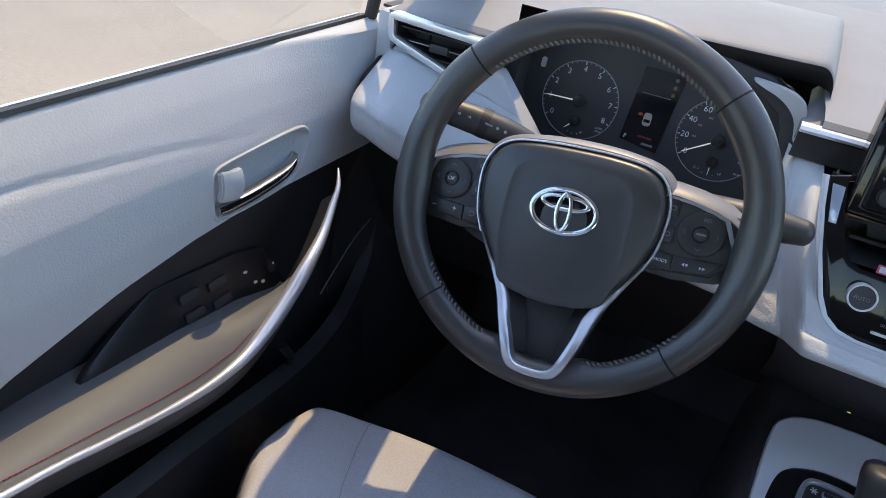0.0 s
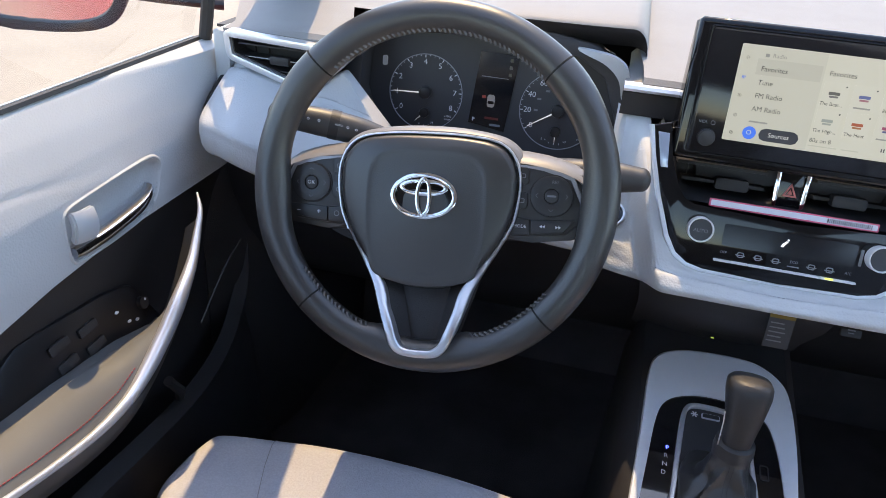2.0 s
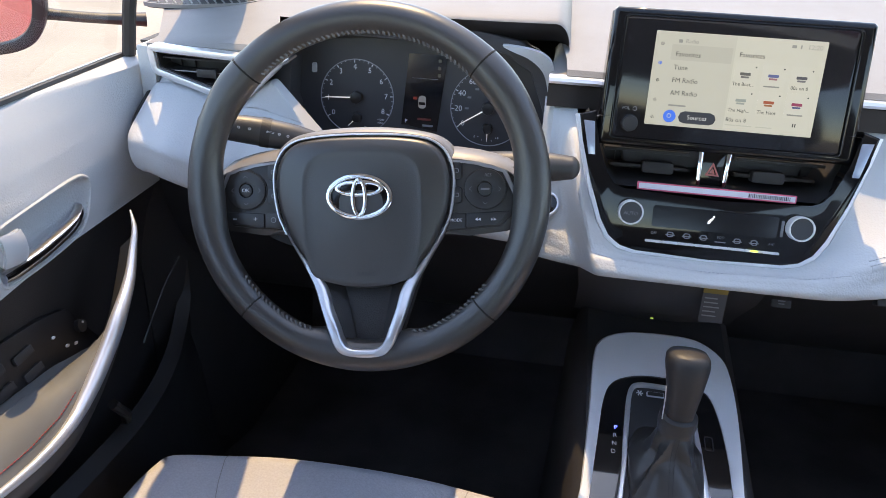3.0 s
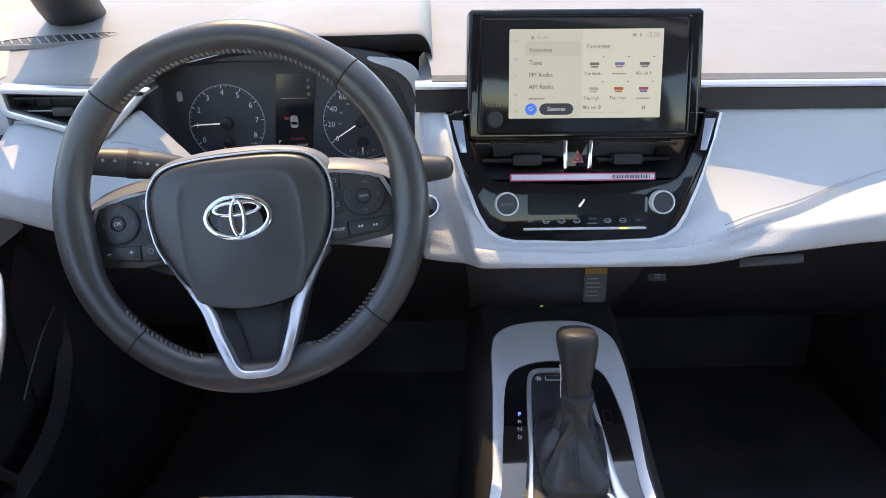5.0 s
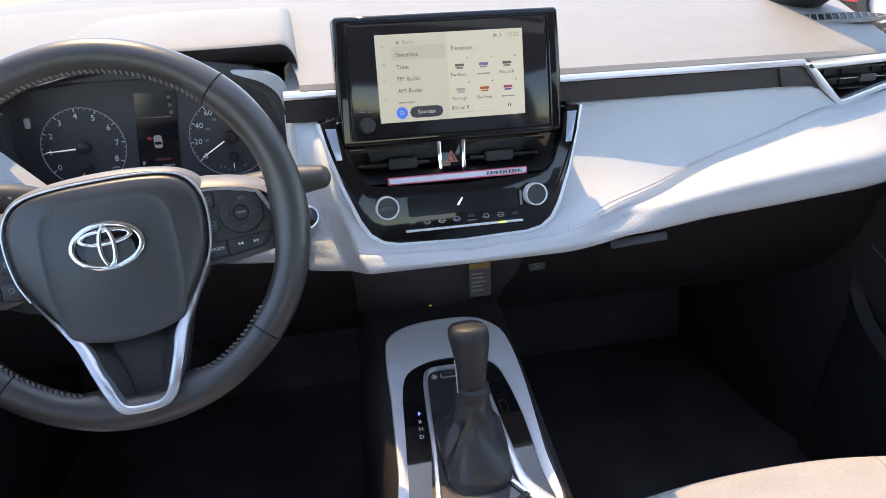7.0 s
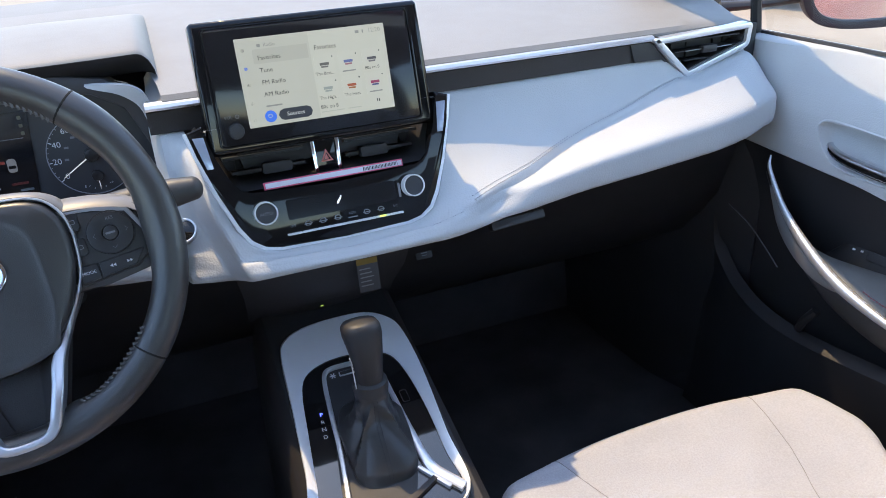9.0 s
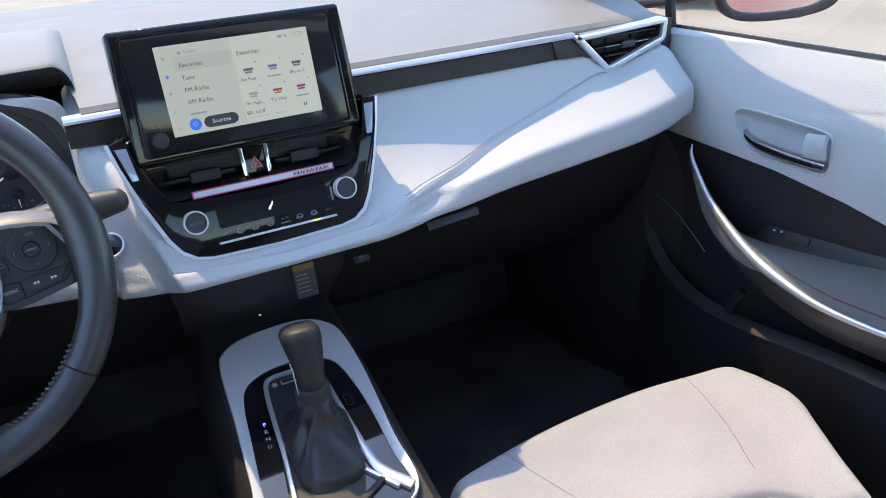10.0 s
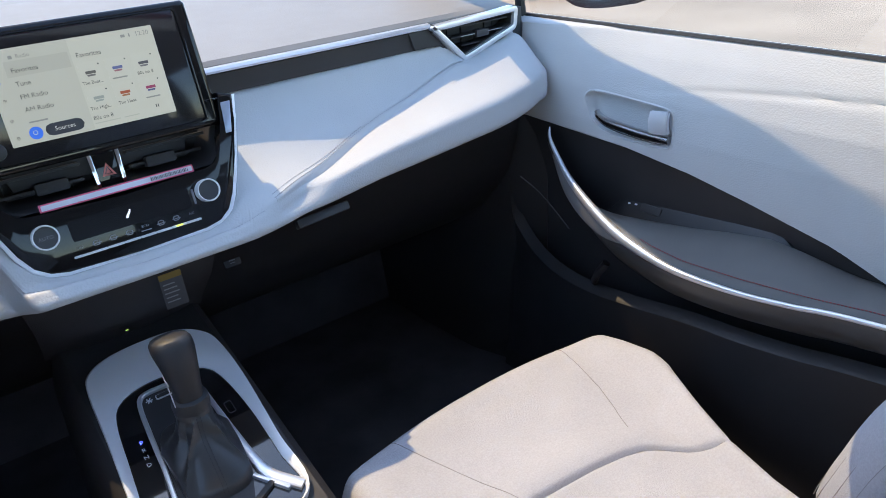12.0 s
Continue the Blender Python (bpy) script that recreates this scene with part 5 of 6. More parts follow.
part("socket_cover", slab(rrect(-0.035, -0.012, 0.035, 0.012, 0.004), plane_at((0.0, 0.915, 0.622), (1, 0, 0), (0, -0.7, 1)), -0.002, 0.004, 0.001), BLACK_PLASTIC, console)
part("console_lamp", slab(rrect(-0.0022, -0.0010, 0.0022, 0.0010, 0.0004, 3), plane_at((-0.011, 0.912, 0.6100), (1, 0, 0), (0, -0.7, 1)), 0.004, 0.0052), material("lit_green_lamp", (0.4, 0.6, 0.1), 0.4, emit=(0.55, 0.9, 0.15), emit_strength=0.16), console, "tiny lit green lamp")
outer = smooth_outline([(-0.109, -0.30), (-0.104, -0.20), (-0.097, -0.10), (-0.0915, 0.0), (-0.080, 0.033), (-0.048, 0.051), (0.005, 0.057), (0.055, 0.053), (0.086, 0.031), (0.099, -0.002), (0.1015, -0.08), (0.0935, -0.20), (0.086, -0.30), (0.0, -0.32)], 96)
inner = smooth_outline([(-0.102, -0.30), (-0.095, -0.23), (-0.086, -0.15), (-0.077, -0.075), (-0.064, -0.042), (-0.035, -0.026), (0.0, -0.022), (0.04, -0.028), (0.066, -0.045), (0.077, -0.085), (0.082, -0.15), (0.081, -0.23), (0.080, -0.30), (0.0, -0.315)], 96)
# pale surround: its upper face dips towards the gear panel
bm = bmesh.new()
loops = []
for o, h in ((outer, -0.012), (outer, 0.003), ([(a[0] * 0.93 + b[0] * 0.07, a[1] * 0.93 + b[1] * 0.07) for a, b in zip(outer, inner)], 0.0075), ([(a[0] * 0.5 + b[0] * 0.5, a[1] * 0.5 + b[1] * 0.5) for a, b in zip(outer, inner)], 0.0060), (inner, 0.0015), (inner, -0.006)):
    loops.append([CONSOLE @ Vector((x, y, h)) for x, y in o])
part("surround", sheet(loops, closed=True), SILVER_PAINT, console, "pale satin silver surround")
gear_panel = part("gear_panel", slab(inner, CONSOLE, -0.012, -0.001), GEAR_BLACK, console, "piano black gear panel")
# silver frame round the lever slot, open towards the seats
path = spline([(-0.074, -0.34), (-0.0605, -0.248), (-0.0515, -0.176), (-0.0488, -0.140), (-0.0462, -0.107), (-0.0428, -0.071), (-0.0385, -0.052), (-0.0296, -0.0440), (-0.0107, -0.0425), (0.014, -0.0445), (0.0345, -0.054), (0.0415, -0.085), (0.0437, -0.123), (0.0452, -0.165), (0.0486, -0.222), (0.0534, -0.247), (0.0605, -0.261), (0.0830, -0.290)], 96)
rows = []
for k, p in enumerate(path):
    d = path[min(k + 1, 95)] - path[max(k - 1, 0)]
    n = np.array((-d[1], d[0])) / np.linalg.norm(d)
    w = 0.0032 + 0.0040 * min(1.0, max(0.0, (k - 66) / 18))
    rows.append([CONSOLE @ Vector((*(p + n * q), h)) for q, h in ((-w, -0.002), (-w, 0.0045), (-w * 0.6, 0.006), (w * 0.6, 0.006), (w, 0.0045), (w, -0.002))])
part("slot_frame", sheet(rows, closed=True, cap=True), SATIN_SILVER, console, "satin silver frame round the lever")
part("slot_plate", slab(smooth_outline([(-0.068, -0.30), (-0.050, -0.14), (-0.040, -0.062), (-0.028, -0.047), (0.010, -0.047), (0.034, -0.056), (0.043, -0.10), (0.045, -0.21), (0.0, -0.31)], 60), CONSOLE, -0.004, 0.0005), BLACK_PLASTIC, console)
part("slot_rail", slab([(0.0345, -0.2440), (0.0395, -0.2415), (0.0475, -0.2550), (0.0700, -0.2830), (0.0640, -0.2860)], CONSOLE, -0.004, 0.0052, 0.0012), SATIN_SILVER, console, "satin silver rail beside the slot")
part("rear_tray_edge", slab([(-0.06, -0.315), (0.05, -0.262), (0.055, -0.268), (-0.055, -0.325)], CONSOLE, -0.004, 0.006, 0.002), BLACK_SOFT, console)
P_LAMP = material("lit_blue_letter", (0.05, 0.08, 0.8), 0.4, emit=(0.06, 0.10, 1.0), emit_strength=1.8)
for k, (text, m) in enumerate((("P", P_LAMP), ("R", DIAL_INK), ("N", DIAL_INK), ("D", DIAL_INK))):
    letters(text, 0.0088, CONSOLE @ Matrix.Translation((-0.0605 - 0.0012 * k, -0.117 - 0.0125 * k, -0.001)), m, gear_panel, "gear_letter")
# snow symbol and a key beside it
for k in range(3):
    m = CONSOLE @ Matrix.Translation((-0.027, -0.056, 0.0006)) @ Matrix.Rotation(k * math.pi / 3, 4, "Z")
    part("snow_mark", slab([(-0.0048, -0.0008), (0.0048, -0.0008), (0.0048, 0.0008), (-0.0048, 0.0008)], m, 0.0, 0.0004 + 0.0001 * k), DIAL_INK, gear_panel, smooth=False)
part("lock_key", slab(rrect(-0.018, -0.0605, 0.006, -0.0525, 0.002), CONSOLE, 0.0, 0.003, 0.001), SATIN_SILVER, gear_panel, "small bright release key")
part("lock_key_face", slab(rrect(-0.0165, -0.0595, 0.005, -0.0535, 0.0015), CONSOLE, 0.003, 0.0034), BLACK_PLASTIC, gear_panel)
part("blank_key", ring(rrect(0.0545, -0.135, 0.0655, -0.113, 0.003), rrect(0.0555, -0.134, 0.0645, -0.114, 0.0024), CONSOLE, -0.001, 0.0003), BLACK_SOFT, gear_panel)

lever = thing("gear_lever", "black leather gear lever with a pleated boot", "gear lever", (0, 0.70, 0.53))
# grip: rounded block, wider at the top, leaning back
rows = []
for t in np.concatenate([np.linspace(0, 0.9, 16), [0.93, 0.955, 0.975, 0.99, 0.998]]):
    c = Vector((0.003 - 0.004 * t, 0.700 + 0.006 * t, 0.598 + 0.094 * t))
    wx = lerp(t, [0, 0.3, 0.6, 0.80, 0.90, 0.955, 0.985, 1.0], [0.0168, 0.0188, 0.0228, 0.0258, 0.0252, 0.0218, 0.0150, 0.0030])
    wy = lerp(t, [0, 0.3, 0.6, 0.80, 0.90, 0.955, 0.985, 1.0], [0.0168, 0.0185, 0.0225, 0.0260, 0.0258, 0.0220, 0.0150, 0.0030])
    back = 0.006 * math.sin(math.pi * min(1, t / 0.9))
    ring_pts = []
    for k in range(24):
        a = k * 2 * math.pi / 24
        ring_pts.append(c + Vector((wx * math.copysign(abs(math.cos(a)) ** 0.84, math.cos(a)), wy * math.copysign(abs(math.sin(a)) ** 0.84, math.sin(a)) - back, -0.25 * wy * math.sin(a) * t)))
    rows.append(ring_pts)
part("grip", sheet(rows, closed=True, cap=True), MATT_LEATHER, lever, "smooth black grip")
part("grip_line", tube([(-0.0192, 0.686, 0.602), (-0.0205, 0.684, 0.620), (-0.0225, 0.680, 0.640), (-0.0242, 0.681, 0.655)], 0.0008, 6), SATIN_SILVER, lever, "fine bright line")
part("collar", tube([(0.003, 0.7, 0.578), (0.003, 0.7, 0.590), (0.003, 0.7, 0.600), (0.003, 0.7, 0.603)], [0.0225, 0.0240, 0.0230, 0.019], 24), MATT_LEATHER, lever, "leather collar")
# boot: a stitched neck that flares into deep folds over the slot
def fold_at(a, t):
    """How far the leather stands out at the angle a and the height t: two long ridges, a hollow between them, slack on the sides."""
    def line(a0, a1, w):
        d = math.degrees(a) - (a0 + (a1 - a0) * t)
        return math.exp(-abs((d + 180) % 360 - 180) / w)
    slack = math.sin(math.pi * min(1.0, t / 0.92)) ** 0.8
    return 1.45 * slack * (0.0095 * line(210, 256, 10) + 0.0070 * line(322, 290, 10) + 0.0050 * line(166, 205, 12) + 0.0045 * line(20, -20, 14)
                    - 0.0030 * line(236, 240, 16) * (1 - t) - 0.0030 * line(190, 228, 14) + 0.0022 * math.sin(4 * a + 7 * t))


rows = []
for t in np.linspace(0, 1, 52):
    z0 = lerp(t, [0, 0.12, 1], [0.0, 0.012, 0.072])
    r = []
    for k in range(108):
        a = k * 2 * math.pi / 108
        sq = lerp(t, [0, 0.35, 0.8], [0.50, 0.66, 0.95])
        c, s_ = math.copysign(abs(math.cos(a)) ** sq, math.cos(a)), math.copysign(abs(math.sin(a)) ** sq, math.sin(a))
        wx = lerp(t, [0, 0.1, 0.18, 0.28, 0.40, 0.55, 0.8, 1], [0.0440, 0.0440, 0.0415, 0.0345, 0.0272, 0.0235, 0.0222, 0.0228])
        wy = lerp(t, [0, 0.1, 0.18, 0.28, 0.40, 0.55, 0.8, 1], [0.066, 0.064, 0.055, 0.043, 0.0325, 0.0255, 0.0225, 0.0228] if s_ < 0 else [0.066, 0.066, 0.060, 0.049, 0.036, 0.0265, 0.0230, 0.0228])
        fold = fold_at(a, t)
        cx = lerp(t, [0, 1], [-0.002, 0.003])
        cy = lerp(t, [0, 0.5, 1], [0.680, 0.692, 0.700])
        z = 0.512 + z0 + (0.27 * (wy * s_) * max(0, 1 - t / 0.45))
        r.append((cx + (wx + fold) * c, cy + (wy + fold) * s_, z))
    rows.append(r)
BOOT_LEATHER = material("soft_black_leather", (0.026, 0.025, 0.025), 0.38, spec=0.9, vary=0.15, grain=0.25, grain_scale=1300, grain_kind="leather")
part("boot", sheet(rows, closed=True), BOOT_LEATHER, lever, "pleated black leather boot")
for dx in (-0.0035, 0.0015):
    line = [vec(rows[k][81]) + vec((dx, -0.0006, 0.0004)) for k in range(3, 50)]
    stitches(line, 0.0032, 0.0014, 0.0009, (0, 0, 0), DARK_THREAD, lever)

# hanging caution tag under the dashboard
tag = thing("caution_tag", "small grey caution tag with a yellow head under the dashboard", "tag", (0.05, 0.86, 0.67))
TAG = plane_at((0.0545, 0.8540, 0.671), (1, 0, 0), (-0.30, 0.12, 1))
part("sheet", slab(rrect(-0.0160, -0.025, 0.0160, 0.018, 0.001, 3), TAG, 0.0, 0.0008), material("grey_tag_card", (0.06, 0.06, 0.065), 0.6, vary=0.15), tag)
part("head", slab(rrect(-0.0160, 0.018, 0.0160, 0.027, 0.001, 3), TAG, 0.0, 0.001), material("yellow_tag_print", (0.22, 0.14, 0.02), 0.6), tag, "yellow head")
for k in range(5):
    part("print_bar", slab(rrect(-0.013, 0.010 - 0.0065 * k, 0.004 + 0.002 * (k % 3), 0.0118 - 0.0065 * k, 0.0004, 2), TAG, 0.0008, 0.0010), GREY_INK, tag, smooth=False)

# the console stands a little higher and nearer to the seats than drawn above
CONSOLE_EYE = Vector((-0.189, -0.066, 1.170))
for ob in (console, lever, tag):
    ob.location = CONSOLE_EYE + (ob.location - CONSOLE_EYE) * 0.920
    ob.scale = (0.920, 0.920, 0.920)

# ---- doors ----
BOUND = [(0.86, 0.770), (0.62, 0.767), (0.50, 0.757), (0.40, 0.742), (0.27, 0.715), (0.20, 0.69), (-0.1, 0.58), (-0.28, 0.56)]
STRIP = [(0.716, 0.772, 0.766), (0.7085, 0.764, 0.748), (0.704, 0.737, 0.717), (0.696, 0.703, 0.690), (0.684, 0.645, 0.661), (0.675, 0.585, 0.638), (0.669, 0.520, 0.624), (0.666, 0.456, 0.6175), (0.663, 0.362, 0.624), (0.662, 0.281, 0.637), (0.661, 0.190, 0.655), (0.66, -0.10, 0.69)]
PALE_TAB = material("pale_grey_plastic", (0.55, 0.56, 0.58), 0.35, vary=0.03)
DARK_CHROME = material("satin_chrome", (0.70, 0.71, 0.74), 0.16, 1.0, vary=0.03)
LEFT_STRIP = [(0.716, 0.75, 0.772), (0.7021, 0.7309, 0.7565), (0.6948, 0.7072, 0.7354), (0.6856, 0.6759, 0.7127), (0.6769, 0.6334, 0.6915), (0.6759, 0.5947, 0.6634), (0.675, 0.5492, 0.6382), (0.674, 0.5076, 0.6247), (0.673, 0.4543, 0.6247), (0.673, 0.3866, 0.6363), (0.673, 0.3188, 0.6537), (0.673, 0.2172, 0.6789), (0.673, -0.0974, 0.735)]
PAD_OUT = {1: 0.742, -1: 0.7253}
PAD_TOP = {1: [(0.665, 0.628), (0.639, 0.632), (0.569, 0.642), (0.484, 0.656), (0.420, 0.670), (0.36, 0.680), (0.307, 0.675), (0.238, 0.667), (-0.28, 0.69)], -1: [(0.6528, 0.6247), (0.6392, 0.6286), (0.5821, 0.644), (0.4766, 0.6576), (0.3817, 0.6653), (0.3111, 0.6731), (0.2539, 0.677), (-0.2717, 0.7254)]}
LIT_GRIP = material("satin_lit_grip", (0.36, 0.35, 0.345), 0.34, 0.3, vary=0.05)
GRIP_GREY = material("satin_grey_grip", (0.055, 0.054, 0.054), 0.40, vary=0.06, spec=0.6)
GREY_SWITCH = material("dark_switch_panel", (0.011, 0.011, 0.013), 0.38, vary=0.1)


DECK_RISE = {1: 0.034, -1: 0.062}


def door_x(z, y=0.3):
    """How far out the card lies: its upper part leans outwards, but stands upright beside the dashboard."""
    x = lerp(z, [0.2, 0.55, 0.75, 0.79, 0.84, 0.87, 0.90, 0.930], [0.705, 0.724, 0.7325, 0.7345, 0.7430, 0.7535, 0.7670, 0.7840])
    k = min(1.0, max(0.0, (y - 0.66) / 0.22))
    return x - max(0.0, x - 0.738) * 0.75 * k * k * (3 - 2 * k)


def crease_z(y):
    return lerp(y, [0.25, 0.36, 0.50, 0.73], [0.886, 0.880, 0.866, 0.830])


BOWL = [(0.711, 0.824), (0.706, 0.832), (0.692, 0.8365), (0.654, 0.8365), (0.599, 0.8345), (0.556, 0.832), (0.542, 0.827), (0.537, 0.815), (0.533, 0.790), (0.536, 0.779), (0.548, 0.7745), (0.593, 0.773), (0.645, 0.775), (0.672, 0.780), (0.690, 0.793), (0.704, 0.811)]


def inside(y, z, k):
    """Whether a place lies in the handle's bowl, its outline grown k times."""
    pts = [(0.620 + (p - 0.620) * k, 0.805 + (q - 0.805) * k) for p, q in BOWL]
    hit = False
    for (a, b), (c, d) in zip(pts, pts[1:] + pts[:1]):
        if (b > z) != (d > z) and y < a + (z - b) / (d - b) * (c - a):
            hit = not hit
    return hit


def build_door(s):
    door = thing("door_1" if s < 0 else "door_2", "white and black car door card, closed, with a silver pull strip", "car door", (0.75 * s, 0.3, 0.2), "front doors", "structure")
    ys = np.concatenate([np.linspace(0.945, 0.735, 12), np.linspace(0.728, 0.51, 70), np.linspace(0.50, -0.28, 36)])
    rows = []
    for y in ys:
        zb = lerp(-y, [-p[0] for p in BOUND], [p[1] for p in BOUND]) + (0.012 if s < 0 else -0.014) * min(1.0, max(0.0, (0.85 - y) / 0.45))
        zs = np.concatenate([np.linspace(zb, 0.772, 3) if zb < 0.77 else [zb, zb + 0.001, zb + 0.002], np.linspace(0.7755, 0.840, 30), np.linspace(0.846, 0.930, 22)])
        r = [(s * (door_x(zb) + 0.006), y, zb - 0.004)]
        for z in zs:
            zc = crease_z(y)
            groove = 0.0030 * math.exp(-((z - zc) / 0.0024) ** 2) * min(1.0, max(0.0, (0.62 - y) / 0.2))
            step = -0.0007 * (1 / (1 + math.exp((z - zc) / 0.004))) * (1 if y < 0.62 else max(0, 1 - (y - 0.62) / 0.1))
            r.append((s * (door_x(z, y) + groove + step), y, z))
        r += [(s * (door_x(0.93, y) + 0.0035), y, 0.9325), (s * 0.7885, y, 0.9325), (s * 0.790, y, 0.932)]
        rows.append(r)
    card = sheet(rows)
    gone = [f for f in card.faces if all(inside(v.co.y, v.co.z, 1.03) for v in f.verts)]
    bmesh.ops.delete(card, geom=gone, context="FACES")
    part("upper_card", card, WHITE_VINYL, door, "white grained vinyl upper card")
    rows = []
    for y in ys[::3]:
        zb = lerp(-y, [-p[0] for p in BOUND], [p[1] for p in BOUND]) + (0.012 if s < 0 else -0.014) * min(1.0, max(0.0, (0.85 - y) / 0.45))
        rows.append([(s * (door_x(z) + 0.006 + 0.036 * max(0.0, math.sin(math.pi * (z - 0.22) / (zb - 0.22))) ** 0.7), y, z) for z in np.linspace(0.22, zb + 0.003, 14)])
    part("lower_card", sheet(rows), BLACK_SOFT, door, "black grained lower card")
    strip = STRIP if s > 0 else LEFT_STRIP
    line = spline([flip(p, s) for p in strip], 60)
    wid = [lerp(k / 59, [0, 0.08, 0.22, 0.36, 0.48, 0.60, 0.75, 1], [0.0012, 0.0032, 0.0046, 0.0076, 0.0082, 0.0056, 0.0038, 0.0032] if s > 0 else [0.0012, 0.0034, 0.0060, 0.0098, 0.0092, 0.0062, 0.0040, 0.0034]) for k in range(60)]
    part("pull_strip", tube(line, wid, 14, flat=1.1), SATIN_SILVER, door, "satin silver strip")
    # grip cheek below the strip
    rows = []
    for k in range(6, 60):
        p = vec(line[k])
        h = lerp(k / 59, [0.1, 0.20, 0.30, 0.45, 1.0], [0.008, 0.030, 0.052, 0.060, 0.060])
        q = lerp(k / 59, [0.1, 0.3, 1.0], [0.0, 0.014, 0.030])
        rows.append([p + vec((s * 0.001, 0, -0.002)), p + vec((s * 0.002, 0.004, -0.35 * h)), p + vec((s * (0.004 + 0.3 * q), 0.010, -0.7 * h)), p + vec((s * (0.008 + q), 0.016, -h)), (s * 0.73, p.y + 0.01, p.z - h - 0.02)])
    part("grip_cheek", sheet(rows), GRIP_GREY, door, "dark grey grip below the strip")
    # lit part of the grip cheek under the strip, its light painted as paler grey
    rows = []
    for k in range(9, 30):
        p = vec(line[k])
        h = 0.036 * math.sin(math.pi * (k - 8) / 22) ** 0.8 * (1.0 if s > 0 else 0.5)
        rows.append([p + vec((-s * 0.0005, 0, -0.0015)), p + vec((-s * 0.0006, 0.002, -0.35 * h)), p + vec((0, 0.006, -0.7 * h)), p + vec((s * 0.004, 0.010, -h))])
    part("strip_face", sheet(rows, thick=0.002), LIT_GRIP, door, "lit part of the grip under the strip, painted pale grey")
    # armrest: a softly rounded pad that slopes up from the strip to the switch panel
    def pad_top(y):
        return lerp(-y, [-p[0] for p in PAD_TOP[s]], [p[1] for p in PAD_TOP[s]])

    rows = []
    for y in np.linspace(0.668, -0.28, 60):
        x0 = lerp(-y, [-p[1] for p in strip], [p[0] for p in strip])
        z0 = lerp(-y, [-p[1] for p in strip], [p[2] for p in strip])
        zt = pad_top(y)
        r = [(s * (x0 + 0.002), y, z0 - 0.003)]
        for u_ in np.linspace(0.06, 1, 11):
            r.append((s * (x0 + 0.003 + (PAD_OUT[s] - 0.002 - x0 - 0.003) * u_), y, z0 + (zt - z0) * u_ + 0.0085 * math.sin(math.pi * u_ ** 0.75) * min(1, max(0, (0.66 - y) / 0.08))))
        r += [(s * PAD_OUT[s], y, zt - 0.001), (s * (PAD_OUT[s] + 0.002), y, zt - 0.004), (s * 0.775, y, zt - 0.004)]
        rows.append(r)
    part("armrest_pad", sheet(rows), GREY_ARMREST, door, "grey grained armrest pad")
    stitches([vec(r[2]) + vec((-s * 0.0006, 0, 0.0006)) for r in rows[8:]], 0.0030, 0.0018, 0.0010, (0, 0, 0), RED_THREAD, door)

    def on_deck(y, q, lift):
        """A place on the switch panel: q from 0 at the pad to 1 at the card above."""
        return Vector((s * (PAD_OUT[s] + 0.001 + 0.022 * q) - s * lift, y, pad_top(y) - 0.003 + DECK_RISE[s] * q))

    rows = []
    for y in np.linspace(0.662, 0.330, 40):
        e = min(1.0, max(0.0, (y - 0.330) / 0.12)) ** 0.7 * min(1.0, (0.665 - y) / 0.03)
        rows.append([on_deck(y, 0.0, -0.003), on_deck(y, 0.0, 0.0), on_deck(y, 0.03, 0.001), on_deck(y, 0.95 * e, 0.001), on_deck(y, e, 0.0), on_deck(y, e, -0.006)])
    sp = part("switch_panel", sheet(rows), GREY_SWITCH, door, "dark window switch panel")

    def on_panel(y, q, size_y, size_z, h, name, mat, bevel=0.0015, round_=False):
        m = plane_at(on_deck(y, q, 0.001), (0, -s, 0), (s * 0.35, 0, 1))
        o = ellipse(0, 0, size_y, size_z, 16) if round_ else rrect(-size_y, -size_z, size_y, size_z, min(size_z, size_y) * 0.4, 4)
        part(name, slab(o, m, 0.0, h, bevel), mat, sp)
    if s < 0:
        for y, q in ((0.590, 0.61), (0.603, 0.36), (0.617, 0.33)):
            on_panel(y, q, 0.0030, 0.0018, 0.0018, "mark", DIAL_INK, 0.0, True)
        on_panel(0.636, 0.60, 0.008, 0.008, 0.007, "mirror_switch", BLACK_PLASTIC, 0.001, True)
        on_panel(0.638, 0.66, 0.0016, 0.0016, 0.0078, "mark", DIAL_INK, 0.0, True)
        for y, q in ((0.540, 0.30), (0.540, 0.65), (0.495, 0.30), (0.495, 0.65)):
            on_panel(y, q, 0.015, 0.0055, 0.004, "window_switch", BLACK_PLASTIC)
    else:
        on_panel(0.575, 0.50, 0.020, 0.007, 0.004, "window_switch", BLACK_PLASTIC)
        for y in (0.622, 0.608):
            on_panel(y, 0.62, 0.0022, 0.0014, 0.0016, "mark", DIAL_INK, 0.0)
    # inner handle: a bowl with a soft rim, a curved bright lever and a pale lock tab
    oo = smooth_outline(BOWL, 80)
    rows = []
    for k, d in ((1.075, 0.0004), (1.06, -0.0010), (1.035, -0.0024), (1.01, -0.0022), (0.985, 0.0005), (0.96, 0.006), (0.92, 0.012), (0.84, 0.017), (0.6, 0.020), (0.3, 0.021), (0.001, 0.021)):
        rows.append([(s * (door_x(0.805 + (z - 0.805) * k) + d), 0.620 + (y - 0.620) * (k if k < 1 else 1 + (k - 1) * 0.55), 0.805 + (z - 0.805) * (k if k < 1 else 1 + (k - 1) * 1.6)) for y, z in oo])
    part("handle_bowl", sheet(rows, closed=True), WHITE_VINYL, door, "pale recessed bowl with a rounded rim")
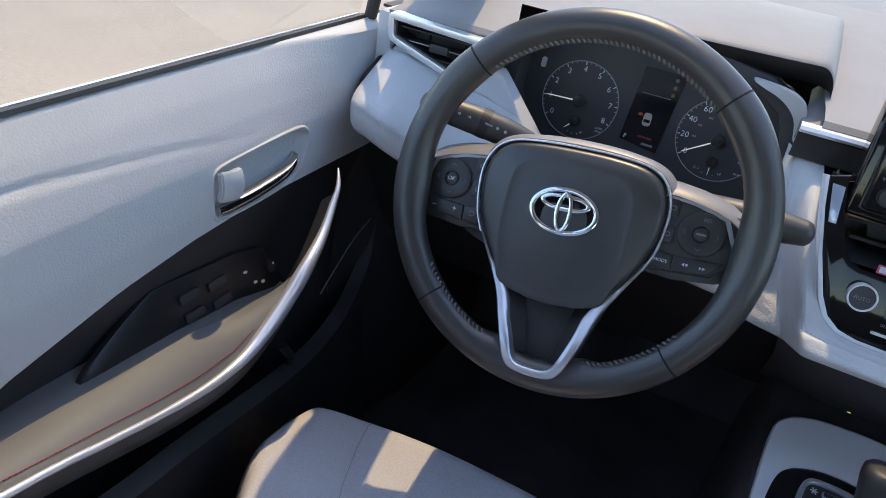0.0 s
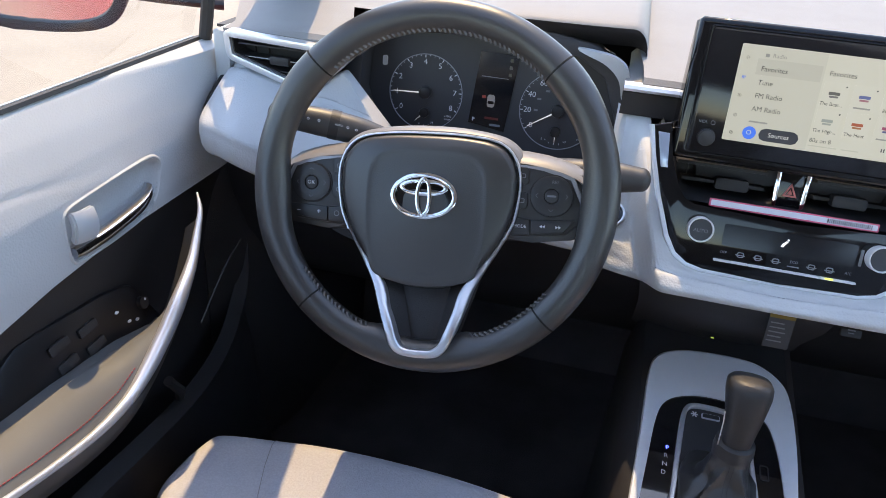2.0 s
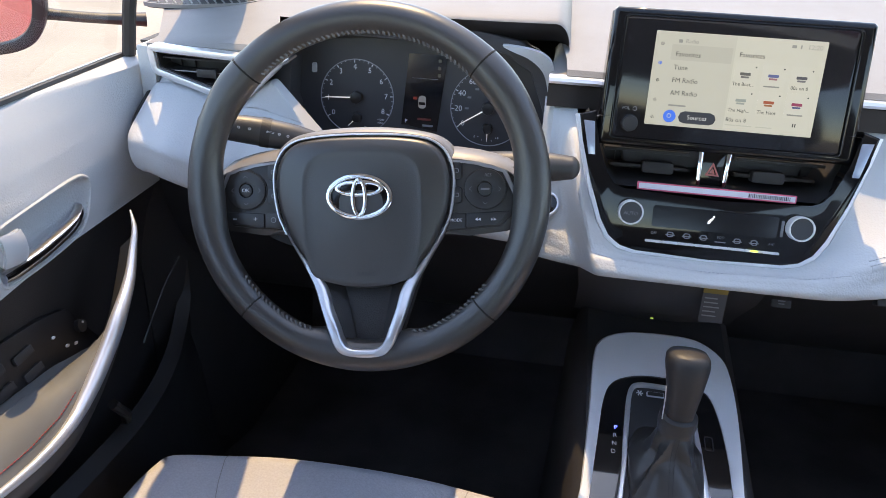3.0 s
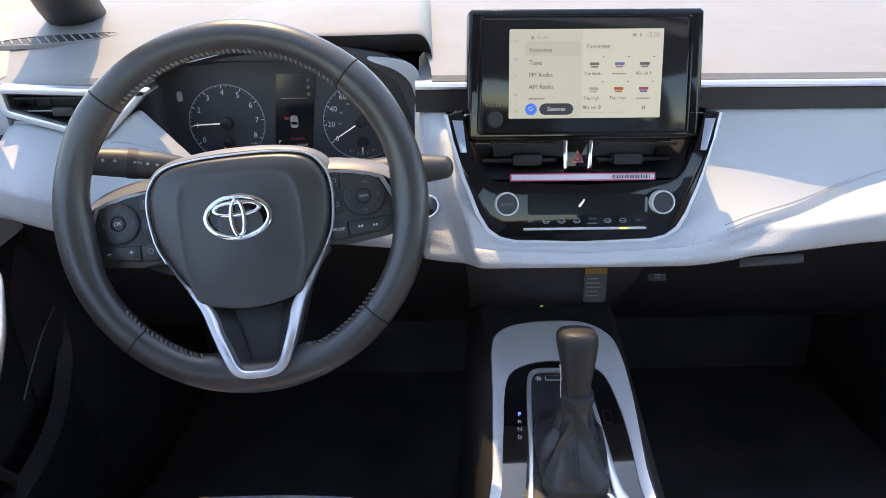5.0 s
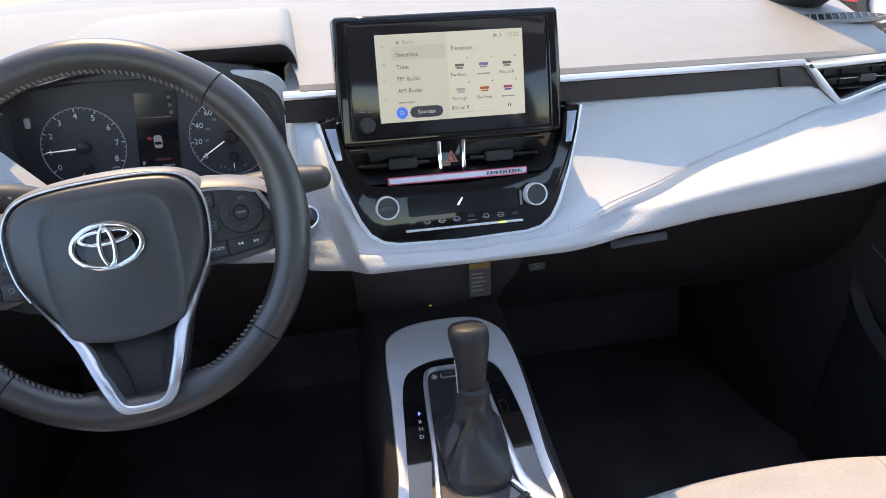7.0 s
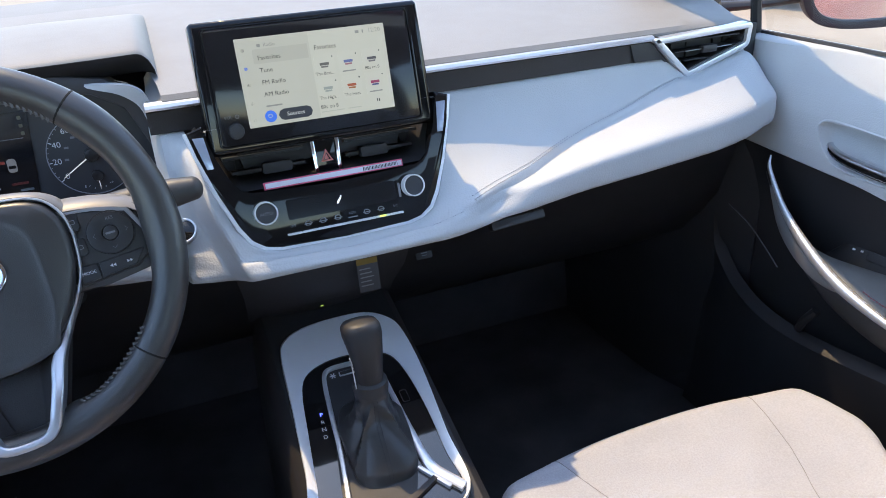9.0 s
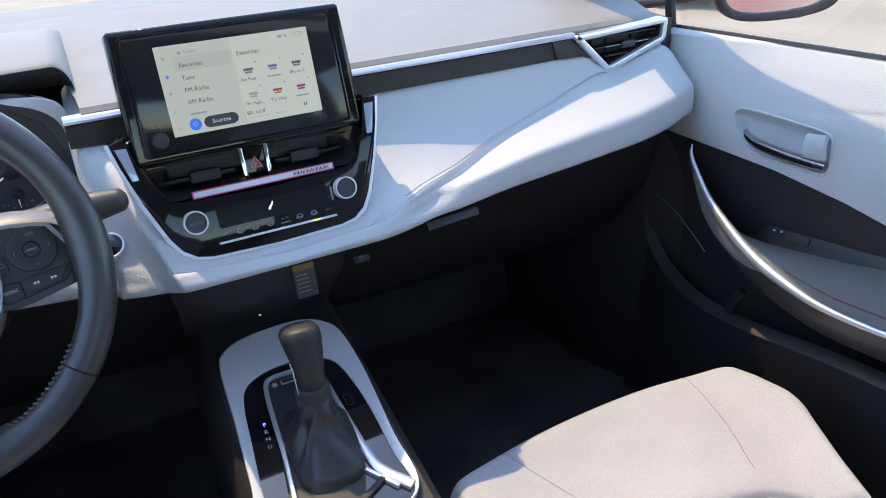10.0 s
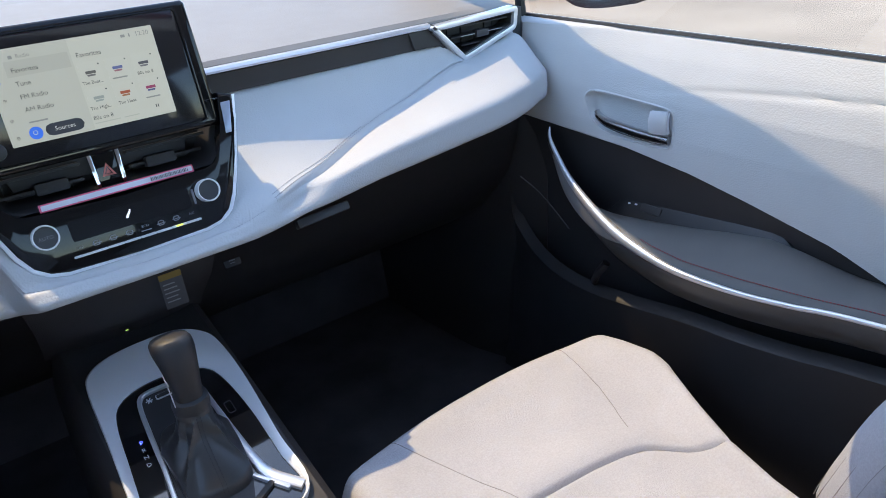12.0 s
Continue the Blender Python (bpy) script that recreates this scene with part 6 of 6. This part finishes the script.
    hl = spline([(s * p[0], p[1], p[2]) for p in ((0.747, 0.694, 0.801), (0.739, 0.684, 0.7955), (0.732, 0.655, 0.7905), (0.730, 0.600, 0.7865), (0.731, 0.560, 0.7855), (0.734, 0.538, 0.7855))], 36)
    rows = []
    for k, p in enumerate(hl):
        h = lerp(k / 35, [0, 0.08, 0.5, 0.85, 1], [0.0035, 0.0065, 0.0085, 0.0085, 0.0070])
        d = vec(hl[min(k + 1, 35)]) - vec(hl[max(k - 1, 0)])
        rows.append([(p[0] + s * dx, p[1], p[2] + dz * h) for dx, dz in ((0.008, 0.9), (0.001, 1.0), (-0.0035, 0.75), (-0.0050, 0.2), (-0.0040, -0.45), (-0.001, -0.85), (0.008, -0.95))])
    part("handle", sheet(rows, closed=True, cap=True), DARK_CHROME, door, "bright metal lever")
    tab = sheet([[(s * (0.7310 + 0.004 * v * v + 0.003 * u_ * u_), 0.5545 + 0.0150 * u_ * (1 - 0.06 * v), 0.8135 + 0.0150 * v - 0.002 * u_) for v in np.linspace(-1, 1, 9)] for u_ in np.linspace(-1, 1, 9)], thick=0.010)
    bmesh.ops.bevel(tab, geom=[e for e in tab.edges if e.calc_face_angle(0) > 0.8], offset=0.002, segments=2, affect="EDGES")
    part("lock_tab", tab, PALE_TAB, door, "pale lock tab")
    # lower pocket edge and speaker swell
    line = spline([flip(p, s) for p in ((0.728, 0.895, 0.62), (0.722, 0.878, 0.560), (0.717, 0.840, 0.522), (0.7095, 0.797, 0.502), (0.7045, 0.740, 0.487), (0.701, 0.670, 0.484), (0.697, 0.575, 0.496), (0.692, 0.450, 0.518), (0.690, 0.366, 0.527), (0.689, 0.281, 0.540), (0.688, 0.175, 0.561), (0.688, -0.2, 0.62))], 48)
    rows = []
    for p in line:
        p = vec(p)
        rows.append([p + vec((s * 0.02, 0, 0.012)), p + vec((s * 0.004, 0, 0.004)), p, p + vec((s * 0.002, 0, -0.012)), p + vec((s * 0.010, 0, -0.08)), (s * 0.712, p.y, 0.24)])
    part("pocket", sheet(rows), BLACK_PLASTIC, door, "black door pocket")
    part("pocket_divider", tube([(s * 0.716, 0.660, 0.500), (s * 0.704, 0.645, 0.525), (s * 0.708, 0.628, 0.553)], 0.007, 8), BLACK_PLASTIC, door)
    line = spline([flip(p, s) for p in ((0.712, 0.845, 0.655), (0.709, 0.790, 0.638), (0.707, 0.735, 0.605), (0.707, 0.715, 0.590))], 16)
    part("panel_joint", tube(line, 0.0012, 6), GREY_ARMREST, door)
    # outside: painted skin, seal, glass, sash bar
    part("outer_skin", sheet([[(s * x, y, z) for x, z in ((0.802, 0.924), (0.85, 0.897), (0.90, 0.75), (0.90, 0.45), (0.86, 0.25))] for y in np.linspace(1.05, -0.3, 8)]), RED_PAINT, door, "red painted outer skin")
    part("pillar_foot", sheet([[(s * 0.728, y, 0.74), (s * 0.732, y, 0.90), (s * 0.740, y, 0.934), (s * 0.760, y, 0.944), (s * 0.790, y, 0.944)] for y in (0.958, 0.98, 1.05, 1.16)], thick=0.004), BLACK_SOFT, door, "dark trim at the pillar's foot")
    part("front_edge", box(s * 0.7365, 0.947, 0.30, s * 0.80, 0.957, 0.934, 0.002), RUBBER, door, "dark front edge of the door")
    part("window_seal", sheet([[(s * 0.7840, y, 0.9328), (s * 0.786, y, 0.9370), (s * 0.791, y, 0.9375), (s * 0.794, y, 0.930)] for y in np.linspace(0.905, -0.3, 12)]), RUBBER, door, "black rubber window seal")
    part("outer_seal", sheet([[(s * 0.797, y, 0.930), (s * 0.798, y, 0.9355), (s * 0.803, y, 0.935), (s * 0.806, y, 0.922)] for y in np.linspace(0.905, -0.3, 12)]), SATIN_SILVER, door, "thin bright outer window strip")
    part("sash", tube([(s * 0.779, 0.905, 0.935), (s * 0.766, 0.902, 1.00), (s * 0.743, 0.895, 1.08), (s * 0.712, 0.885, 1.17)], 0.009, 8), RUBBER, door, "dark sash bar")
    pane = part("window", sheet([[(s * (0.7955 - 0.36 * (z - 0.928) ** 1.1), y, z) for z in (0.928, 1.05, 1.15, 1.24)] for y in np.linspace(0.895, -0.29, 6)]), GLASS, door, "clear side window")
    pane.visible_shadow = False
    if s < 0:
        # the driver's armrest stands a little further into the cabin
        eye = Vector((-0.220, -0.030, 1.190))
        nearer = Matrix.Translation(eye) @ Matrix.Scale(0.975, 4) @ Matrix.Translation(-eye)
        for ob in door.children_recursive:
            if ob.name.split(".")[0] in ("pull_strip", "grip_cheek", "strip_face", "armrest_pad", "stitching"):
                ob.data.transform(nearer)
    return door


GLASS = bpy.data.materials.new("window_glass")
GLASS.use_nodes = True
_nt = GLASS.node_tree
_out = _nt.nodes["Material Output"]
_clear, _gloss, _mix = _nt.nodes.new("ShaderNodeBsdfTransparent"), _nt.nodes.new("ShaderNodeBsdfGlossy"), _nt.nodes.new("ShaderNodeMixShader")
_clear.inputs["Color"].default_value = (0.93, 0.96, 0.95, 1)
_gloss.inputs["Roughness"].default_value = 0.01
_mix.inputs["Fac"].default_value = 0.07
_nt.links.new(_clear.outputs[0], _mix.inputs[1])
_nt.links.new(_gloss.outputs[0], _mix.inputs[2])
_nt.links.new(_mix.outputs[0], _out.inputs["Surface"])

for s in (-1, 1):
    build_door(s)

# ---- seats ----
PIPING = material("seat_seam_thread", (0.30, 0.29, 0.30), 0.9)


def build_seat(cx, front, s):
    """s: +1 when the outer side of the seat lies at larger x."""
    seat = thing("front_seat", "light grey cloth front seat with sewn seams", "car seat", (cx, front - 0.25, 0.2), "front seats")

    def tuck(q):
        """Where the tucked seam across the cushion runs: it bends back towards the outer bolster."""
        return lerp(q * s, [-0.75, -0.60, -0.32, -0.03, 0.18, 0.32, 0.40, 0.51, 0.72, 0.85], [0.500, 0.478, 0.473, 0.491, 0.508, 0.526, 0.544, 0.579, 0.643, 0.670])

    def at(t, q, lift=0.0):
        y = front - 0.56 * t
        a = abs(q)
        out = q * s > 0
        w = lerp(t, [0, 0.04, 0.10, 0.18, 0.30, 0.38, 0.47, 0.55, 0.67, 0.80, 1.0], [0.240, 0.268, 0.281, 0.289, 0.290, 0.276, 0.246, 0.219, 0.184, 0.160, 0.14] if out else [0.270, 0.296, 0.308, 0.312, 0.313, 0.312, 0.310, 0.307, 0.304, 0.30, 0.29])
        zc = 0.455 - 0.012 * t - 0.085 * max(0, 1 - t / 0.11) ** 2.2
        bol = 0.026 * math.exp(-((a - 0.82) / 0.15) ** 2) * min(1, t / 0.35)
        groove = -0.009 * math.exp(-(abs(t - tuck(q)) / 0.0060) ** 1.2) * min(1, max(0, (0.86 - a) / 0.12)) + 0.005 * math.exp(-((t - tuck(q) + 0.05) / 0.045) ** 2) * min(1, max(0, (0.6 - a) / 0.3))
        drop = 0.16 * max(0, (a - 0.82) / 0.18) ** 2.4
        bulge = 0.008 * (1 - a * a)
        return Vector((cx + w * q, y - 0.050 * a ** 2.5 * max(0, 1 - t / 0.4), zc + bol + groove + bulge - drop + lift))

    qs = np.concatenate([np.linspace(-1, -0.66, 14), np.linspace(-0.64, 0.64, 65), np.linspace(0.66, 1, 14)])
    # the rows of the mesh follow the tucked seam, so that it stays a crisp crease
    def row_t(u, q):
        m = tuck(q)
        return u * m / 0.5 if u < 0.5 else m + (u - 0.5) * (1 - m) / 0.5

    us = np.concatenate([np.linspace(0, 0.12, 10), np.linspace(0.14, 0.45, 18), np.linspace(0.462, 0.538, 31), np.linspace(0.55, 1, 16)])
    rows = [[at(row_t(u, q), q) for q in qs] for u in us]
    rows = [[p + vec((0, -0.04, -0.20)) for p in rows[0]], [p + vec((0, -0.012, -0.06)) for p in rows[0]]] + rows
    part("cushion", sheet(rows), SEAT_CLOTH, seat, "light grey cloth cushion")
    for q0, q1 in ((0.60, 0.33), (-0.60, -0.33)):
        line = [at(t, lerp(t, [0.03, 0.52], [q0, q1]), 0.0002) for t in np.linspace(0.03, 0.46, 30)]
        part("seam", tube(line, 0.0006, 5), PIPING, seat)
    line = [at(tuck(q * s), q * s, -0.0002) for q in np.linspace(-0.70, 0.80, 150)]
    part("seam", tube(line, 0.0006, 5), PIPING, seat)
    # side shield, base
    part("side_shield", box(cx + s * 0.20, front - 0.52, 0.24, cx + s * 0.245, front - 0.10, 0.36, 0.015), BLACK_PLASTIC, seat, "black plastic side shield")
    part("base", box(cx - 0.19, front - 0.52, 0.20 if s > 0 else 0.143, cx + 0.19, front - 0.08, 0.34, 0.02), BLACK_PLASTIC, seat)
    # backrest, leaning back, with bolsters
    rows = []
    for t in np.linspace(0, 1, 22):
        y0, z0 = front - 0.610 - 0.22 * t, 0.47 + 0.56 * t
        w = lerp(t, [0, 0.2, 0.6, 1.0], [0.235, 0.262, 0.255, 0.17])
        r = []
        for k in range(40):
            a = k * 2 * math.pi / 40
            c, s_ = math.copysign(abs(math.cos(a)) ** 0.6, math.cos(a)), math.copysign(abs(math.sin(a)) ** 0.6, math.sin(a))
            bol = 0.055 * abs(c) ** 3 * (s_ > 0)
            r.append((cx + w * c, y0 - 0.05 + (0.055 + bol) * s_, z0))
        rows.append(r)
    # rounded side bolster of the backrest
    for sx in (-1, 1):
        back = 0.0 if sx == s else 0.10
        line = spline([(cx + sx * 0.226, front - 0.525 - back, 0.36), (cx + sx * 0.228, front - 0.545 - back, 0.46), (cx + sx * 0.226, front - 0.585 - back, 0.58), (cx + sx * 0.215, front - 0.67 - back, 0.66), (cx + sx * 0.19, front - 0.76 - back, 0.92)], 30)
        rad = [0.080 * math.sin(math.pi / 2 * min(1.0, (k + 0.6) / 5)) * lerp(k, [0, 20, 29], [1, 0.9, 0.6]) for k in range(30)]
        bolster = part("side_bolster", tube(line, rad, 24, flat=0.85), SEAT_CLOTH, seat)
        for k in range(3, 8):
            a = math.pi * (0.25 + 0.11 * k)
            pts = [vec(line[j]) + vec((math.cos(a) * rad[j] * sx * 0.998, -math.sin(a) * -rad[j] * 0.87, 0)) for j in range(4, 28)]
            part("sewn_line", tube(pts, 0.0006, 4), PIPING, bolster)
    part("backrest", sheet(rows, closed=True, cap=True), SEAT_CLOTH, seat, "light grey cloth backrest")
    return seat


driver_seat = build_seat(-0.418, 0.718, -1)
passenger_seat = build_seat(0.402, 0.655, 1)
# the driver's seat is wound up higher than the other
SEAT_EYE = Vector((-0.210, -0.030, 1.190))
driver_seat.location = SEAT_EYE + (driver_seat.location - SEAT_EYE) * 0.945
driver_seat.scale = (0.945, 0.945, 0.945)
SEAT_EYE = Vector((-0.173, -0.100, 1.165))
passenger_seat.location = SEAT_EYE + (passenger_seat.location - SEAT_EYE) * 0.962
passenger_seat.scale = (0.962, 0.962, 0.962)

# ---- side mirrors ----
MIRROR = material("mirror_glass", (0.92, 0.93, 0.94), 0.01, 1.0, vary=0.0, rough_vary=0.0)


def build_mirror(s):
    m = thing("side_mirror", "black framed wing mirror on the car door", "wing mirror", (s * 0.88, 0.92, 0.93), "wing mirrors")
    M = plane_at((1.045, 0.915, 1.000), (0.861, -0.509, 0), (-0.0255, -0.043, 0.999)) if s > 0 else plane_at((-1.045, 0.915, 1.000), (0.889, 0.458, 0), (0.039, -0.0756, 0.9966))
    o = smooth_outline([(-0.105, -0.060), (-0.04, -0.082), (0.06, -0.082), (0.105, -0.05), (0.115, 0.02), (0.095, 0.065), (0.0, 0.078), (-0.09, 0.065), (-0.115, 0.0)], 56)
    if s > 0:
        o = [(-x, y) for x, y in o][::-1]
    rows = []
    for k, z in ((1.0, 0.004), (1.05, 0.0), (1.06, -0.02), (1.0, -0.07), (0.8, -0.11), (0.45, -0.13), (0.05, -0.135)):
        rows.append([M @ Vector((x * k, y * k, z)) for x, y in o])
    part("shell", sheet(rows, closed=True), RED_PAINT, m, "red painted mirror shell")
    part("frame", ring([(x * 1.06, y * 1.06) for x, y in o], [(x * 0.90, y * 0.88) for x, y in o], M, -0.02, 0.012, 0.005), BLACK_PLASTIC, m, "black mirror frame")
    part("mirror_glass", slab([(x * 0.92, y * 0.90) for x, y in o], M, -0.006, 0.003), MIRROR, m, "silvered mirror glass")
    part("foot", tube(spline([(s * 0.835, 1.06, 0.952), (s * 0.90, 1.02, 0.957), (s * 0.99, 0.975, 0.968)], 8), [0.016, 0.014, 0.013, 0.012, 0.012, 0.012, 0.013, 0.014], 12, flat=0.7), BLACK_PLASTIC, m, "black mirror foot")
    return m


for s in (-1, 1):
    build_mirror(s)

# ---- bonnet and wings of the car, seen past the pillars ----
bonnet = thing("bonnet", "red painted car bonnet with its front wings", "bonnet", (0, 1.9, 0.8))
rows = []
for y in np.linspace(1.56, 2.55, 10):
    t = (y - 1.56) / 0.99
    rows.append([(x * (0.84 - 0.10 * t), y, 0.955 - 0.13 * t ** 1.6 - 0.10 * abs(x) ** 3.5) for x in np.linspace(-1, 1, 17)])
part("panel", sheet(rows, thick=0.006), RED_PAINT, bonnet)
for s in (-1, 1):
    rows = [[(s * x, y, z) for x, z in ((0.80, 0.935), (0.855, 0.90), (0.895, 0.75), (0.90, 0.45))] for y in np.linspace(1.06, 2.5, 8)]
    part("wing", sheet(rows), RED_PAINT, bonnet, "red front wing")

# windscreen glass
pane = part("windscreen", sheet([[(x * w, y - 0.10 * abs(x) ** 2.2 * k, z) for x in np.linspace(-1, 1, 13)] for y, z, w, k in ((1.60, 0.965, 0.86, 1.0), (1.22, 1.09, 0.78, 0.9), (0.82, 1.205, 0.69, 0.6), (0.51, 1.272, 0.60, 0.2))]), GLASS)
pane.visible_shadow = False
tagged(pane, "clear curved windscreen above the dashboard", "windscreen", kind="structure")

pane = part("rear_window", sheet([[(x * w, y, z - 0.04 * abs(x) ** 3) for x in np.linspace(-1, 1, 9)] for y, z, w in ((-0.985, 1.285, 0.56), (-1.30, 1.14, 0.60), (-1.61, 0.95, 0.66))]), GLASS)
pane.visible_shadow = False
tagged(pane, "clear sloping rear window of the car", "rear window", kind="structure")

# ---- parked car beyond the passenger side ----
parked = thing("parked_car", "dark red car parked on the lot", "car", (6.2, 7.4, 0))
rows = []
for t in np.linspace(0, 1, 25):
    y = -2.2 + 4.4 * t
    h = lerp(t, [0, 0.06, 0.20, 0.33, 0.42, 0.70, 0.82, 0.95, 1.0], [0.55, 0.80, 0.88, 0.95, 1.35, 1.40, 1.02, 0.95, 0.60])
    w = 0.88 * min(1, 0.80 + 1.6 * t, 0.80 + 1.6 * (1 - t))
    rows.append([(6.2 - w, 7.4 + y, 0.25), (6.2 - w, 7.4 + y, min(h, 0.75)), (6.2 - w * 0.93, 7.4 + y, min(h, 0.92)), (6.2 - w * 0.70, 7.4 + y, h), (6.2 + w * 0.70, 7.4 + y, h), (6.2 + w * 0.93, 7.4 + y, min(h, 0.92)), (6.2 + w, 7.4 + y, min(h, 0.75)), (6.2 + w, 7.4 + y, 0.25)])
part("body", sheet(rows), RED_PAINT, parked, "red painted body")
for y in (-1.4, 1.35):
    for sx in (-1, 1):
        m = plane_at((6.2 + sx * 0.86, 7.4 + y, 0.32), (0, 1, 0), (0, 0, 1))
        tyre = part("wheel", ring(ellipse(0, 0, 0.32, 0.32, 32), ellipse(0, 0, 0.21, 0.21, 32), m, -0.10, 0.10, 0.02), RUBBER, parked)
        part("rim", slab(ellipse(0, 0, 0.21, 0.21, 24), m, -0.06, 0.06), SATIN_SILVER, tyre)
